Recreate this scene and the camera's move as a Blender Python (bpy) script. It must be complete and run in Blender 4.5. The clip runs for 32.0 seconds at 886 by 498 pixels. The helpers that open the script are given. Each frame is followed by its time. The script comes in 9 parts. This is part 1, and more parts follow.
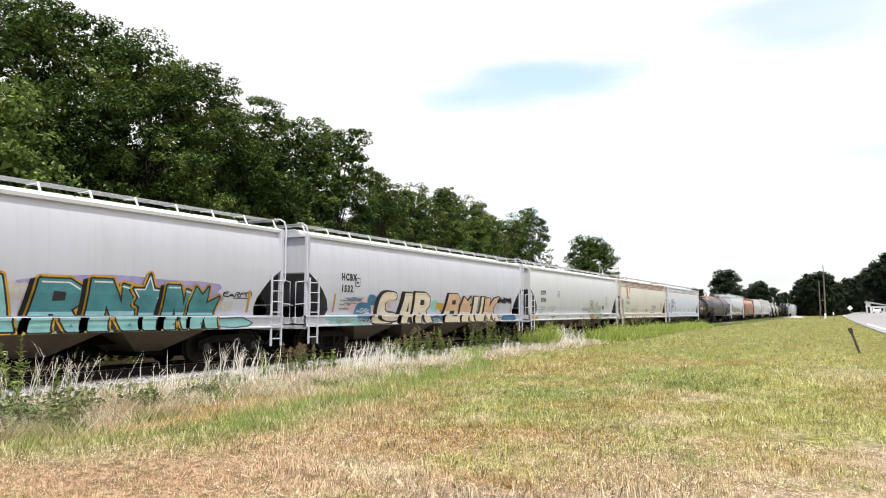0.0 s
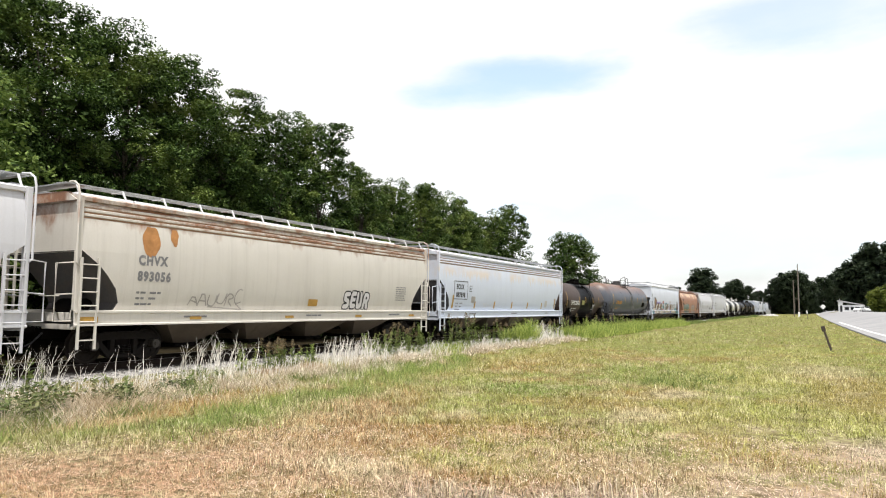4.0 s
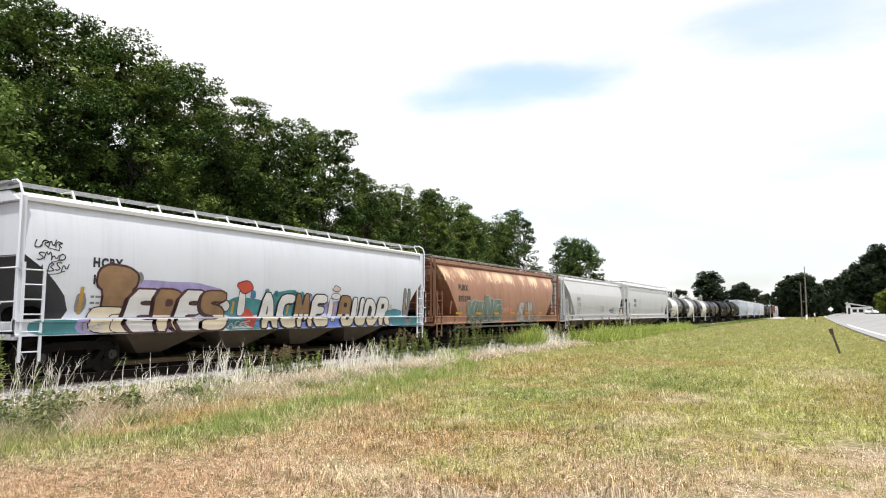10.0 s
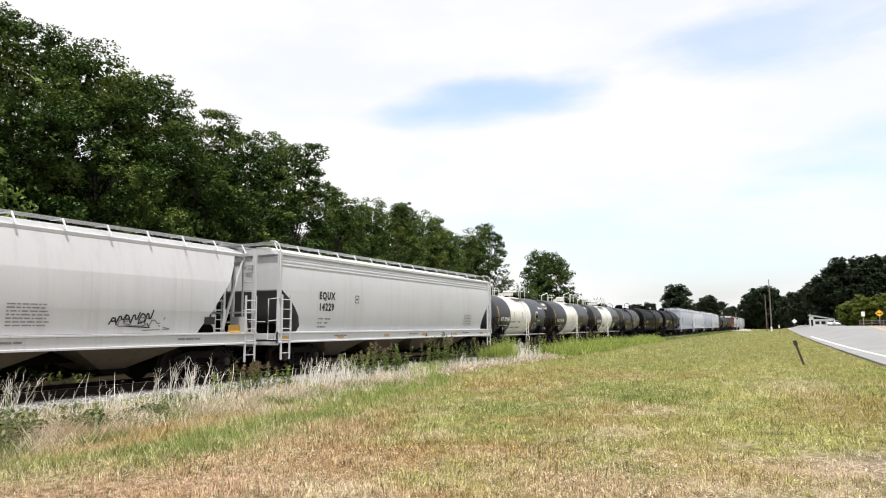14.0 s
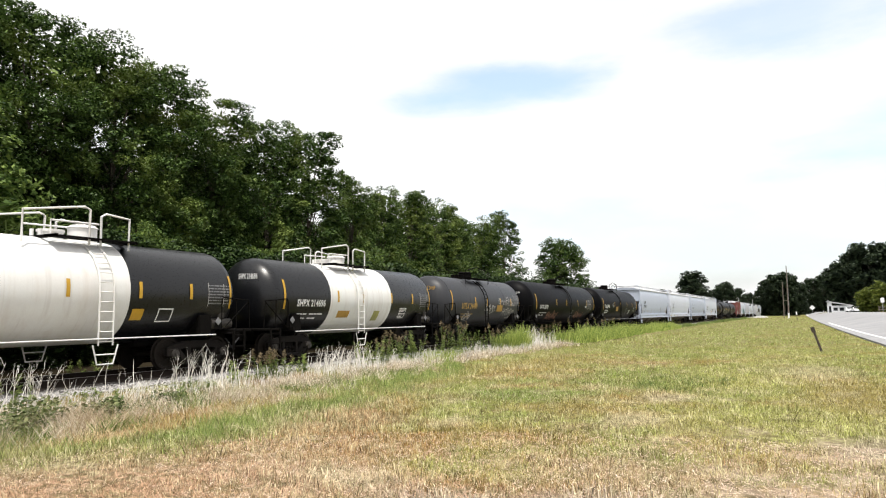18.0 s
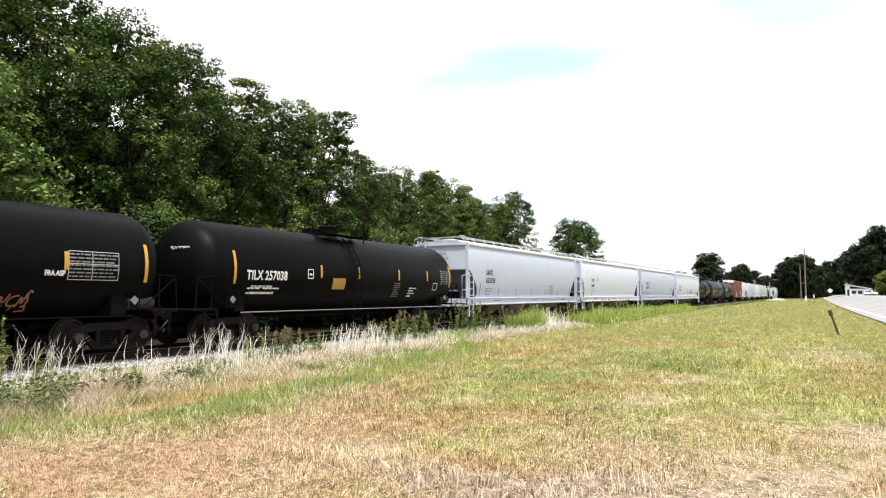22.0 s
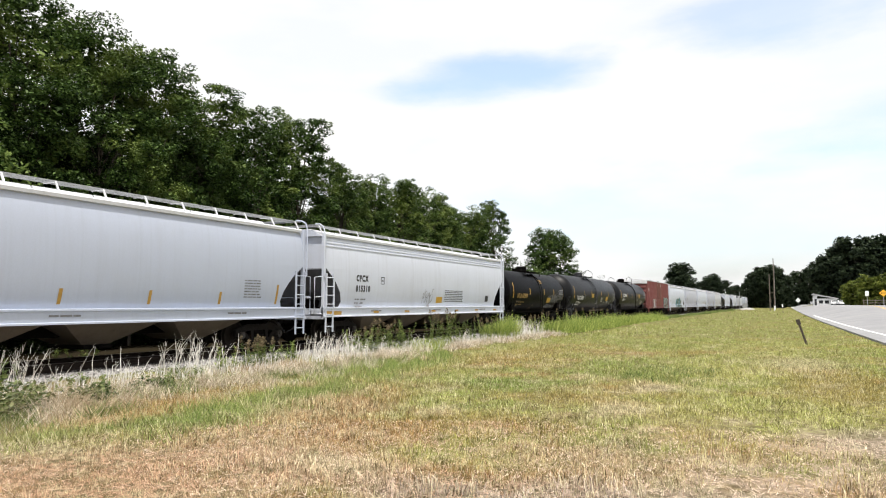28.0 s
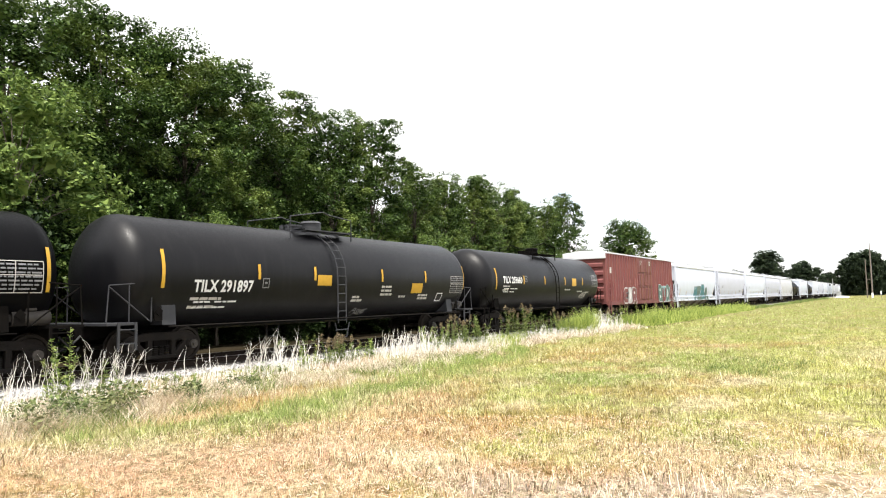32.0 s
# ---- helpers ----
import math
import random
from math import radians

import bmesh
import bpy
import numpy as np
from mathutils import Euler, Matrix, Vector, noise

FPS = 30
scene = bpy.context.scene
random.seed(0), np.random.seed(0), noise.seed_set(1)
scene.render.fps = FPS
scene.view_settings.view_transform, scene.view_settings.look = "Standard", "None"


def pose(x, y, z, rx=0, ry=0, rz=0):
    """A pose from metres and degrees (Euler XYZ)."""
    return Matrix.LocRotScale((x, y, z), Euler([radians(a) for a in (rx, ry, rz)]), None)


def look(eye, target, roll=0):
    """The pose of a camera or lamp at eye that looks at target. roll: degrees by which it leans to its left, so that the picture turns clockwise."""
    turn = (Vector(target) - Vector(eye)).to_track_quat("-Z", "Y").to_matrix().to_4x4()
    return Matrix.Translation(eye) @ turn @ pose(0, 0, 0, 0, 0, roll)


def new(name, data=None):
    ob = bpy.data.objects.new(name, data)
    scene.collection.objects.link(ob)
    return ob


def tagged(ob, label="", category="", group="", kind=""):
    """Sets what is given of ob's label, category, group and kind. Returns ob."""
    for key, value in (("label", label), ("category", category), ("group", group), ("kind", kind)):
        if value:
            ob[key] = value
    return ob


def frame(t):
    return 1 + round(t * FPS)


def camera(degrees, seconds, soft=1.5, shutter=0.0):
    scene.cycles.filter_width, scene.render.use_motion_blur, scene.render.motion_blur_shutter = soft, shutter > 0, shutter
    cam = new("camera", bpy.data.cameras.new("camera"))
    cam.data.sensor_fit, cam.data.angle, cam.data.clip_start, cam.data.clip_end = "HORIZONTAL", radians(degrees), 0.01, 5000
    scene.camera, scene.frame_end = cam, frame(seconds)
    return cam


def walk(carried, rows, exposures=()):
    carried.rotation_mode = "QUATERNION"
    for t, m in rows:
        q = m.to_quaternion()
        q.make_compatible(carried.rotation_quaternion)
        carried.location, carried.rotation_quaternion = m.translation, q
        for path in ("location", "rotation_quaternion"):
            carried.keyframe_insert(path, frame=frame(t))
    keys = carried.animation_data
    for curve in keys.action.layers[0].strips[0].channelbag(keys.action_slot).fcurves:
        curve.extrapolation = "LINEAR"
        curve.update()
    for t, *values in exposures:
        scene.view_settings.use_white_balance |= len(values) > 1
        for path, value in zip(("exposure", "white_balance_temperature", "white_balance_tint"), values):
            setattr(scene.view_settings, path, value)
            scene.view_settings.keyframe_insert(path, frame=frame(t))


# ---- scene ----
from mathutils import geometry


EYE_Z = 1.7                 # the eye over the mown verge
TRACK_X = -16.87            # centre line of the track, which runs along Y
RAIL_Z = 0.22               # top of the rails


def aim(yaw, pitch, roll):
    """A hand-held pose at the one standing place: degrees left of +Y, up, and lean."""
    return pose(0, 0, EYE_Z, 0, 0, yaw) @ pose(0, 0, 0, 90 + pitch) @ pose(0, 0, 0, 0, 0, roll)


cam = camera(66.3, 32.0, soft=1.1)
EXPOSURES = [(0, 0.05), (3, 0.0), (6, 0.0), (9, 0.0), (11, -0.06), (13, -0.14), (15, -0.14), (17, -0.05), (19, 0.0), (20, 0.2), (21, 0.24), (22, 0.24), (23, 0.18), (24, 0.02), (28, -0.1), (30, 0.0), (31, 0.36), (32, 0.66)]
walk(cam, [
    (0, aim(30.09, 5.29, 0.03)), (0.5, aim(29.40, 5.34, 0.42)), (1, aim(28.63, 5.30, 0.47)), (1.5, aim(28.45, 5.27, 0.49)),
    (2, aim(28.34, 5.18, 0.41)), (2.5, aim(28.30, 5.06, 0.47)), (3, aim(28.29, 4.96, 0.43)), (3.5, aim(28.36, 4.95, 0.42)),
    (5.5, aim(28.49, 4.94, 0.44)), (6, aim(28.51, 4.92, 0.44)), (6.5, aim(28.57, 4.92, 0.41)), (7, aim(28.69, 4.93, 0.34)),
    (7.5, aim(28.80, 4.93, 0.32)), (8, aim(28.72, 5.02, 0.23)), (8.5, aim(28.75, 5.04, 0.15)), (9, aim(28.79, 5.09, 0.08)),
    (9.5, aim(28.83, 5.23, -0.07)), (10, aim(28.87, 5.42, -0.04)), (10.5, aim(28.73, 5.58, 0.05)), (11, aim(28.64, 5.76, 0.05)),
    (11.5, aim(28.37, 6.03, 0.33)), (12, aim(28.07, 6.19, 0.12)), (12.5, aim(27.57, 6.28, 0.15)), (13, aim(27.14, 6.47, -0.20)),
    (13.5, aim(26.87, 6.50, -0.36)), (14, aim(26.44, 6.57, -0.34)), (14.5, aim(26.34, 6.65, -0.45)), (16.5, aim(27.02, 5.86, -0.32)),
    (17, aim(27.31, 5.87, -0.33)), (17.5, aim(27.53, 5.76, -0.53)), (18, aim(27.64, 5.56, -0.54)), (18.5, aim(27.75, 5.33, -0.43)),
    (19, aim(27.85, 4.84, -0.52)), (19.5, aim(28.24, 4.64, -0.32)), (20, aim(28.46, 4.47, -0.09)), (20.5, aim(28.66, 4.25, -0.06)),
    (21, aim(28.79, 4.13, 0.00)), (21.5, aim(28.85, 3.97, -0.00)), (22, aim(28.87, 3.89, -0.08)), (22.5, aim(28.86, 3.85, -0.07)),
    (23, aim(28.89, 3.85, -0.07)), (23.5, aim(28.85, 3.92, -0.28)), (24, aim(28.61, 4.01, -0.46)), (24.5, aim(27.68, 4.16, -0.32)),
    (25, aim(27.43, 4.38, -0.11)), (25.5, aim(27.14, 4.53, -0.07)), (27.5, aim(26.79, 4.63, 0.06)), (28, aim(26.78, 4.62, 0.05)),
    (28.5, aim(26.84, 4.61, -0.05)), (29, aim(26.82, 4.62, -0.24)), (29.5, aim(26.89, 4.59, -0.57)), (30, aim(27.31, 4.56, -0.88)),
    (30.5, aim(28.99, 4.54, -0.76)), (31, aim(30.14, 4.37, -0.98)), (31.5, aim(31.69, 4.37, -1.23)), (32, aim(32.99, 4.32, -1.21)),
], exposures=EXPOSURES)

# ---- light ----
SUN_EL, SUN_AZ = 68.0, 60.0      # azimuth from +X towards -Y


def sun_and_sky():
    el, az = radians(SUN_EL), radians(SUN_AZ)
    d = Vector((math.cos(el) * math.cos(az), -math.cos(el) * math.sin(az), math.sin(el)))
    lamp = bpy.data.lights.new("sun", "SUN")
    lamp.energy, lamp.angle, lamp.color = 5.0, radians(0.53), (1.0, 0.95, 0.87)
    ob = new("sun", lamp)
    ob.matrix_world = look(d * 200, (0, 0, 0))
    world = bpy.data.worlds.new("sky")
    scene.world = world
    world.use_nodes = True
    nt = world.node_tree
    nt.nodes.clear()
    N = nt.nodes.new
    sky = N("ShaderNodeTexSky")
    sky.sky_type, sky.sun_disc = "NISHITA", False
    sky.sun_elevation, sky.sun_rotation = el, math.atan2(d.x, d.y)
    sky.air_density, sky.dust_density = 1.0, 3.0
    co = N("ShaderNodeTexCoord")
    flat = N("ShaderNodeMapping")
    flat.inputs["Scale"].default_value = (1.0, 1.0, 3.2)
    nt.links.new(co.outputs["Generated"], flat.inputs["Vector"])
    no = N("ShaderNodeTexNoise")
    no.inputs["Scale"].default_value, no.inputs["Detail"].default_value, no.inputs["Roughness"].default_value = 3.0, 6.0, 0.55
    nt.links.new(flat.outputs[0], no.inputs["Vector"])
    thin = N("ShaderNodeMapRange")                       # thin places in the cloud deck
    thin.inputs["From Min"].default_value, thin.inputs["From Max"].default_value = 0.36, 0.56
    thin.inputs["To Min"].default_value, thin.inputs["To Max"].default_value = 0.16, 0.0
    nt.links.new(no.outputs["Fac"], thin.inputs["Value"])
    total = thin.outputs[0]
    for yaw, pitch, w, h, deep in GAPS:                  # openings through which the blue shows
        cy, sy, cp, sp = math.cos(radians(yaw)), math.sin(radians(yaw)), math.cos(radians(pitch)), math.sin(radians(pitch))
        way, side, up = (-sy * cp, cy * cp, sp), (cy, sy, 0.0), (sy * sp, -cy * sp, cp)
        dots = []
        for axis, scale in ((side, w), (up, h)):
            d = N("ShaderNodeVectorMath")
            d.operation = "DOT_PRODUCT"
            nt.links.new(co.outputs["Generated"], d.inputs[0])
            d.inputs[1].default_value = axis
            q = N("ShaderNodeMath")
            q.operation = "DIVIDE"
            q.inputs[1].default_value = scale
            nt.links.new(d.outputs["Value"], q.inputs[0])
            dots.append(q.outputs[0])
        tilt = N("ShaderNodeMath")
        tilt.operation = "MULTIPLY_ADD"
        nt.links.new(dots[0], tilt.inputs[0])
        tilt.inputs[1].default_value = -0.55
        nt.links.new(dots[1], tilt.inputs[2])
        rr = N("ShaderNodeMath")
        rr.operation = "POWER"
        nt.links.new(dots[0], rr.inputs[0])
        rr.inputs[1].default_value = 2.0
        ss = N("ShaderNodeMath")
        ss.operation = "MULTIPLY_ADD"
        nt.links.new(tilt.outputs[0], ss.inputs[0])
        nt.links.new(tilt.outputs[0], ss.inputs[1])
        nt.links.new(rr.outputs[0], ss.inputs[2])
        rag = N("ShaderNodeMath")
        rag.operation = "MULTIPLY_ADD"
        nt.links.new(no.outputs["Fac"], rag.inputs[0])
        rag.inputs[1].default_value = 4.2
        nt.links.new(ss.outputs[0], rag.inputs[2])
        g = N("ShaderNodeMapRange")
        g.interpolation_type = "SMOOTHSTEP"
        g.inputs["From Min"].default_value, g.inputs["From Max"].default_value = 1.8, 3.5
        g.inputs["To Min"].default_value, g.inputs["To Max"].default_value = deep, 0.0
        nt.links.new(rag.outputs[0], g.inputs["Value"])
        front = N("ShaderNodeVectorMath")
        front.operation = "DOT_PRODUCT"
        nt.links.new(co.outputs["Generated"], front.inputs[0])
        front.inputs[1].default_value = way
        ahead = N("ShaderNodeMath")
        ahead.operation = "GREATER_THAN"
        ahead.inputs[1].default_value = 0.5
        nt.links.new(front.outputs["Value"], ahead.inputs[0])
        gg = N("ShaderNodeMath")
        gg.operation = "MULTIPLY"
        nt.links.new(g.outputs[0], gg.inputs[0])
        nt.links.new(ahead.outputs[0], gg.inputs[1])
        su = N("ShaderNodeMath")
        su.operation, su.use_clamp = "ADD", True
        nt.links.new(total, su.inputs[0])
        nt.links.new(gg.outputs[0], su.inputs[1])
        total = su.outputs[0]
    cover = N("ShaderNodeMath")
    cover.operation, cover.use_clamp = "SUBTRACT", True
    cover.inputs[0].default_value = 1.0
    nt.links.new(total, cover.inputs[1])
    dim = N("ShaderNodeMix")
    dim.data_type, dim.blend_type = "RGBA", "MULTIPLY"
    dim.inputs["Factor"].default_value = 1.0
    nt.links.new(sky.outputs[0], dim.inputs["A"])
    dim.inputs["B"].default_value = (0.33, 0.335, 0.345, 1)
    mix = N("ShaderNodeMix")
    mix.data_type = "RGBA"
    nt.links.new(cover.outputs[0], mix.inputs["Factor"])
    nt.links.new(dim.outputs["Result"], mix.inputs["A"])
    mix.inputs["B"].default_value = (1.13, 1.125, 1.12, 1)
    bg = N("ShaderNodeBackground")
    nt.links.new(mix.outputs["Result"], bg.inputs["Color"])
    bg.inputs["Strength"].default_value = 1.0
    out = N("ShaderNodeOutputWorld")
    nt.links.new(bg.outputs[0], out.inputs[0])


# yaw left of +Y, elevation, half width, half height, depth of each opening in the cloud
GAPS = [(21.5, 18.7, 0.17, 0.036, 0.62), (-3.0, 22.0, 0.22, 0.05, 0.42), (-1.0, 10.5, 0.10, 0.02, 0.16), (28.8, 13.0, 0.045, 0.03, 0.14), (4.0, 7.0, 0.50, 0.10, 0.46)]
sun_and_sky()


# ---- materials ----
def mat_nodes(name):
    m = bpy.data.materials.new(name)
    m.use_nodes = True
    nt = m.node_tree
    nt.nodes.clear()
    out = nt.nodes.new("ShaderNodeOutputMaterial")
    b = nt.nodes.new("ShaderNodeBsdfPrincipled")
    nt.links.new(b.outputs[0], out.inputs[0])
    return m, nt, b, out


def vec(nt, scale, coord="Object", jitter=True):
    """Coordinates in metres, stretched by scale and shifted at random from object to object."""
    co = nt.nodes.new("ShaderNodeTexCoord")
    mp = nt.nodes.new("ShaderNodeMapping")
    mp.inputs["Scale"].default_value = scale
    nt.links.new(co.outputs[coord], mp.inputs["Vector"])
    if jitter:
        info = nt.nodes.new("ShaderNodeObjectInfo")
        mul = nt.nodes.new("ShaderNodeMath")
        mul.operation = "MULTIPLY"
        mul.inputs[1].default_value = 37.0
        nt.links.new(info.outputs["Random"], mul.inputs[0])
        nt.links.new(mul.outputs[0], mp.inputs["Location"])
    return mp.outputs[0]


def fbm(nt, v, scale, detail=4.0, rough=0.6):
    n = nt.nodes.new("ShaderNodeTexNoise")
    n.inputs["Scale"].default_value, n.inputs["Detail"].default_value, n.inputs["Roughness"].default_value = scale, detail, rough
    nt.links.new(v, n.inputs["Vector"])
    return n.outputs["Fac"]


def ramp(nt, fac, lo, hi, a=0.0, b=1.0):
    r = nt.nodes.new("ShaderNodeMapRange")
    r.inputs["From Min"].default_value, r.inputs["From Max"].default_value = lo, hi
    r.inputs["To Min"].default_value, r.inputs["To Max"].default_value = a, b
    nt.links.new(fac, r.inputs["Value"])
    return r.outputs[0]


def times(nt, a, b):
    n = nt.nodes.new("ShaderNodeMath")
    n.operation = "MULTIPLY"
    for k, s in enumerate((a, b)):
        if hasattr(s, "links"):
            nt.links.new(s, n.inputs[k])
        else:
            n.inputs[k].default_value = s
    return n.outputs[0]


def blend(nt, fac, a, b):
    n = nt.nodes.new("ShaderNodeMix")
    n.data_type = "RGBA"
    for key, s in (("Factor", fac), ("A", a), ("B", b)):
        if hasattr(s, "links"):
            nt.links.new(s, n.inputs[key])
        elif key == "Factor":
            n.inputs[key].default_value = s
        else:
            n.inputs[key].default_value = (*s, 1)
    return n.outputs["Result"]


def bump(nt, bsdf, height, strength, dist=0.02):
    n = nt.nodes.new("ShaderNodeBump")
    n.inputs["Strength"].default_value, n.inputs["Distance"].default_value = strength, dist
    nt.links.new(height, n.inputs["Height"])
    nt.links.new(n.outputs[0], bsdf.inputs["Normal"])


def paint(name, rgb, dirt=(0.16, 0.13, 0.10), amount=0.35, rough=0.45, rust=0.0, rust_z=None, patchy=False, metal=0.0, spec=0.4, peel=None, rust_rgb=((0.29, 0.130, 0.062), (0.17, 0.072, 0.038))):
    """Railway paint: run-down streaks, broad grime, fine speckle; rust in flakes, from the roof down where rust_z gives heights."""
    m, nt, b, _ = mat_nodes(name)
    streak = ramp(nt, fbm(nt, vec(nt, (2.2, 2.2, 0.12)), 1.6, 5), 0.50, 0.85)
    broad = ramp(nt, fbm(nt, vec(nt, (1, 1, 1)), 0.55, 4), 0.42, 0.72)
    fine = fbm(nt, vec(nt, (1, 1, 1)), 26.0, 3)
    c = blend(nt, times(nt, streak, amount), rgb, dirt)
    c = blend(nt, times(nt, broad, amount * 0.55), c, dirt)
    run_down = ramp(nt, fbm(nt, vec(nt, (1.0, 4.2, 0.05)), 2.0, 2, 0.4), 0.58, 0.72)          # thin runs from the roof edge
    c = blend(nt, times(nt, run_down, min(0.5, amount * 1.3)), c, tuple(v * 0.6 + d * 0.25 for v, d in zip(rgb, dirt)))
    c = blend(nt, ramp(nt, fine, 0.3, 0.8, 0.0, 0.16), c, tuple(v * 0.62 for v in rgb))
    if rust:
        flake = ramp(nt, fbm(nt, vec(nt, (1.3, 1.3, 0.35)), 1.1, 7, 0.68), 0.46, 0.62)
        if rust_z:
            co = nt.nodes.new("ShaderNodeTexCoord")
            xyz = nt.nodes.new("ShaderNodeSeparateXYZ")
            nt.links.new(co.outputs["Object"], xyz.inputs[0])
            wob = nt.nodes.new("ShaderNodeMath")
            wob.operation = "MULTIPLY_ADD"
            nt.links.new(fbm(nt, vec(nt, (1.5, 1.5, 0.3)), 1.3, 6), wob.inputs[0])
            wob.inputs[1].default_value = 1.5
            nt.links.new(xyz.outputs["Z"], wob.inputs[2])
            flake = ramp(nt, wob.outputs[0], rust_z[0] + 0.75, rust_z[1] + 0.75)
            if patchy:
                flake = times(nt, flake, ramp(nt, fbm(nt, vec(nt, (0.8, 0.8, 0.5)), 0.9, 6, 0.7), 0.44, 0.60, 0.06, 1.0))
        tone = blend(nt, ramp(nt, fbm(nt, vec(nt, (1, 1, 0.5)), 3.0, 5), 0.35, 0.7), *rust_rgb)
        c = blend(nt, times(nt, flake, rust), c, tone)
    if peel:                                         # sun-bleached top coat coming off in runs below the roof
        co = nt.nodes.new("ShaderNodeTexCoord")
        xyz = nt.nodes.new("ShaderNodeSeparateXYZ")
        nt.links.new(co.outputs["Object"], xyz.inputs[0])
        run = nt.nodes.new("ShaderNodeMath")
        run.operation = "MULTIPLY_ADD"
        nt.links.new(fbm(nt, vec(nt, (3.0, 3.0, 0.22)), 2.2, 5, 0.62), run.inputs[0])
        run.inputs[1].default_value = 1.7
        nt.links.new(xyz.outputs["Z"], run.inputs[2])
        mask = times(nt, ramp(nt, run.outputs[0], peel[0] + 0.97, peel[0] + 1.15), ramp(nt, xyz.outputs["Z"], peel[1] - 0.12, peel[1] + 0.1, 1.0, 0.12))
        mask = times(nt, mask, ramp(nt, fbm(nt, vec(nt, (0.6, 0.6, 0.3)), 1.0, 5, 0.6), 0.42, 0.56, 0.05, 0.9))
        c = blend(nt, times(nt, mask, peel[2]), c, peel[3])
    nt.links.new(c, b.inputs["Base Color"])
    nt.links.new(ramp(nt, fine, 0.2, 0.8, rough - 0.08, rough + 0.2), b.inputs["Roughness"])
    b.inputs["Metallic"].default_value = metal
    b.inputs["Specular IOR Level"].default_value = spec
    bump(nt, b, fbm(nt, vec(nt, (1, 0.7, 1)), 1.4, 3), 0.18, 0.03)
    return m


def plain(name, rgb, rough=0.6, metal=0.0, spread=0.25, scale=9.0, spec=0.4):
    m, nt, b, _ = mat_nodes(name)
    n = fbm(nt, vec(nt, (1, 1, 1)), scale, 5)
    c = blend(nt, ramp(nt, n, 0.3, 0.72), tuple(v * (1 - spread) for v in rgb), tuple(min(1, v * (1 + spread * 0.6)) for v in rgb))
    nt.links.new(c, b.inputs["Base Color"])
    b.inputs["Roughness"].default_value, b.inputs["Metallic"].default_value = rough, metal
    b.inputs["Specular IOR Level"].default_value = spec
    bump(nt, b, fbm(nt, vec(nt, (1, 1, 1)), scale * 4, 3), 0.12, 0.01)
    return m


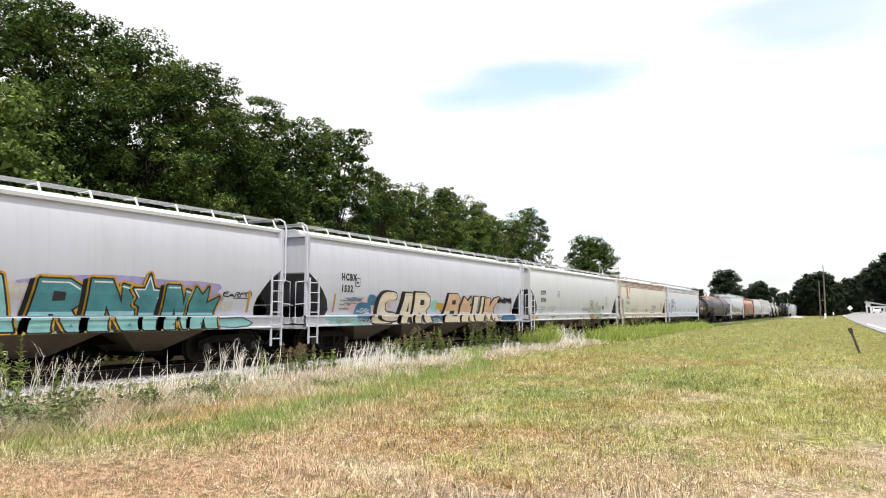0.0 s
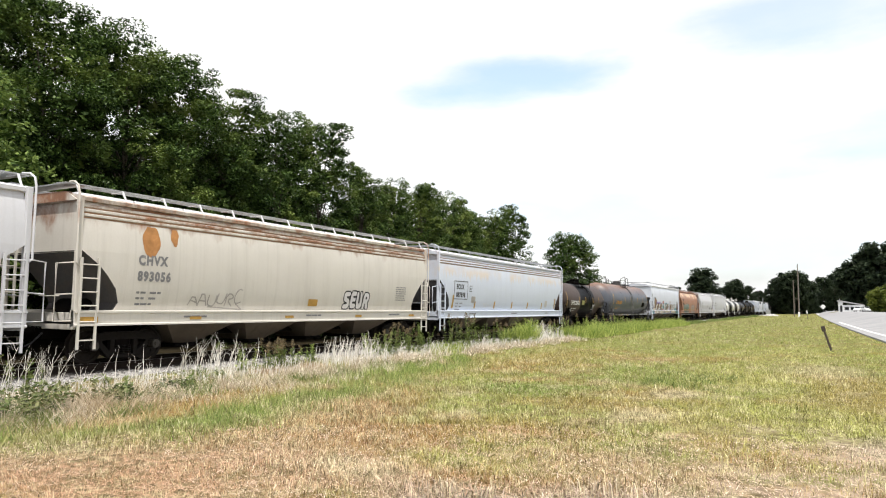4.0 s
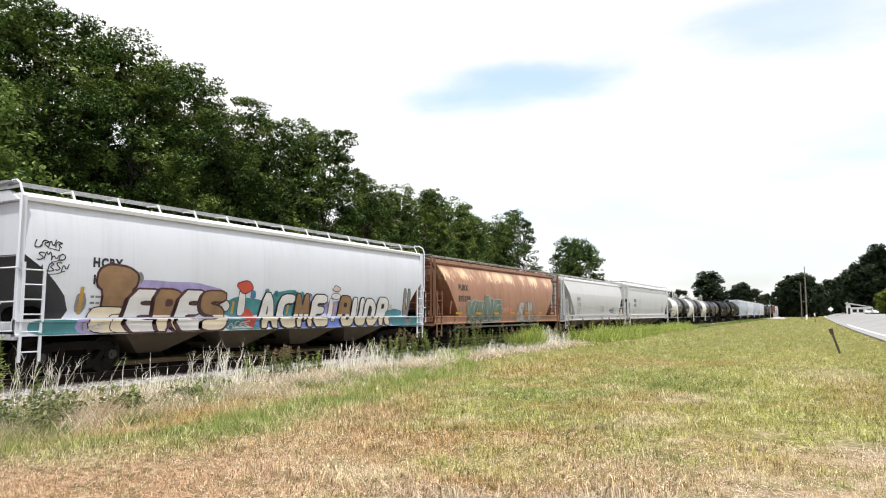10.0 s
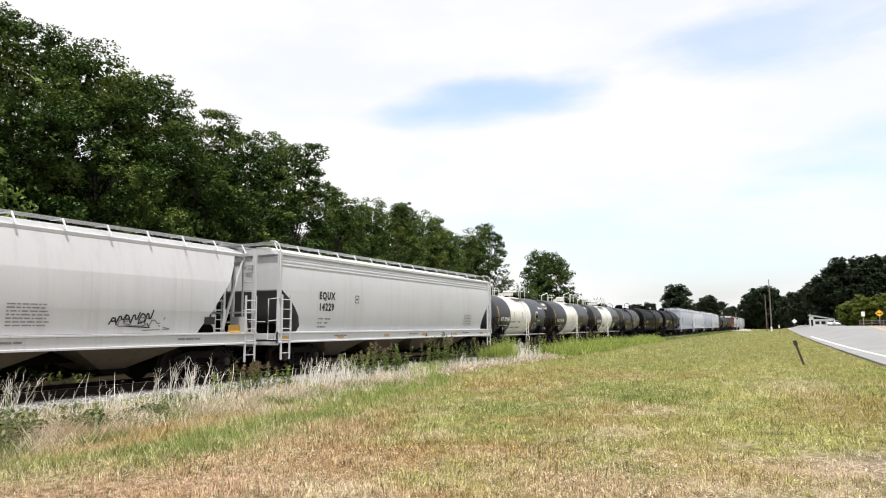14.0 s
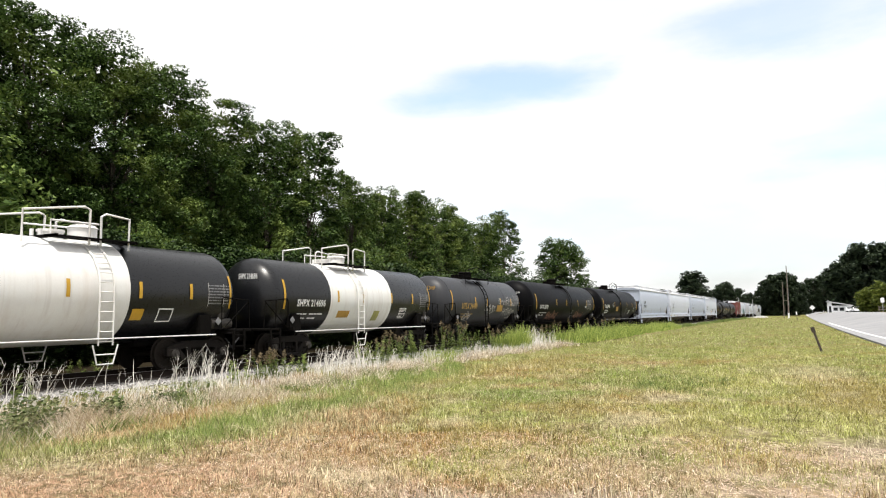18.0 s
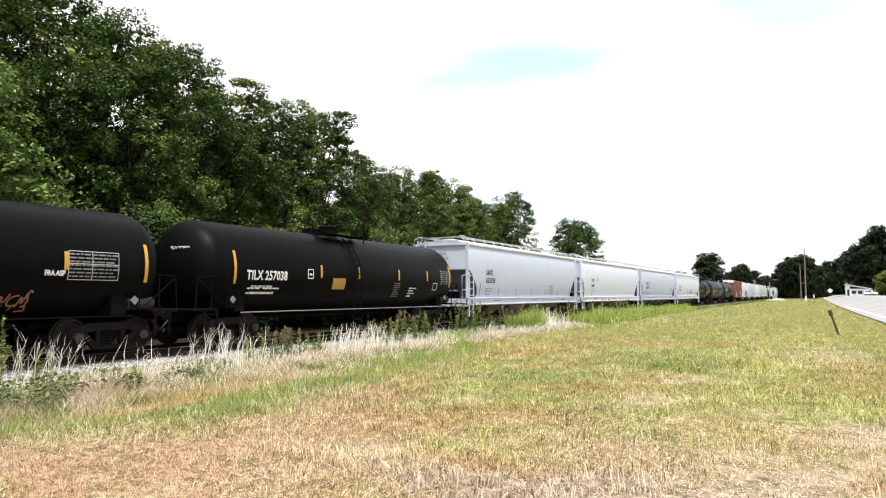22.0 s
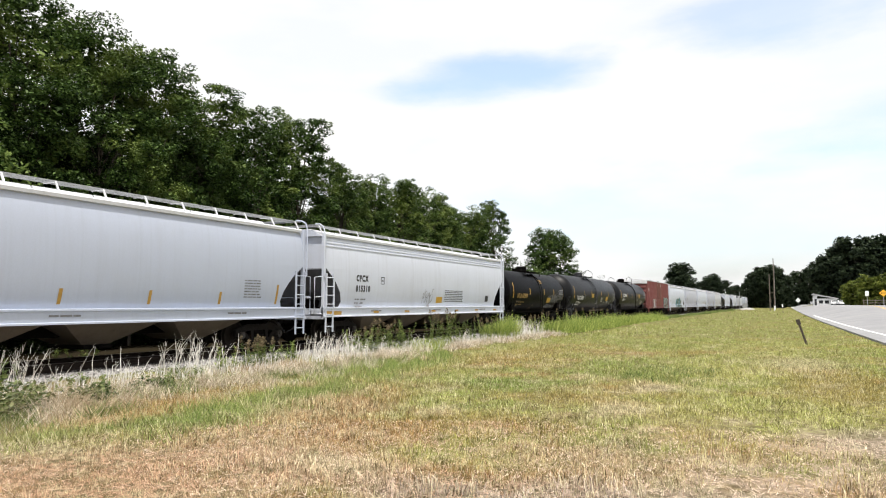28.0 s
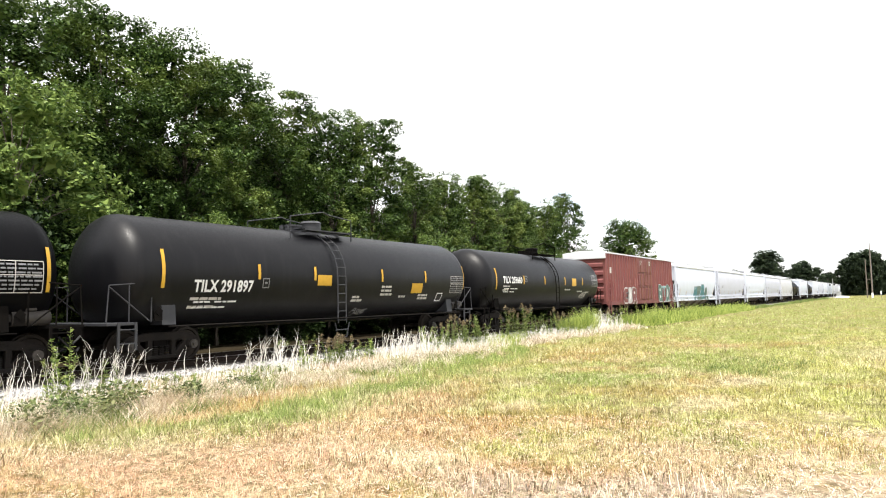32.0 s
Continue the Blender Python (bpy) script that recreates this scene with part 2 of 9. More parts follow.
def turf_colour(nt, island):
    """Burnt verge grass: straw, rust-brown and green in patches, in world metres so that blades and soil agree."""
    geo = nt.nodes.new("ShaderNodeNewGeometry")
    pos = geo.outputs["Position"]
    patch = fbm(nt, pos, 0.30, 5, 0.62)
    small = fbm(nt, pos, 1.5, 4, 0.6)
    c = blend(nt, ramp(nt, small, 0.36, 0.66), (0.44, 0.31, 0.18), (0.76, 0.59, 0.39))
    c = blend(nt, ramp(nt, fbm(nt, pos, 0.42, 4), 0.47, 0.56, 0, 0.75), c, (0.56, 0.30, 0.135))
    xyz = nt.nodes.new("ShaderNodeSeparateXYZ")
    nt.links.new(pos, xyz.inputs[0])
    lean = nt.nodes.new("ShaderNodeMath")            # greener towards the road and away from the trodden foreground
    lean.operation = "MULTIPLY_ADD"
    far = nt.nodes.new("ShaderNodeMath")
    far.operation = "ADD"
    nt.links.new(ramp(nt, xyz.outputs["Y"], 4.0, 15.0, -0.15, 0.06), far.inputs[0])
    nt.links.new(ramp(nt, xyz.outputs["Y"], 25.0, 110.0, 0.0, 0.13), far.inputs[1])
    nt.links.new(far.outputs[0], lean.inputs[0])
    lean.inputs[1].default_value = 1.0
    nt.links.new(patch, lean.inputs[2])
    lean2 = nt.nodes.new("ShaderNodeMath")
    lean2.operation = "ADD"
    nt.links.new(ramp(nt, xyz.outputs["X"], -6.0, 1.0, -0.03, 0.07), lean2.inputs[0])
    nt.links.new(lean.outputs[0], lean2.inputs[1])
    green = blend(nt, ramp(nt, small, 0.35, 0.65), (0.235, 0.315, 0.07), (0.48, 0.535, 0.15))
    g = ramp(nt, lean2.outputs[0], 0.405, 0.525)
    if island:
        rnd = nt.nodes.new("ShaderNodeMath")
        rnd.operation = "MULTIPLY_ADD"
        nt.links.new(geo.outputs["Random Per Island"], rnd.inputs[0])
        rnd.inputs[1].default_value, rnd.inputs[2].default_value = 0.9, -0.45
        add = nt.nodes.new("ShaderNodeMath")
        add.operation, add.use_clamp = "ADD", True
        nt.links.new(g, add.inputs[0])
        nt.links.new(rnd.outputs[0], add.inputs[1])
        g = add.outputs[0]
    c = blend(nt, g, c, green)
    scorch = nt.nodes.new("ShaderNodeVectorMath")
    scorch.operation = "ADD"
    nt.links.new(pos, scorch.inputs[0])
    scorch.inputs[1].default_value = (31.0, 12.0, 0.0)
    sc = scorch.outputs[0]
    c = blend(nt, ramp(nt, fbm(nt, sc, 0.26, 6, 0.68), 0.50, 0.60, 0, 0.55), c, (0.52, 0.315, 0.12))       # scorched orange drifts
    c = blend(nt, ramp(nt, fbm(nt, sc, 0.75, 5, 0.66), 0.56, 0.66, 0, 0.6), c, (0.30, 0.42, 0.085))          # fresher green spots
    for d in DRIFTS + SPOTS:
        c = drift(nt, pos, c, *d)
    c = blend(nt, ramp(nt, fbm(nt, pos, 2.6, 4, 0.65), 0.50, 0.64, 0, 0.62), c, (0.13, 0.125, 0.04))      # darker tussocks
    c = blend(nt, ramp(nt, fbm(nt, pos, 0.85, 5, 0.7), 0.53, 0.64, 0, 0.62), c, (0.84, 0.74, 0.50))       # bleached spots
    c = blend(nt, ramp(nt, fbm(nt, pos, 11.0, 3, 0.6), 0.48, 0.62, 0, 0.6), c, (0.12, 0.10, 0.03))     # shade between tufts, painted into the colour
    c = blend(nt, ramp(nt, fbm(nt, pos, 5.0, 3, 0.6), 0.53, 0.66, 0, 0.4), c, (0.80, 0.77, 0.48))          # sun on tufts, painted into the colour
    if island:
        dark = ramp(nt, geo.outputs["Random Per Island"], 0.0, 0.30, 0.9, 0)
        calm = ramp(nt, xyz.outputs["Y"], 12.0, 35.0, 1.0, 0.3)          # blades far off blend together
        c = blend(nt, times(nt, dark, calm), c, (0.055, 0.048, 0.022))
        pale = ramp(nt, geo.outputs["Random Per Island"], 0.73, 0.97, 0, 0.68)
        c = blend(nt, times(nt, pale, calm), c, (0.88, 0.80, 0.54))
    else:                                                                                          # thatch and soil between the blades, darkened for the shade among them
        c = blend(nt, ramp(nt, fbm(nt, pos, 9.0, 4, 0.7), 0.40, 0.62, 0.92, 0.4), c, (0.085, 0.066, 0.036))
        near = times(nt, ramp(nt, xyz.outputs["Y"], 8.0, 12.0, 1.0, 0.0), ramp(nt, xyz.outputs["X"], -2.0, 0.0, 0.0, 1.0))
        c = blend(nt, times(nt, near, ramp(nt, fbm(nt, pos, 1.7, 5, 0.65), 0.40, 0.60, 0.05, 0.8)), c, (0.40, 0.315, 0.25))
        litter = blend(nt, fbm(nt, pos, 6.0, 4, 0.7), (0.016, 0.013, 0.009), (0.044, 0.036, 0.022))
        c = blend(nt, ramp(nt, xyz.outputs["X"], -20.3, -19.4, 1.0, 0.0), c, litter)                  # leaf litter under the woods, woodland shade mixed into its dark tone
    return c


# drifts of one growth or wear in the verge: centre x, y, half widths, colour, strength
STRAW, RUSTY, GREEN, BLEACH, SOIL = (0.66, 0.47, 0.29), (0.50, 0.25, 0.11), (0.205, 0.33, 0.07), (0.84, 0.73, 0.52), (0.60, 0.50, 0.44)
MEADOW = (0.33, 0.40, 0.115)
PINK, LIME = (0.69, 0.46, 0.33), (0.55, 0.56, 0.19)
DRIFTS = [
    (-6.6, 4.7, 2.6, 1.5, PINK, 0.7), (-4.6, 5.9, 1.8, 0.8, PINK, 0.65), (-5.3, 7.6, 1.9, 1.0, RUSTY, 0.48), (-4.0, 9.0, 1.6, 1.0, RUSTY, 0.42), (-6.9, 10.7, 1.0, 1.3, RUSTY, 0.55), (-8.0, 21.2, 1.8, 5.5, RUSTY, 0.4), (0.9, 16.5, 1.3, 5.0, RUSTY, 0.4), (0.5, 9.4, 0.9, 1.0, RUSTY, 0.45),
    (-0.6, 11.5, 2.0, 2.6, LIME, 0.6), (-1.7, 18.5, 1.9, 4.5, LIME, 0.6), (-0.8, 29.0, 1.8, 7.0, LIME, 0.5), (-3.3, 6.9, 1.0, 0.6, LIME, 0.6),
    (-7.0, 40.0, 7.0, 16.0, MEADOW, 0.55), (-7.0, 85.0, 9.0, 45.0, MEADOW, 0.65), (-8.0, 170.0, 14.0, 80.0, MEADOW, 0.6),
    (-8.6, 5.2, 1.3, 0.9, GREEN, 0.6), (-7.9, 7.6, 1.0, 1.5, GREEN, 0.75), (-8.1, 10.4, 0.9, 1.9, GREEN, 0.7), (-9.6, 15.9, 1.3, 4.2, GREEN, 0.55), (-5.2, 13.5, 1.5, 1.3, GREEN, 0.75), (-4.2, 18.0, 1.8, 3.0, GREEN, 0.4),
]
SPOTS = [
    (-4.3, 6.0, 0.8, 0.4, BLEACH, 0.7), (-2.45, 14.2, 0.6, 0.9, BLEACH, 0.75), (-2.5, 11.2, 0.45, 0.9, BLEACH, 0.6), (0.2, 21.8, 1.3, 2.6, BLEACH, 0.5), (-7.1, 9.9, 0.7, 0.5, STRAW, 0.7), (-9.4, 6.6, 1.0, 0.8, STRAW, 0.6),
    (-0.7, 6.1, 1.7, 0.75, SOIL, 0.9), (-2.4, 5.5, 1.3, 0.7, SOIL, 0.9), (1.0, 9.7, 1.0, 1.2, SOIL, 0.8), (2.0, 7.4, 1.4, 1.6, SOIL, 0.85),
]


def drift(nt, pos, c, x, y, rx, ry, tone, strength):
    """Lays one ragged-edged drift of a colour over the turf."""
    off = nt.nodes.new("ShaderNodeVectorMath")
    off.operation = "SUBTRACT"
    nt.links.new(pos, off.inputs[0])
    off.inputs[1].default_value = (x, y, 0.0)
    sc = nt.nodes.new("ShaderNodeVectorMath")
    sc.operation = "MULTIPLY"
    nt.links.new(off.outputs[0], sc.inputs[0])
    sc.inputs[1].default_value = (1 / rx, 1 / ry, 0.0)
    ln = nt.nodes.new("ShaderNodeVectorMath")
    ln.operation = "LENGTH"
    nt.links.new(sc.outputs[0], ln.inputs[0])
    rag = nt.nodes.new("ShaderNodeMath")
    rag.operation = "MULTIPLY_ADD"
    nt.links.new(fbm(nt, pos, 1.3, 5, 0.7), rag.inputs[0])
    rag.inputs[1].default_value = 1.5
    nt.links.new(ln.outputs["Value"], rag.inputs[2])
    return blend(nt, ramp(nt, rag.outputs[0], 1.25, 1.95, strength, 0.0), c, tone)


def turf(name, island=False):
    m, nt, b, out = mat_nodes(name)
    c = turf_colour(nt, island)
    nt.links.new(c, b.inputs["Base Color"])
    b.inputs["Roughness"].default_value = 1.0
    b.inputs["Specular IOR Level"].default_value = 0.0
    if not island:
        geo = nt.nodes.new("ShaderNodeNewGeometry")
        bump(nt, b, fbm(nt, geo.outputs["Position"], 14.0, 5), 0.7, 0.05)
    return m


def leafy(name, dark, light, warm=None, through_=0.30, low=0.15, high=0.9):
    """Leaves: tone by leaf and by clump, some light shining through."""
    m, nt, b, out = mat_nodes(name)
    geo = nt.nodes.new("ShaderNodeNewGeometry")
    c = blend(nt, ramp(nt, geo.outputs["Random Per Island"], low, high), dark, light)
    if warm:
        c = blend(nt, ramp(nt, fbm(nt, geo.outputs["Position"], 0.42, 3), 0.50, 0.66, 0, 0.85), c, warm)
    nt.links.new(c, b.inputs["Base Color"])
    b.inputs["Roughness"].default_value = 0.5
    b.inputs["Specular IOR Level"].default_value = 0.16
    tr = nt.nodes.new("ShaderNodeBsdfTranslucent")
    nt.links.new(c, tr.inputs["Color"])
    mx = nt.nodes.new("ShaderNodeMixShader")
    mx.inputs[0].default_value = through_
    nt.links.new(b.outputs[0], mx.inputs[1])
    nt.links.new(tr.outputs[0], mx.inputs[2])
    nt.links.new(mx.outputs[0], out.inputs[0])
    return m


def gravel_mat():
    m, nt, b, _ = mat_nodes("pale_gravel")
    geo = nt.nodes.new("ShaderNodeNewGeometry")
    v = nt.nodes.new("ShaderNodeTexVoronoi")
    v.inputs["Scale"].default_value = 16.0
    nt.links.new(geo.outputs["Position"], v.inputs["Vector"])
    hue = nt.nodes.new("ShaderNodeSeparateColor")
    nt.links.new(v.outputs["Color"], hue.inputs[0])
    c = blend(nt, hue.outputs[0], (0.20, 0.19, 0.185), (0.58, 0.57, 0.56))
    c = blend(nt, ramp(nt, fbm(nt, geo.outputs["Position"], 0.8, 5), 0.55, 0.75, 0, 0.5), c, (0.34, 0.29, 0.24))
    xyz = nt.nodes.new("ShaderNodeSeparateXYZ")                      # shade under the cars and beyond, put into the stone's colour
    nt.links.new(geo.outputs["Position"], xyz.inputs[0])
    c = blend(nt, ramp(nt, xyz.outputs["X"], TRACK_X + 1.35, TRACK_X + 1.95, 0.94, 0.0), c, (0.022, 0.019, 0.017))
    nt.links.new(c, b.inputs["Base Color"])
    b.inputs["Roughness"].default_value = 1.0
    b.inputs["Specular IOR Level"].default_value = 0.05
    bump(nt, b, v.outputs["Distance"], 1.0, 0.03)
    return m


def asphalt_mat():
    m, nt, b, _ = mat_nodes("sun_bleached_asphalt")
    geo = nt.nodes.new("ShaderNodeNewGeometry")
    c = blend(nt, ramp(nt, fbm(nt, geo.outputs["Position"], 0.25, 5), 0.35, 0.7), (0.235, 0.235, 0.245), (0.32, 0.318, 0.32))
    c = blend(nt, ramp(nt, fbm(nt, geo.outputs["Position"], 40, 3), 0.4, 0.7, 0, 0.4), c, (0.20, 0.20, 0.205))
    nt.links.new(c, b.inputs["Base Color"])
    b.inputs["Roughness"].default_value = 0.85
    bump(nt, b, fbm(nt, geo.outputs["Position"], 60, 3), 0.4, 0.01)
    return m


def bark_mat():
    m, nt, b, _ = mat_nodes("bark")
    n = fbm(nt, vec(nt, (6, 6, 0.8)), 3.0, 5)
    nt.links.new(blend(nt, ramp(nt, n, 0.3, 0.7), (0.05, 0.04, 0.032), (0.17, 0.14, 0.115)), b.inputs["Base Color"])
    b.inputs["Roughness"].default_value = 0.9
    bump(nt, b, n, 0.8, 0.04)
    return m


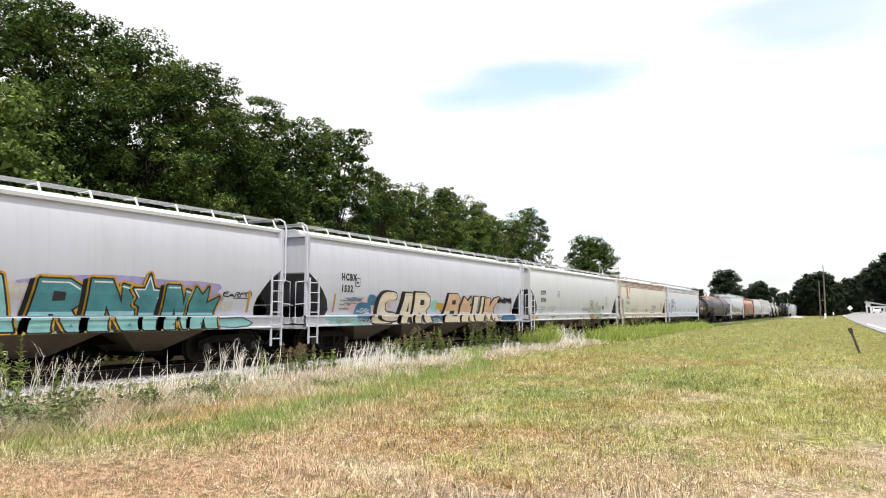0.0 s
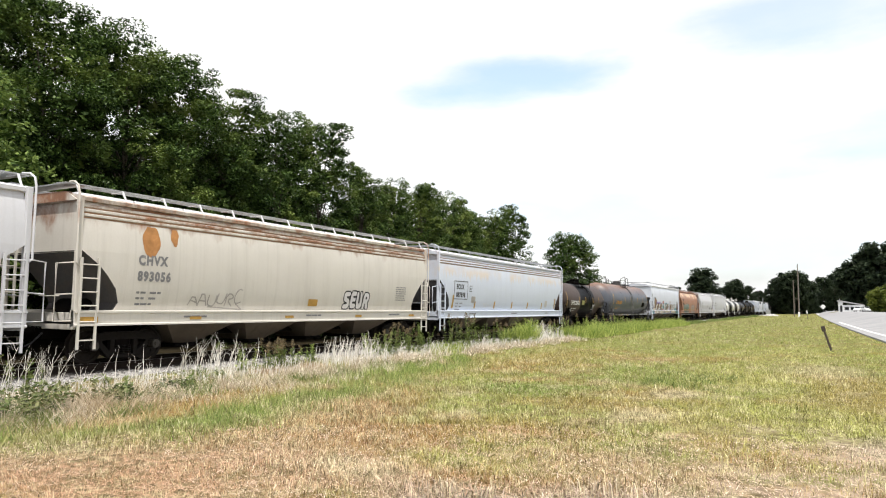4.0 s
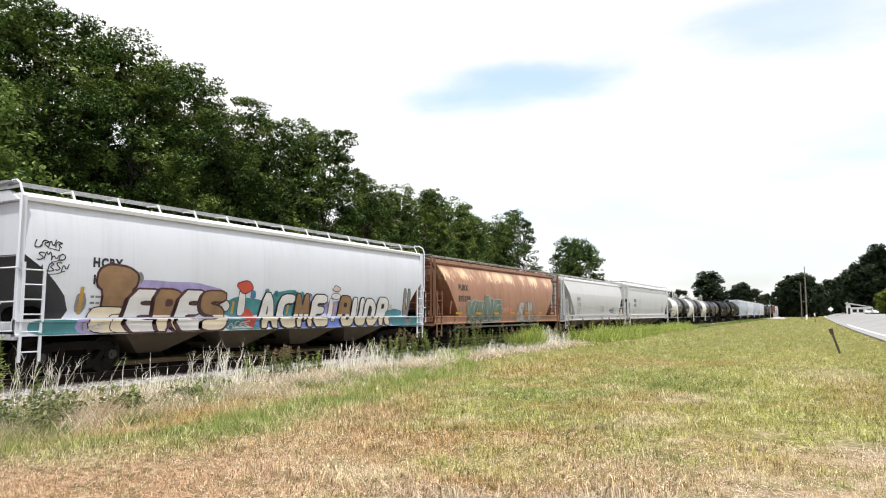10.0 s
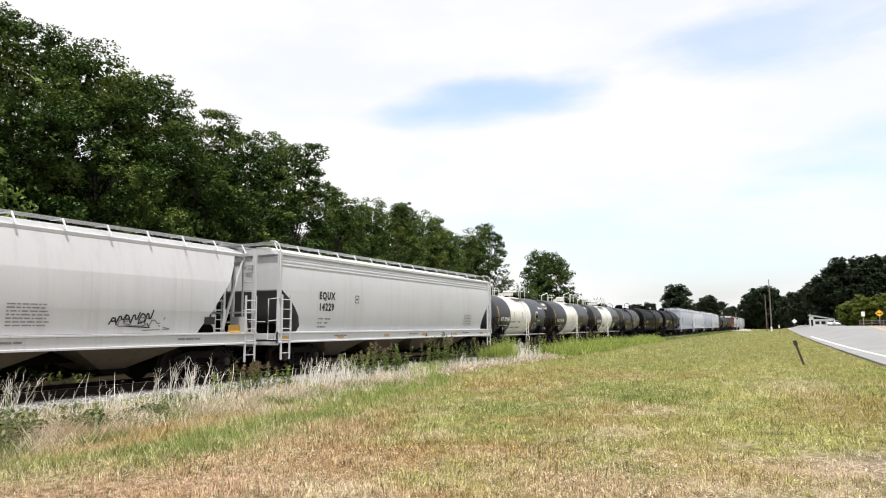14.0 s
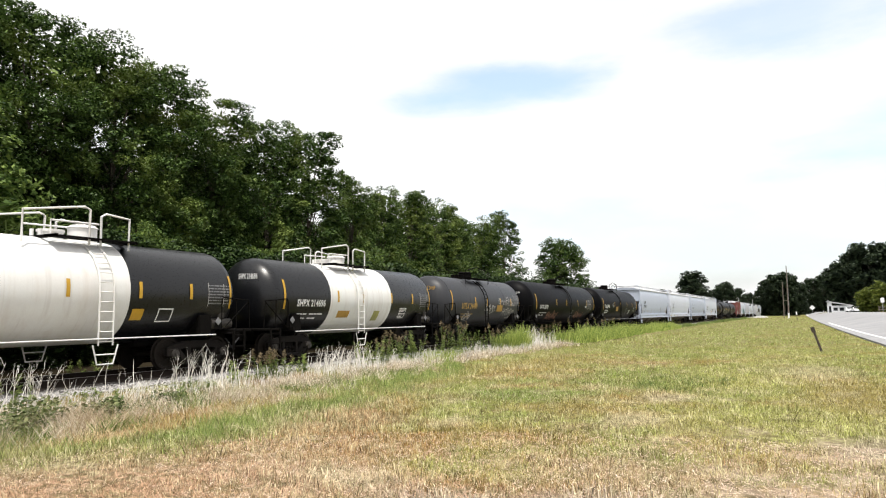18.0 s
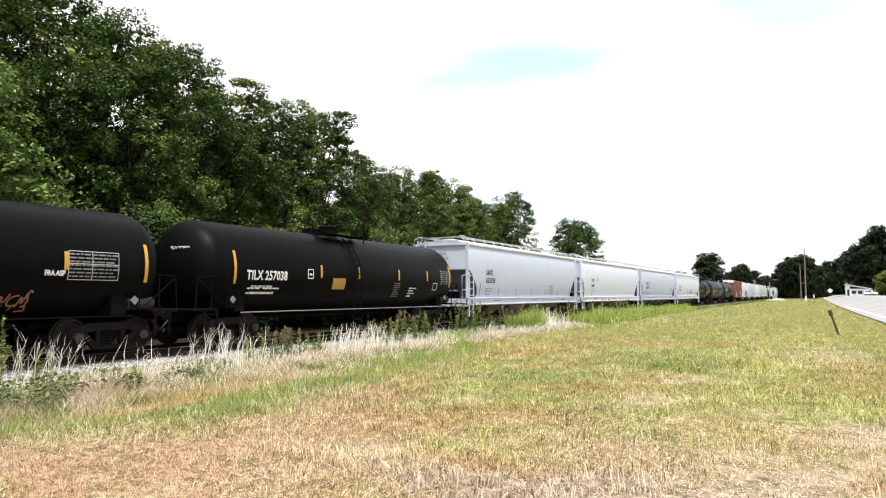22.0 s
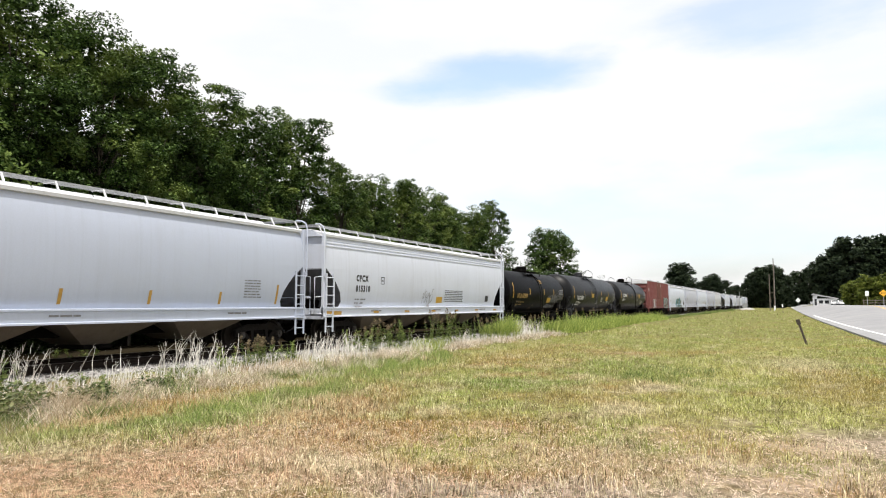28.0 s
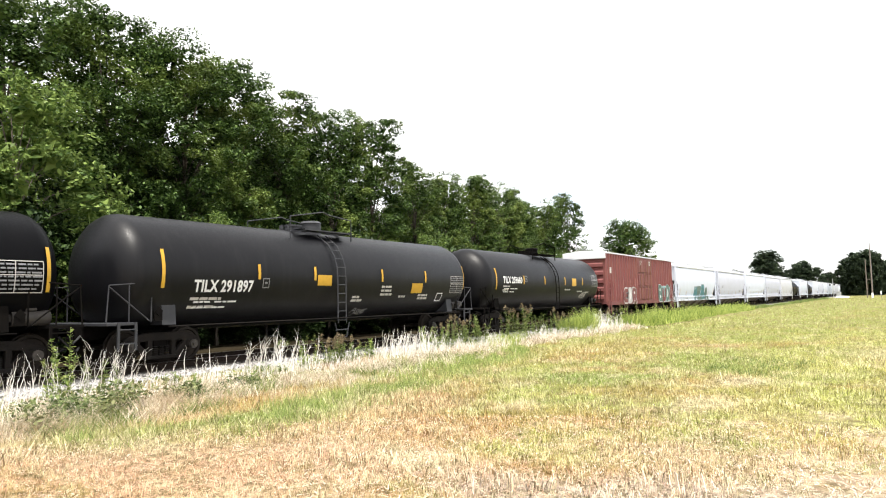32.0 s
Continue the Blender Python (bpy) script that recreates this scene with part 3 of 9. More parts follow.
MAT = {
    "grey": paint("light_grey_car_paint", (0.505, 0.522, 0.60), amount=0.15),
    "bluegrey": paint("pale_blue_grey_car_paint", (0.465, 0.51, 0.615), amount=0.10),
    "palegrey": paint("pale_neutral_grey_car_paint", (0.555, 0.565, 0.60), amount=0.15),
    "ecux": paint("weathered_blue_grey_car_paint", (0.56, 0.61, 0.71), amount=0.10, peel=(2.90, 3.42, 0.75, (0.60, 0.50, 0.39)), rust=0.22, rust_z=(3.15, 3.7), patchy=True, rust_rgb=((0.52, 0.30, 0.12), (0.30, 0.12, 0.045))),
    "white": paint("off_white_car_paint", (0.60, 0.635, 0.72), amount=0.14),
    "warmgrey": paint("dusty_warm_grey_car_paint", (0.515, 0.518, 0.545), dirt=(0.17, 0.155, 0.14), amount=0.2),
    "tan": paint("rust_streaked_cream_car_paint", (0.60, 0.575, 0.53), amount=0.2, rust=0.95, rust_z=(3.45, 3.75), patchy=True),
    "rusty": paint("rusted_orange_car_paint", (0.37, 0.188, 0.120), dirt=(0.16, 0.076, 0.046), amount=0.8, rust=0.40, rough=0.40, peel=(3.02, 3.70, 1.0, (0.80, 0.60, 0.40))),
    "black": paint("black_tank_paint", (0.0016, 0.0017, 0.0023), dirt=(0.007, 0.0068, 0.007), amount=0.3, rough=0.40, spec=0.06),
    "dusty_black": paint("dusty_topped_black_tank_paint", (0.0030, 0.0031, 0.0044), dirt=(0.020, 0.0195, 0.021), amount=0.4, rough=0.38, spec=0.22),
    "worn_black": paint("dusty_black_tank_paint", (0.032, 0.0335, 0.039), dirt=(0.062, 0.061, 0.060), amount=0.45, rough=0.38, spec=0.24),
    "satin_black": paint("satin_black_tank_paint", (0.0045, 0.0048, 0.0062), dirt=(0.016, 0.016, 0.017), amount=0.25, rough=0.27, spec=0.42),
    "faded_black": paint("sun_faded_black_tank_paint", (0.027, 0.0285, 0.037), dirt=(0.045, 0.045, 0.048), amount=0.35, rough=0.34, spec=0.40),
    "brown": paint("sooty_brown_tank_paint", (0.058, 0.039, 0.033), dirt=(0.040, 0.029, 0.025), amount=0.45, rough=0.45, spec=0.25),
    "slate": paint("faded_slate_tank_paint_with_rust", (0.090, 0.100, 0.125), dirt=(0.036, 0.036, 0.041), amount=0.5, rust_rgb=((0.29, 0.155, 0.085), (0.18, 0.090, 0.055)), rust=0.68, rust_z=(2.85, 3.75), rough=0.38, spec=0.35),
    "tank_white": paint("white_tank_paint", (0.74, 0.74, 0.73), dirt=(0.35, 0.22, 0.13), amount=0.30, rough=0.42),
    "boxred": paint("oxide_red_boxcar_paint", (0.175, 0.052, 0.050), dirt=(0.06, 0.030, 0.029), amount=0.40, rust=0.15, rough=0.6),
    "red_scuff": plain("chalky_worn_red_paint", (0.30, 0.13, 0.11), 0.7, spread=0.4, scale=6.0),
    "roofwhite": paint("galvanised_white_roof", (0.66, 0.67, 0.70), amount=0.12, rough=0.45),
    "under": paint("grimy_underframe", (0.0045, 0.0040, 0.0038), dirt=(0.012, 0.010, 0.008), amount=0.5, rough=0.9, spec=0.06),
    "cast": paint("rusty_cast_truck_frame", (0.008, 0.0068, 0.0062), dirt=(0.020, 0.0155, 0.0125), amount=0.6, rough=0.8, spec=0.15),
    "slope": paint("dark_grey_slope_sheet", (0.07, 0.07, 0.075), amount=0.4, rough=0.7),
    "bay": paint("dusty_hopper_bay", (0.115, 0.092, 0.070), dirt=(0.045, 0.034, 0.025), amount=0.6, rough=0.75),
    "rustframe": paint("rust_brown_steel", (0.17, 0.075, 0.045), amount=0.4, rough=0.8),
    "axle_cap": plain("worn_bearing_cap", (0.045, 0.040, 0.036), 0.55, 0.2, spec=0.3),
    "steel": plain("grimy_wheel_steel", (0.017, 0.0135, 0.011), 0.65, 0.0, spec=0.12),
    "letter_black": plain("black_lettering", (0.02, 0.02, 0.022), 0.6, spread=0.15),
    "letter_grey": plain("faded_grey_lettering", (0.20, 0.20, 0.21), 0.6, spread=0.3),
    "letter_white": plain("white_lettering", (0.72, 0.72, 0.72), 0.6, spread=0.12),
    "letter_orange": plain("orange_lettering", (0.58, 0.27, 0.04), 0.6, spread=0.2),
    "letter_amber": plain("amber_lettering", (0.36, 0.225, 0.06), 0.6, spread=0.15),
    "yellow": plain("yellow_reflector", (0.52, 0.30, 0.025), 0.45, spread=0.12),
    "ochre": plain("weathered_amber_reflector", (0.42, 0.245, 0.05), 0.55, spread=0.2),
    "teal": plain("teal_spray_paint", (0.055, 0.215, 0.25), 0.55, spread=0.3, scale=2.0),
    "cyan": plain("pale_cyan_spray_paint", (0.24, 0.50, 0.52), 0.55, spread=0.2, scale=2.0),
    "dark_teal": plain("dark_teal_spray_paint", (0.075, 0.135, 0.115), 0.55, spread=0.3, scale=2.0),
    "peach": plain("peach_spray_paint", (0.58, 0.38, 0.24), 0.55, spread=0.15, scale=2.0),
    "brown_spray": plain("brown_spray_paint", (0.25, 0.15, 0.08), 0.55, spread=0.25, scale=2.0),
    "blue_spray": plain("blue_spray_paint", (0.045, 0.16, 0.29), 0.55, spread=0.3, scale=2.0),
    "lilac_spray": plain("lilac_spray_paint", (0.32, 0.28, 0.52), 0.55, spread=0.3, scale=2.0),
    "red_spray": plain("red_spray_paint", (0.45, 0.06, 0.035), 0.55, spread=0.2, scale=2.0),
    "cream_spray": plain("cream_spray_paint", (0.66, 0.58, 0.45), 0.55, spread=0.12, scale=2.0),
    "olive_spray": plain("olive_spray_paint", (0.32, 0.31, 0.10), 0.55, spread=0.2, scale=2.0),
    "scuff": plain("pale_scuffed_paint", (0.47, 0.29, 0.20), 0.6, spread=0.3, scale=5.0),
    "rib_rust": paint("rust_in_the_rib_grooves", (0.30, 0.19, 0.12), dirt=(0.16, 0.08, 0.045), amount=0.8, rough=0.8, spec=0.1),
    "rust_stain": plain("orange_rust_stain", (0.42, 0.20, 0.07), 0.8, spread=0.35, scale=4.0),
    "white_spray": plain("white_spray_paint", (0.62, 0.61, 0.62), 0.55, spread=0.1, scale=2.0),
    "bright_blue": plain("bright_blue_spray_paint", (0.16, 0.22, 0.62), 0.55, spread=0.2, scale=2.0),
    "pink_spray": plain("faint_pink_spray_paint", (0.55, 0.42, 0.43), 0.55, spread=0.15, scale=2.0),
    "olive_pale": plain("pale_olive_spray_paint", (0.40, 0.41, 0.33), 0.55, spread=0.15, scale=2.0),
    "maroon_spray": plain("dark_maroon_spray_paint", (0.075, 0.032, 0.038), 0.55, spread=0.2, scale=2.0),
    "faded_teal": plain("sun_faded_teal_spray_paint", (0.13, 0.185, 0.155), 0.6, spread=0.4, scale=1.6),
    "pink_dust": plain("faded_pink_spray_paint", (0.42, 0.20, 0.15), 0.6, spread=0.3, scale=3.0),
    "silver_spray": plain("silver_spray_paint", (0.36, 0.34, 0.32), 0.5, spread=0.25, scale=2.0),
    "orange_spray": plain("orange_spray_paint", (0.24, 0.10, 0.055), 0.55, spread=0.3, scale=2.0),
    "rail": plain("rail_steel", (0.022, 0.016, 0.013), 0.7, 0.0, spec=0.08),
    "railhead": plain("polished_rail_head", (0.5, 0.48, 0.46), 0.3, 0.9),
    "tie": plain("creosoted_timber", (0.020, 0.016, 0.013), 0.9, spread=0.4, spec=0.08),
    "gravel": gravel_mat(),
    "asphalt": asphalt_mat(),
    "line_white": plain("worn_white_road_paint", (0.72, 0.72, 0.70), 0.7, spread=0.2),
    "line_yellow": plain("worn_yellow_road_paint", (0.62, 0.42, 0.12), 0.7, spread=0.2),
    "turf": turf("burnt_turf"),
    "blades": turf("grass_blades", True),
    "dry": leafy("dry_weed_grass", (0.20, 0.15, 0.09), (0.95, 0.86, 0.70), (0.42, 0.31, 0.19), 0.15, 0.1, 0.8),
    "thatch": leafy("orange_straw_thatch", (0.26, 0.15, 0.085), (0.94, 0.76, 0.60), (0.58, 0.35, 0.22), 0.1, 0.1, 0.85),
    "stalk": leafy("silvery_dead_stalks", (0.58, 0.55, 0.51), (0.92, 0.90, 0.86), None, 0.1),
    "mid_green": leafy("fresh_green_grass", (0.11, 0.18, 0.04), (0.47, 0.54, 0.18), None, 0.3),
    "lush": leafy("lush_green_grass", (0.16, 0.25, 0.045), (0.58, 0.63, 0.20), None, 0.4),
    "weed": leafy("dark_green_weeds", (0.075, 0.125, 0.03), (0.29, 0.34, 0.11), None, 0.3),
    "seedhead": leafy("brown_weed_seed_heads", (0.10, 0.08, 0.045), (0.26, 0.20, 0.12), None, 0.2),
    "rank": leafy("rank_dark_weed_leaves", (0.045, 0.075, 0.022), (0.17, 0.21, 0.075), (0.26, 0.22, 0.12), 0.2),
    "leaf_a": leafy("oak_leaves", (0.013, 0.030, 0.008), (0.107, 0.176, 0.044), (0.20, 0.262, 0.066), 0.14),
    # brighter copy of the oak leaves: sunlight put into the colour
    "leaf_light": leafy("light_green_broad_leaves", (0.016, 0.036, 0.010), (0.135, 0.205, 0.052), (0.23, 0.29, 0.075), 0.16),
    # leaves for inner woods and scrub, woodland shade included in the dark tone
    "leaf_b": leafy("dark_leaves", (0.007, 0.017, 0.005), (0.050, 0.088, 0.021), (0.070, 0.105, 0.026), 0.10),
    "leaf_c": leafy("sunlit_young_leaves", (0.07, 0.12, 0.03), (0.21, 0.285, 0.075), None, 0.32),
    "leaf_far": leafy("distant_leaves", (0.018, 0.030, 0.018), (0.050, 0.071, 0.034), None, 0.15),
    "leaf_bush": leafy("yellow_green_bush_leaves", (0.07, 0.10, 0.018), (0.20, 0.23, 0.045), None, 0.3),
    "bark": bark_mat(),
    "pole": plain("weathered_pole_timber", (0.16, 0.135, 0.115), 0.9, spread=0.3),
    "post": plain("rusty_dark_post", (0.055, 0.042, 0.036), 0.8, spread=0.35),
    "sign_white": plain("white_sign_sheet", (0.75, 0.76, 0.76), 0.5, spread=0.08),
    "sign_yellow": plain("amber_warning_sign_sheet", (0.80, 0.42, 0.03), 0.5, spread=0.08),
    "house_white": plain("white_clapboard", (0.68, 0.69, 0.70), 0.7, spread=0.12, scale=3.0),
    "house_roof": plain("grey_metal_roof", (0.40, 0.405, 0.41), 0.5, spread=0.2, scale=3.0),
    "dark_glass": plain("dark_window_glass", (0.02, 0.022, 0.025), 0.12, spread=0.1),
    "galv": plain("galvanised_steel", (0.42, 0.43, 0.44), 0.45, 0.7),
    "placard": plain("placard_white", (0.48, 0.46, 0.44), 0.6, spread=0.15),
}


# ---- mesh building ----
class Shape:
    """Gathers corners and faces of one mesh."""

    def __init__(self):
        self.v, self.f = [], []

    def add(self, verts, faces):
        n = len(self.v)
        self.v.extend(verts)
        self.f.extend(tuple(i + n for i in f) for f in faces)
        return self

    def box(self, x0, x1, y0, y1, z0, z1, c=0.0):
        """A box; c cuts its edges."""
        if c <= 0:
            v = [(x, y, z) for z in (z0, z1) for y in (y0, y1) for x in (x0, x1)]
            return self.add(v, [(0, 2, 3, 1), (4, 5, 7, 6), (0, 1, 5, 4), (2, 6, 7, 3), (0, 4, 6, 2), (1, 3, 7, 5)])
        rings = []
        for z, d in ((z0, c), (z0 + c, 0), (z1 - c, 0), (z1, c)):
            a0, a1, b0, b1 = x0 + d, x1 - d, y0 + d, y1 - d
            e = c if d == 0 else c * 0.6
            rings.append([(a0 + e, b0, z), (a1 - e, b0, z), (a1, b0 + e, z), (a1, b1 - e, z),
                          (a1 - e, b1, z), (a0 + e, b1, z), (a0, b1 - e, z), (a0, b0 + e, z)])
        return self.rings(rings, True)

    def rings(self, rings, caps=False, closed=True):
        n = len(rings[0])
        v = [p for r in rings for p in r]
        f = []
        for k in range(len(rings) - 1):
            for i in range(n if closed else n - 1):
                j = (i + 1) % n
                f.append((k * n + i, k * n + j, (k + 1) * n + j, (k + 1) * n + i))
        if caps:
            f.append(tuple(reversed(range(n))))
            f.append(tuple(range((len(rings) - 1) * n, len(rings) * n)))
        return self.add(v, f)

    def tube(self, pts, r, n=6, caps=True, r1=None):
        """A round bar along points."""
        pts = [Vector(p) for p in pts]
        rings = []
        for k, p in enumerate(pts):
            d = (pts[min(k + 1, len(pts) - 1)] - pts[max(k - 1, 0)]).normalized()
            a = d.cross(Vector((0, 0, 1)))
            if a.length < 0.05:
                a = d.cross(Vector((1, 0, 0)))
            a.normalize()
            b = d.cross(a)
            q = r if r1 is None else r + (r1 - r) * k / (len(pts) - 1)
            rings.append([tuple(p + (a * math.cos(t) + b * math.sin(t)) * q) for t in (2 * math.pi * i / n for i in range(n))])
        return self.rings(rings, caps)

    def disc_y(self, x, y0, y1, z, r, n=16):
        """A short cylinder along Y."""
        return self.rings([[(x + r * math.cos(2 * math.pi * i / n), y, z + r * math.sin(2 * math.pi * i / n)) for i in range(n)] for y in (y0, y1)], True)

    def cyl_z(self, x, y, z0, z1, r, n=14, r1=None):
        rr = (r, r if r1 is None else r1)
        return self.rings([[(x + q * math.cos(2 * math.pi * i / n), y + q * math.sin(2 * math.pi * i / n), z) for i in range(n)] for z, q in zip((z0, z1), rr)], True)

    def cyl_x(self, x0, x1, y, z, r, n=16, r1=None):
        rr = (r, r if r1 is None else r1)
        return self.rings([[(x, y + q * math.cos(2 * math.pi * i / n), z + q * math.sin(2 * math.pi * i / n)) for i in range(n)] for x, q in zip((x0, x1), rr)], True)

    def prism_x(self, outline, x0, x1):
        """An outline in (y, z), drawn through from x0 to x1."""
        n = len(outline)
        return self.rings([[(x, y, z) for y, z in outline] for x in (x0, x1)], True)

    def mesh(self, name, material, angle=35, weld=0.0):
        me = bpy.data.meshes.new(name)
        me.from_pydata([tuple(p) for p in self.v], [], self.f)
        bm = bmesh.new()
        bm.from_mesh(me)
        if weld:
            bmesh.ops.remove_doubles(bm, verts=bm.verts, dist=weld)
        bmesh.ops.recalc_face_normals(bm, faces=bm.faces)
        bm.to_mesh(me)
        bm.free()
        me.polygons.foreach_set("use_smooth", [True] * len(me.polygons))
        me.set_sharp_from_angle(angle=radians(angle))
        me.materials.append(material)
        return me


def part(name, shape, material, parent, label="", kind=""):
    """ONE mesh object under a thing or a part."""
    data = shape.mesh(name, material) if isinstance(shape, Shape) else shape
    ob = new(name, data)
    ob.parent = parent
    return tagged(ob, label, kind=kind)


def single(name, shape, material, label, category, kind="", group=""):
    data = shape.mesh(name, material) if isinstance(shape, Shape) else shape
    return tagged(new(name, data), label, category, group, kind)


def root(name, label, category, group=""):
    return tagged(new(name), label, category, group)


def fast_mesh(name, verts, faces_n, material, smooth=False):
    """A mesh from arrays: verts (n, 3) in order, faces of faces_n corners each."""
    verts = np.asarray(verts, dtype=np.float32).reshape(-1, 3)
    n = len(verts) // faces_n
    me = bpy.data.meshes.new(name)
    me.vertices.add(len(verts))
    me.vertices.foreach_set("co", verts.ravel())
    me.loops.add(n * faces_n)
    me.loops.foreach_set("vertex_index", np.arange(n * faces_n, dtype=np.int32))
    me.polygons.add(n)
    me.polygons.foreach_set("loop_start", np.arange(0, n * faces_n, faces_n, dtype=np.int32))
    me.update(calc_edges=True)
    me.materials.append(material)
    return me


# ---- ground, road and track ----
ROAD_L = [(-60.0, 4.7), (0.0, 4.3), (20.0, 3.9), (33.0, 3.6), (47.0, 3.3), (71.0, 2.9), (115.0, 2.5), (200.0, 2.2), (400.0, 1.9), (1500.0, 1.5)]
ROAD_R = [(-60.0, 12.0), (0.0, 13.0), (40.0, 16.0), (80.0, 22.0), (160.0, 38.0), (260.0, 55.0), (300.0, 12.0), (1500.0, 12.0)]
EDGE_LINE = [(-60.0, 6.4), (0.0, 5.7), (20.0, 5.1), (33.0, 4.62), (40.0, 4.33), (53.0, 3.85), (62.0, 3.66), (85.0, 3.33), (115.0, 3.0), (180.0, 2.7), (400.0, 2.35), (1500.0, 1.9)]


def lerp(table, y):
    return float(np.interp(y, [t[0] for t in table], [t[1] for t in table]))


def strip(xa, xb, ys, z, thick=0.03, cols=1):
    s = Shape()
    rings = []
    for y in ys:
        a, b = xa(y), xb(y)
        n = max(1, min(24, int(b - a))) if b - a > 2 else 1
        n = cols or n
        low = [(a + (b - a) * k / n, y) for k in range(n + 1)]
        rings.append([(x, q, z - thick + bank(x, q)) for x, q in low] + [(x, q, z + bank(x, q)) for x, q in reversed(low)])
    return s.rings(rings, True)


def bank(x, y):
    """The land across the road climbs gently towards the woods."""
    u, v = min(1.0, max(0.0, (x - 2) / 7)), min(1.0, max(0.0, y / 140))
    return 1.4 * u * u * (3 - 2 * u) * v * v * (3 - 2 * v)


def ground_z(x, y):
    """The verge: flat, a low swale by the track, small unevenness."""
    swale = -0.16 * math.exp(-((x + 10.8) / 1.9) ** 2)
    rise = 0.05 * noise.noise((x * 0.18, y * 0.18, 3.0)) + 0.02 * noise.noise((x * 0.7, y * 0.7, 9.0))
    return swale + rise


def build_ground():
    xs = [-2500, -900, -300, -120, -60, -40, -30, -24] + [-22 + k * 0.6 for k in range(43)] + [4.6, 6, 7, 8, 9, 10, 11, 12, 13, 14, 15, 16, 20, 30, 60, 140, 400, 1200, 2500]
    ys = [-400, -120, -40, -15, -6] + [-2 + k * 0.7 for k in range(62)] + [44, 50, 60, 70, 80, 90, 100, 110, 120, 130, 140, 160, 200, 300, 500, 900, 1800, 3500]
    rings = [[(x, y, ground_z(x, y) if -23 < x < 3 and -5 < y < 60 else (bank(x, y) - 0.03 if x > 2.5 else 0.0)) for x in xs] for y in ys]
    s = Shape()
    s.rings(rings, False, closed=False)
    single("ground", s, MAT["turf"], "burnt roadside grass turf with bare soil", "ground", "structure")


def build_road():
    ys = [-60, -20, 0, 20, 40, 50, 60, 70, 80, 90, 100, 110, 120, 130, 140, 160, 210, 260, 300, 400, 600, 1000, 1500]
    road = single("road", strip(lambda y: lerp(ROAD_L, y), lambda y: lerp(ROAD_R, y), ys, 0.07, 0.16, 26), MAT["asphalt"],
                  "sun-bleached grey asphalt road widening at a junction", "road", "structure")
    part("edge_line", strip(lambda y: lerp(EDGE_LINE, y), lambda y: lerp(EDGE_LINE, y) + 0.16 + 0.0006 * max(0.0, y), ys, 0.078, 0.02), MAT["line_white"], road, "solid white edge line")
    yellow = [(40.0, 8.4), (73.0, 8.9), (100.0, 10.6), (170.0, 14.5), (260.0, 19.5)]
    yy = [40, 50, 60, 70, 80, 90, 100, 110, 120, 130, 140, 170, 220, 260]
    part("centre_line", strip(lambda y: lerp(yellow, y), lambda y: lerp(yellow, y) + 0.16, yy, 0.079, 0.02), MAT["line_yellow"], road, "faded yellow centre line")
    part("centre_line", strip(lambda y: lerp(yellow, y) + 0.32, lambda y: lerp(yellow, y) + 0.48, yy, 0.079, 0.02), MAT["line_yellow"], road, "faded yellow centre line")


CURVE_Y, CURVE_R = 322.0, 380.0       # beyond here the track bends away behind the woods


def on_track(s):
    """Place and heading at a length s along the track."""
    if s <= CURVE_Y:
        return TRACK_X, s, 0.0
    a = (s - CURVE_Y) / CURVE_R
    return TRACK_X - CURVE_R * (1 - math.cos(a)), CURVE_Y + CURVE_R * math.sin(a), a


def track_sweep(profile, s0, s1, step=14.0):
    """A profile of (x, z) along the track."""
    rings = []
    n = max(2, int((s1 - s0) / step))
    for k in range(n + 1):
        x, y, a = on_track(s0 + (s1 - s0) * k / n)
        rings.append([(x + px * math.cos(a), y + px * math.sin(a), z) for px, z in profile])
    return Shape().rings(rings, True)


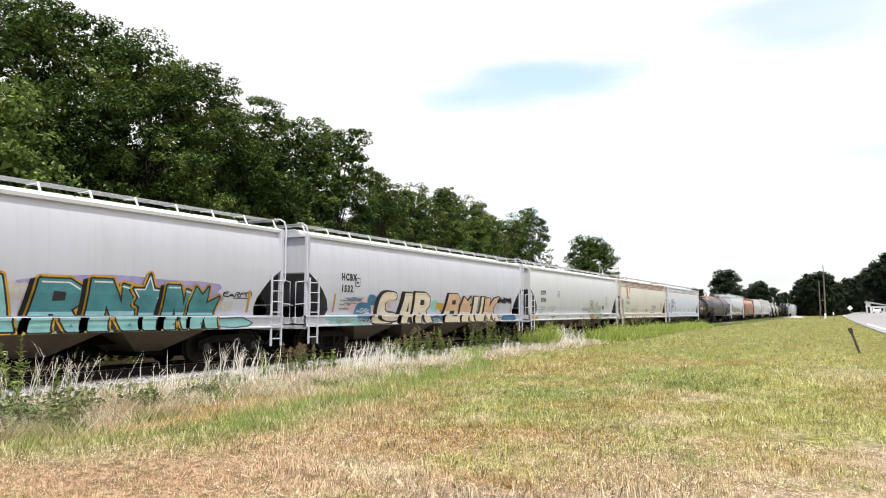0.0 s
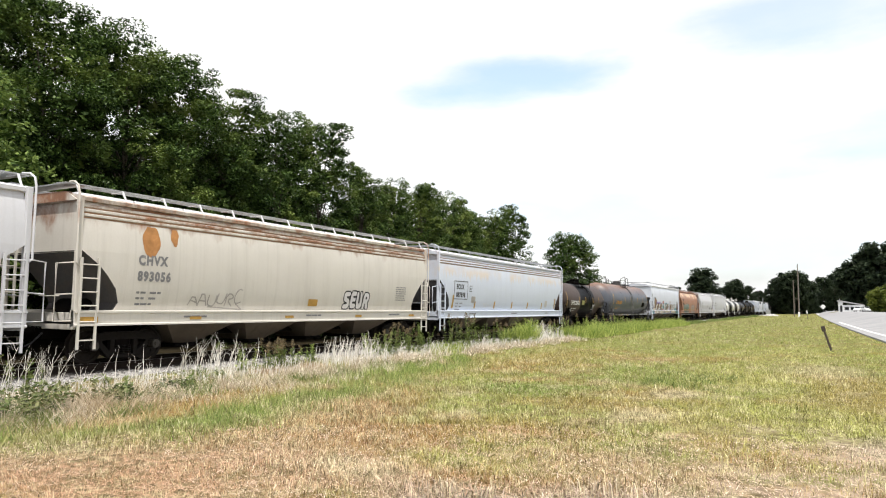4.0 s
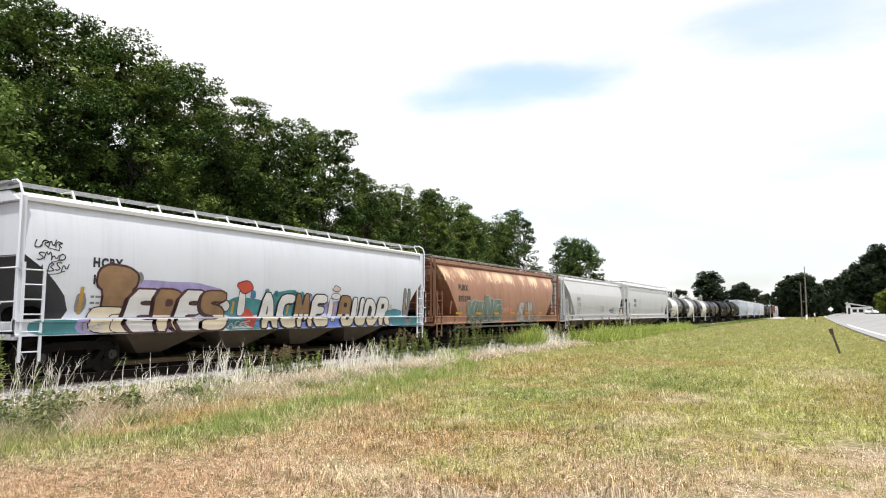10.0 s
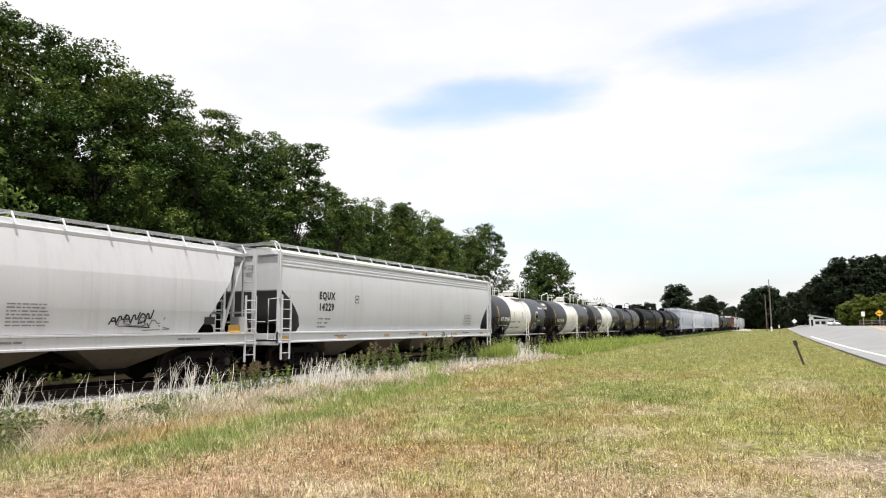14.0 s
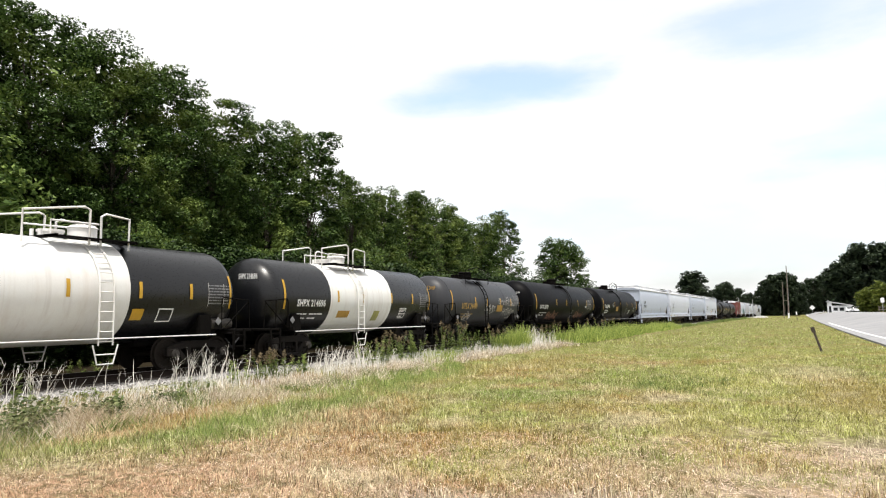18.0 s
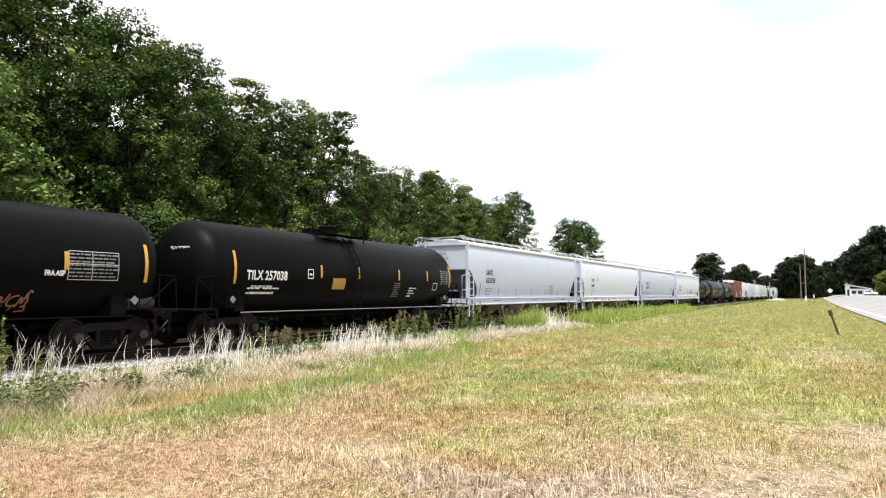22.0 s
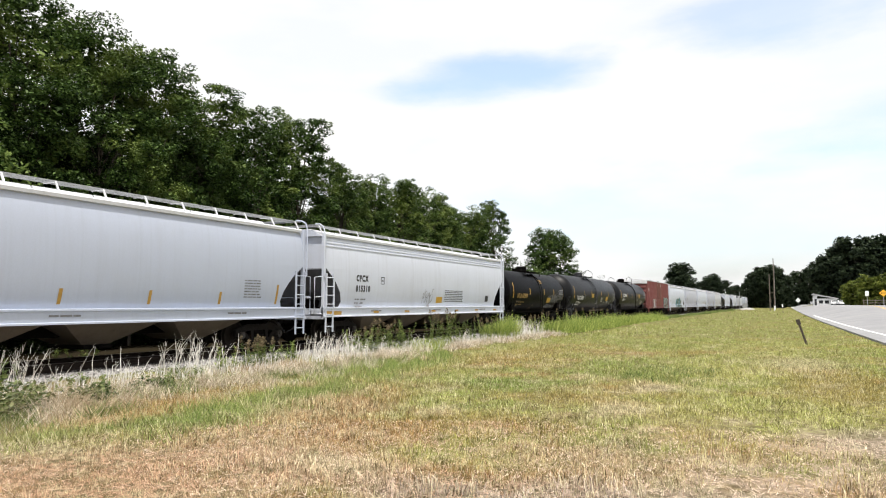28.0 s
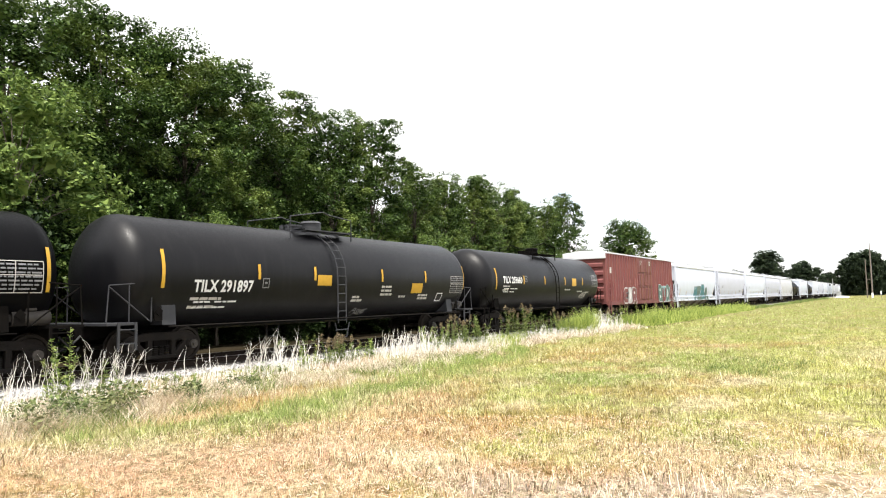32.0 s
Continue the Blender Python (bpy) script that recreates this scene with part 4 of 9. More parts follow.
def build_track():
    bed = [(-3.4, -0.25), (3.55, -0.25), (2.75, -0.02), (2.1, 0.03), (1.45, 0.045), (-1.45, 0.045), (-2.2, 0.0)]
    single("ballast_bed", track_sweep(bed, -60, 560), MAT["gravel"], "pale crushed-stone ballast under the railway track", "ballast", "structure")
    track = root("railway_track", "single railway track, rusty rails on dark timber ties", "railway track")
    for side in (-1, 1):
        c = 0.7525 * side
        p = [(-0.07, 0.05), (0.07, 0.05), (0.07, 0.062), (0.012, 0.085), (0.012, 0.185), (0.036, 0.195), (0.036, 0.22), (-0.036, 0.22), (-0.036, 0.195), (-0.012, 0.185), (-0.012, 0.085), (-0.07, 0.062)]
        part("rail", track_sweep([(c + a, b) for a, b in p], -60, 560), MAT["rail"], track)
        part("rail_head", track_sweep([(c - 0.03, 0.2195), (c + 0.03, 0.2195), (c + 0.026, 0.2235), (c - 0.026, 0.2235)], -60, 560), MAT["railhead"], track, "polished running surface")
    tie = Shape().box(-1.3, 1.3, -0.11, 0.11, -0.08, 0.055, 0.012).mesh("tie", MAT["tie"])
    for k in range(150):
        y = 2 + k * 0.53
        t = part("tie", tie, None, track)
        t.matrix_basis = pose(TRACK_X + 0.03 * math.sin(k * 7.1), y, 0, 0, 0, 1.2 * math.sin(k * 3.3))
    # spilled stone along the shoulder
    rng = np.random.default_rng(5)
    vs = []
    for _ in range(12000):
        x, y = TRACK_X + rng.uniform(1.4, 4.0) , rng.uniform(2, 62)
        r = rng.uniform(0.02, 0.06)
        z = 0.05 - max(0, x - TRACK_X - 2.1) * 0.08
        p = Vector((x, y, z))
        top = [p + Vector((rng.uniform(-1, 1), rng.uniform(-1, 1), rng.uniform(0.2, 0.9))) * r for _ in range(4)]
        low = p + Vector((rng.uniform(-1, 1) * 1.6, rng.uniform(-1, 1) * 1.6, -0.5)) * r
        vs += [top[0], top[1], top[2], top[0], top[2], top[3], low, top[1], top[0], low, top[2], top[1]]
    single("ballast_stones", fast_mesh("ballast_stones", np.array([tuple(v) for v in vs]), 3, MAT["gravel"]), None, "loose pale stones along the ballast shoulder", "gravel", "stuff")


build_ground()
build_road()
build_track()


# ---- railway cars: X towards the road, Y along the train, Z up from the rail ----
def text_shape(body, size, squeeze=1.0, space=1.0, heavy=0.0):
    """Built-in letters as flat corners and faces in (u, w)."""
    cu = bpy.data.curves.new("letters", "FONT")
    cu.body, cu.size, cu.resolution_u = body, size, 3
    cu.space_character, cu.offset = space, heavy
    ob = bpy.data.objects.new("letters", cu)
    me = bpy.data.meshes.new_from_object(ob)
    v = [(p.co.x * squeeze, p.co.y) for p in me.vertices]
    f = [tuple(q.vertices) for q in me.polygons]
    bpy.data.objects.remove(ob)
    bpy.data.curves.remove(cu)
    bpy.data.meshes.remove(me)
    return v, f


def on_side(flat, y, z, surf, lift=0.006, step=0.18):
    """Lays flat (u, w) corners on a car's side, cut into level bands where it curves: surf(y, z) gives X there."""
    v, f = flat
    s = Shape()
    for q in f:
        poly = [(y + v[i][0], z + v[i][1]) for i in q]
        a, b = min(p[1] for p in poly), max(p[1] for p in poly)
        if b - a <= step:
            bands = [poly]
        else:
            n = int((b - a) / step) + 1
            bands = [clip(clip(poly, a + (b - a) * (k + 1) / n, False) if k < n - 1 else poly, a + (b - a) * k / n, True) if k else clip(poly, a + (b - a) / n, False) for k in range(n)]
        for m in bands:
            if len(m) > 2:
                s.add([(surf(c, d) + lift, c, d) for c, d in m], [tuple(range(len(m)))])
    return s


def clip(poly, level, keep_above):
    """The part of a flat polygon above or below a height."""
    out = []
    for (a, b), (c, d) in zip(poly, poly[1:] + poly[:1]):
        ina, inc = (b >= level) == keep_above, (d >= level) == keep_above
        if ina:
            out.append((a, b))
        if ina != inc:
            t = (level - b) / (d - b)
            out.append((a + (c - a) * t, level))
    return out


BANDS = (1.385, 1.55, 1.7, 1.9, 2.05, 2.2, 2.45, 2.8, 3.02, 3.2, 3.55)


def on_hopper(flat, y, z, lift, side):
    """Spray paint on a hopper: the body side and, below its ledge, the sill's web."""
    v, f = flat
    s = Shape()
    for q in f:
        poly = [(y + v[i][0], z + v[i][1]) for i in q]
        for low, top in zip(BANDS, BANDS[1:]):
            up = clip(poly, low, True)
            up = clip(up, top, False) if len(up) > 2 else []
            if len(up) > 2:
                s.add([(side(a, b) + lift, a, b) for a, b in up], [tuple(range(len(up)))])
        for top, low, x in ((1.345, 1.288, 1.602), (1.288, 1.042, 1.562), (1.042, 0.985, 1.602)):
            dn = clip(poly, top, False)
            dn = clip(dn, low, True) if len(dn) > 2 else []
            if len(dn) > 2:
                s.add([(x + lift, a, b) for a, b in dn], [tuple(range(len(dn)))])
    return s


def flat_mesh(shape, name, material):
    me = bpy.data.meshes.new(name)
    me.from_pydata(shape.v, [], shape.f)
    me.materials.append(material)
    return me


def lettering(parent, body, y, z, size, mat, surf, bold=0.006, squeeze=0.85, label="", space=1.0):
    words = body.split(" ")
    whole = max(p[0] for p in text_shape(body, size, squeeze, space)[0])
    for n, word in enumerate(words):
        flat = text_shape(word, size, squeeze, space, (0.034 if bold > 0.01 else 0.056) * size if bold else 0.0)
        at = y if n == 0 else y + whole - max(p[0] for p in flat[0])
        s = on_side(flat, at, z, surf)
        part("lettering", flat_mesh(s, "lettering", MAT[mat]), None, parent, label)


def bars(parent, y, z, widths, height, gap, mat, surf, name="stencil"):
    """Small print that cannot be read: plain bars."""
    v, f = [], []
    for k, row in enumerate(widths):
        u = 0.0
        for w in row:
            if w > 0:
                steps = max(1, int(w / 0.5))
                for j in range(steps):
                    a, b = u + w * j / steps, u + w * (j + 1) / steps
                    n = len(v)
                    z0 = -k * gap
                    v += [(a, z0), (b, z0), (b, z0 + height), (a, z0 + height)]
                    f.append((n, n + 1, n + 2, n + 3))
            u += abs(w) + 0.03
    return part(name, flat_mesh(on_side((v, f), y, z, surf), name, MAT[mat]), None, parent, "", "stuff")


def panel(parent, name, y, z, w, h, mat, surf, label="", lift=0.009, rows=4, slant=0.0):
    """A flat plate or decal bent to the side."""
    v, f = [], []
    for k in range(rows + 1):
        v += [(slant * h * k / rows, h * k / rows), (w + slant * h * k / rows, h * k / rows)]
    for k in range(rows):
        f.append((2 * k, 2 * k + 1, 2 * k + 3, 2 * k + 2))
    return part(name, flat_mesh(on_side((v, f), y, z, surf, lift), name, MAT[mat]), None, parent, label)


GLYPHS = [       # strokes of invented letter-like forms in a unit cell
    [[(0.1, 0), (0.15, 0.95), (0.75, 0.9), (0.85, 0.62), (0.25, 0.5), (0.9, 0.0)]],
    [[(0.9, 0.95), (0.2, 0.85), (0.05, 0.45), (0.2, 0.08), (0.9, 0.0)], [(0.15, 0.48), (0.75, 0.5)]],
    [[(0.05, 0), (0.2, 1.0), (0.7, 0.1), (0.92, 1.0)]],
    [[(0.0, 0.0), (0.45, 1.0), (0.95, 0.0)], [(0.2, 0.38), (0.78, 0.36)]],
    [[(0.12, 1.0), (0.05, 0.2), (0.4, 0.0), (0.85, 0.15), (0.92, 1.0)]],
    [[(0.1, 0), (0.2, 1.0)], [(0.9, 0.95), (0.25, 0.48), (0.95, 0.0)]],
    [[(0.85, 0.9), (0.35, 1.0), (0.1, 0.72), (0.8, 0.38), (0.6, 0.02), (0.05, 0.08)]],
    [[(0.1, 0.0), (0.15, 1.0), (0.8, 0.85), (0.2, 0.52), (0.9, 0.25), (0.7, 0.02), (0.1, 0.0)]],
    [[(0.92, 0.86), (0.55, 1.0), (0.14, 0.62), (0.16, 0.22), (0.5, 0.0), (0.95, 0.12)]],
    [[(0.0, 0.0), (0.2, 0.95), (0.5, 0.35), (0.8, 1.0), (1.0, 0.0)]],
    [[(0.1, 0.0), (0.12, 1.0), (0.6, 0.95), (0.92, 0.55), (0.7, 0.1), (0.1, 0.0)]],
]


def stroke(points, width):
    """A fat stroke with round joints, as flat corners and faces."""
    v, f = [], []
    for (a, b), (c, d) in zip(points, points[1:]):
        m = max(1, int(math.hypot(c - a, d - b) / 0.16))
        nx, ny = d - b, a - c
        ln = math.hypot(nx, ny) or 1
        nx, ny = nx / ln * width, ny / ln * width
        for k in range(m):
            p = (a + (c - a) * k / m, b + (d - b) * k / m)
            q = (a + (c - a) * (k + 1) / m, b + (d - b) * (k + 1) / m)
            n = len(v)
            v += [(p[0] - nx, p[1] - ny), (q[0] - nx, q[1] - ny), (q[0] + nx, q[1] + ny), (p[0] + nx, p[1] + ny)]
            f.append((n, n + 1, n + 2, n + 3))
    for a, b in points[1:-1]:
        n = len(v)
        v += [(a + width * math.cos(t * math.pi / 4), b + width * math.sin(t * math.pi / 4)) for t in range(8)]
        f.append(tuple(range(n, n + 8)))
    return v, f


FORMS = {}
FORMS["E"] = ([(0, 0), (0, 1), (1, 1), (1, 0.74), (0.38, 0.74), (0.38, 0.62), (0.86, 0.62), (0.86, 0.40), (0.38, 0.40), (0.38, 0.27), (1, 0.27), (1, 0)], ())
FORMS["R"] = ([(0, 0), (0, 1), (0.7, 1), (0.98, 0.86), (0.98, 0.56), (0.76, 0.42), (1.04, 0), (0.64, 0), (0.44, 0.34), (0.36, 0.34), (0.36, 0)], [[(0.36, 0.58), (0.36, 0.78), (0.62, 0.76), (0.62, 0.60)]])
FORMS["S"] = ([(0, 0), (0, 0.26), (0.58, 0.26), (0.62, 0.37), (0.2, 0.42), (0, 0.56), (0, 0.85), (0.2, 1), (1, 1), (1, 0.74), (0.42, 0.74), (0.40, 0.65), (0.8, 0.60), (1, 0.45), (1, 0.15), (0.8, 0)], ())
FORMS["A"] = ([(0, 0), (0.28, 1), (0.72, 1), (1, 0), (0.66, 0), (0.60, 0.2), (0.40, 0.2), (0.34, 0)], [[(0.44, 0.38), (0.5, 0.70), (0.56, 0.38)]])
FORMS["C"] = ([(1, 1), (0.3, 1), (0.05, 0.75), (0, 0.3), (0.25, 0), (1, 0), (1, 0.28), (0.52, 0.28), (0.38, 0.42), (0.38, 0.62), (0.52, 0.74), (1, 0.74)], ())
FORMS["M"] = ([(0, 0), (0.1, 1), (0.35, 1), (0.5, 0.55), (0.65, 1), (0.9, 1), (1, 0), (0.7, 0), (0.68, 0.5), (0.5, 0.12), (0.32, 0.5), (0.3, 0)], ())
FORMS["B"] = ([(0, 0), (0, 1), (0.75, 1), (0.95, 0.82), (0.84, 0.55), (1, 0.38), (0.95, 0.1), (0.75, 0)], [[(0.34, 0.62), (0.34, 0.78), (0.6, 0.78), (0.6, 0.62)], [(0.34, 0.2), (0.34, 0.40), (0.62, 0.40), (0.62, 0.2)]])
FORMS["U"] = ([(0, 1), (0, 0.3), (0.2, 0), (0.8, 0), (1, 0.3), (1, 1), (0.64, 1), (0.64, 0.36), (0.5, 0.26), (0.36, 0.36), (0.36, 1)], ())
FORMS["D"] = ([(0, 0), (0, 1), (0.65, 1), (1, 0.7), (1, 0.3), (0.65, 0)], [[(0.34, 0.26), (0.34, 0.74), (0.56, 0.74), (0.66, 0.6), (0.66, 0.4), (0.56, 0.26)]])
FORMS["N"] = ([(0, 0), (0, 1), (0.42, 1), (0.65, 0.52), (0.65, 0.92), (1, 0.84), (1, 0), (0.62, 0), (0.35, 0.5), (0.35, 0)], ())
FORMS["K"] = ([(0, 0), (0, 1), (0.36, 1), (0.36, 0.64), (0.66, 1), (1.06, 1.08), (0.66, 0.52), (1.08, 0), (0.64, 0), (0.36, 0.36), (0.36, 0)], ())
FORMS["P"] = ([(0, 0.1), (0, 1), (0.8, 1), (1, 0.85), (0.95, 0.5), (0.7, 0.42), (0.45, 0.42), (0.45, 0)], [[(0.40, 0.62), (0.40, 0.80), (0.62, 0.80), (0.55, 0.62)]])
FORMS["L"] = ([(0, 0.1), (0.05, 0.95), (0.4, 1), (0.38, 0.42), (0.6, 0.5), (1, 0.4), (1, 0.05), (0.5, -0.05)], ())
FORMS["star"] = ([(0.25, 0), (0.18, 0.52), (0, 0.58), (0.1, 0.72), (-0.1, 0.92), (0.32, 0.92), (0.5, 1.25), (0.68, 0.92), (1.1, 0.90), (0.88, 0.70), (0.8, 0.55), (0.72, 0)], ())
FORMS["spike"] = ([(0, 0), (0.05, 0.6), (0.25, 1), (0.5, 0.8), (0.72, 1.02), (0.66, 0.6), (1.15, 0.78), (0.96, 0.4), (1.05, 0), (0.6, 0), (0.5, 0.3), (0.4, 0)], ())
FORMS["slab"] = ([(0, 0), (0.12, 0.95), (0.3, 1.04), (0.9, 1.0), (1.04, 0.1), (0.8, 0)], ())
FORMS["loaf"] = ([(0.18, 0), (0.2, 0.52), (0.02, 0.62), (0.05, 0.9), (0.3, 1.02), (0.8, 0.98), (1.05, 0.84), (1.0, 0.62), (0.88, 0.55), (0.9, 0.0)], ())
FORMS["arrow"] = ([(0, 0.1), (0.03, 0.9), (0.72, 1.0), (1.05, 0.4), (0.9, 0.1), (0.5, 0)], ())


def rounded(points, times_):
    """Cuts the corners off a closed outline."""
    for _ in range(times_):
        out = []
        for (a, b), (c, d) in zip(points, points[1:] + points[:1]):
            out += [(a * 0.78 + c * 0.22, b * 0.78 + d * 0.22), (a * 0.22 + c * 0.78, b * 0.22 + d * 0.78)]
        points = out
    return points


def filled(points):
    tri = geometry.tessellate_polygon([[Vector((a, b, 0.0)) for a, b in points]])
    return list(points), [tuple(t) for t in tri]


def spray_form(parent, form, y, z, w, h, fill, surf, order=0, rim="letter_black", rim_w=0.045, smooth=1, skew=0.0, drop=None, glow=None, glow_w=0.05, shine=None, tone=None, splay=0.0, label=""):
    """One sprayed letter or figure: shadow, glow, dark rim, fill, a darker foot and a light upper edge."""
    outer, holes = FORMS[form]

    def place(points):
        out = []
        for a, b in points:
            wide = 1.0 + splay * (0.5 - b)
            out.append((w * (0.5 + (a - 0.5) * wide) + skew * h * b, h * b))
        return out

    def lay(flat, up, m, text=""):
        sh = on_hopper(flat, y, z, up, surf) if surf in (hopper_surf, creased_surf, rounded_surf) else on_side(flat, y, z, surf, up)
        if sh.f:
            part("graffiti", flat_mesh(sh, "graffiti", MAT[m]), None, parent, text, "stuff")

    ring = place(rounded(outer, smooth))
    loop = ring + [ring[0], ring[1]]
    up = 0.006 + 0.0044 * order
    if drop:
        moved = [(a + drop[0], b + drop[1]) for a, b in ring]
        lay(filled(moved), up, rim)
        lay(stroke(moved + moved[:2], rim_w), up + 0.0003, rim)
        half_way = [(a + drop[0] * 0.5, b + drop[1] * 0.5) for a, b in ring]
        lay(stroke(half_way + half_way[:2], rim_w), up + 0.0006, rim)
    if glow:
        lay(stroke(loop, rim_w + glow_w), up + 0.0009, glow)
    lay(stroke(loop, rim_w), up + 0.0014, rim)
    lay(filled(ring), up + 0.0020, fill, label)
    if tone:
        foot = clip(ring, h * 0.38, False)
        if len(foot) > 2:
            lay(filled(foot), up + 0.0025, tone)
    if shine:
        mid_a, mid_b = sum(p[0] for p in ring) / len(ring), sum(p[1] for p in ring) / len(ring)
        inner = [(mid_a + (a - mid_a) * 0.90, mid_b + (b - mid_b) * 0.90) for a, b in ring]
        top = [(p, q) for p, q in zip(inner, inner[1:]) if min(p[1], q[1]) > h * 0.62]
        for p, q in top:
            lay(stroke([p, q], 0.018), up + 0.0030, shine)
    for hole in holes:
        lay(filled(place(rounded(list(hole), min(1, smooth)))), up + 0.0035, rim)


def spray_word(parent, word, y, z, w, h, fills, surf, seed=1, order=0, gap=0.03, wild=0.0, widths=None, heights=None, **k):
    """A row of sprayed letters, each its own width, height and lean."""
    rng = random.Random(seed)
    widths = widths or [1.0] * len(word)
    unit = (w + gap * (1 - len(word))) / sum(widths)
    at = y
    for n, ch in enumerate(word):
        tall = h * (heights[n] if heights else 1.0) * rng.uniform(1 - 0.12 * wild, 1 + 0.12 * wild)
        spray_form(parent, ch, at, z + rng.uniform(0, 0.08) * wild, unit * widths[n], tall, fills[n % len(fills)], surf, order + n, skew=rng.uniform(-0.12, 0.18) * wild, splay=rng.uniform(-0.1, 0.25) * wild, **k)
        at += unit * widths[n] + gap


def blot(parent, y, z, w, h, mat, surf, seed=1, rim=None, rim_w=0.06, lift=0.005, power=2.0, name="graffiti", label=""):
    """A rounded patch of paint, with a rim if one is named; power above 2 squares it."""
    rng = random.Random(seed)
    waves = [(rng.randint(2, 7), rng.uniform(0.02, 0.07), rng.uniform(0, 6.28)) for _ in range(3)]
    jobs = [(0.0, mat, lift)]
    if rim:
        jobs.insert(0, (rim_w, rim, lift - 0.0015))
    for grow, m, up in jobs:
        rows = []
        for ring in range(1, 4):
            row = []
            for k in range(28):
                a = 2 * math.pi * k / 28
                c, q = math.cos(a), math.sin(a)
                r = (abs(c) ** power + abs(q) ** power) ** (-1 / power) * (1 + sum(g * math.sin(n * a + f) for n, g, f in waves))
                row.append((w / 2 + (w / 2 + grow) * r * c * ring / 3, h / 2 + (h / 2 + grow) * r * q * ring / 3))
            rows.append(row)
        v = [(w / 2, h / 2)] + [p for row in rows for p in row]
        f = [(0, 1 + k, 1 + (k + 1) % 28) for k in range(28)]
        for ring in range(2):
            f += [(1 + ring * 28 + k, 29 + ring * 28 + k, 29 + ring * 28 + (k + 1) % 28, 1 + ring * 28 + (k + 1) % 28) for k in range(28)]
        sh = on_hopper((v, f), y, z, up, surf) if surf in (hopper_surf, creased_surf, rounded_surf) else on_side((v, f), y, z, surf, up)
        if sh.f:
            part(name, flat_mesh(sh, name, MAT[m]), None, parent, label, "stuff")


def scrawl(parent, y, z, w, h, mat, surf, seed=1, width=0.02, loops=6):
    """A quick handwritten tag: thin joined strokes of letter-like height, none of them legible."""
    rng = random.Random(seed)
    v, f = [], []
    cell = w / loops
    for k in range(loops):
        tall = h * rng.uniform(0.55, 1.0)
        lean, base = rng.uniform(0.05, 0.3) * tall, rng.uniform(-0.08, 0.08) * h
        for line in GLYPHS[rng.randrange(len(GLYPHS))]:
            pts = [(cell * (k + 1.12 * a) + lean * b + rng.uniform(-0.05, 0.05) * cell, base + tall * b + rng.uniform(-0.05, 0.05) * h) for a, b in line]
            pv, pf = stroke(rounded_line(pts), width)
            n = len(v)
            v += pv
            f += [tuple(i + n for i in q) for q in pf]
    tail = [(w * 0.9, h * 0.1), (w * rng.uniform(0.5, 1.2), -h * 0.2), (w * rng.uniform(0.2, 0.6), -h * rng.uniform(0.0, 0.3))]
    pv, pf = stroke(tail, width * 0.8)
    n = len(v)
    v += pv
    f += [tuple(i + n for i in q) for q in pf]
    part("graffiti", flat_mesh(on_side((v, f), y, z, surf), "graffiti", MAT[mat]), None, parent, "thin scrawled tag")


def rounded_line(points):
    out = [points[0]]
    for (a, b), (c, d) in zip(points, points[1:]):
        out += [(a * 0.7 + c * 0.3, b * 0.7 + d * 0.3), (a * 0.3 + c * 0.7, b * 0.3 + d * 0.7)]
    return out + [points[-1]]


def ladder_shape(x, y0, y1, z0, z1, n, r=0.022, foot=0.0):
    """A ladder standing in the plane x: two rails and n rungs."""
    s = Shape()
    for y in (y0, y1):
        s.box(x - r, x + r, y - r * 1.3, y + r * 1.3, z0, z1)
    for k in range(n):
        z = z0 + (z1 - z0) * (k + 0.5) / n
        s.tube([(x + 0.01, y0, z), (x + 0.01, y1, z)], 0.016, 5)
    return s


WHEEL_R = 0.457
CACHE = {}


def shared(key, make):
    if key not in CACHE:
        CACHE[key] = make()
    return CACHE[key]


WHEELSETS = {"front": [], "rear": []}


def wheelset_shape():
    s = Shape()
    s.cyl_x(-1.05, 1.05, 0, 0, 0.075, 10)
    for side in (-1, 1):
        c = side * 0.7525
        s.rings([[(c + side * dx, r * math.cos(2 * math.pi * i / 28), r * math.sin(2 * math.pi * i / 28)) for i in range(28)] for dx, r in
                 ((-0.085, 0.10), (-0.085, WHEEL_R + 0.027), (-0.055, WHEEL_R + 0.025), (-0.045, WHEEL_R), (0.06, WHEEL_R - 0.004), (0.06, WHEEL_R - 0.07), (0.02, WHEEL_R - 0.09), (0.01, 0.16), (0.07, 0.13), (0.07, 0.08))], True)
        for k in range(6):
            a = k * math.pi / 3
            s.cyl_x(c + side * 0.012, c + side * 0.03, 0.27 * math.cos(a), 0.27 * math.sin(a), 0.045, 8)
        s.cyl_x(c + side * 0.27, c + side * 0.34, 0, 0, 0.10, 10)
    return s


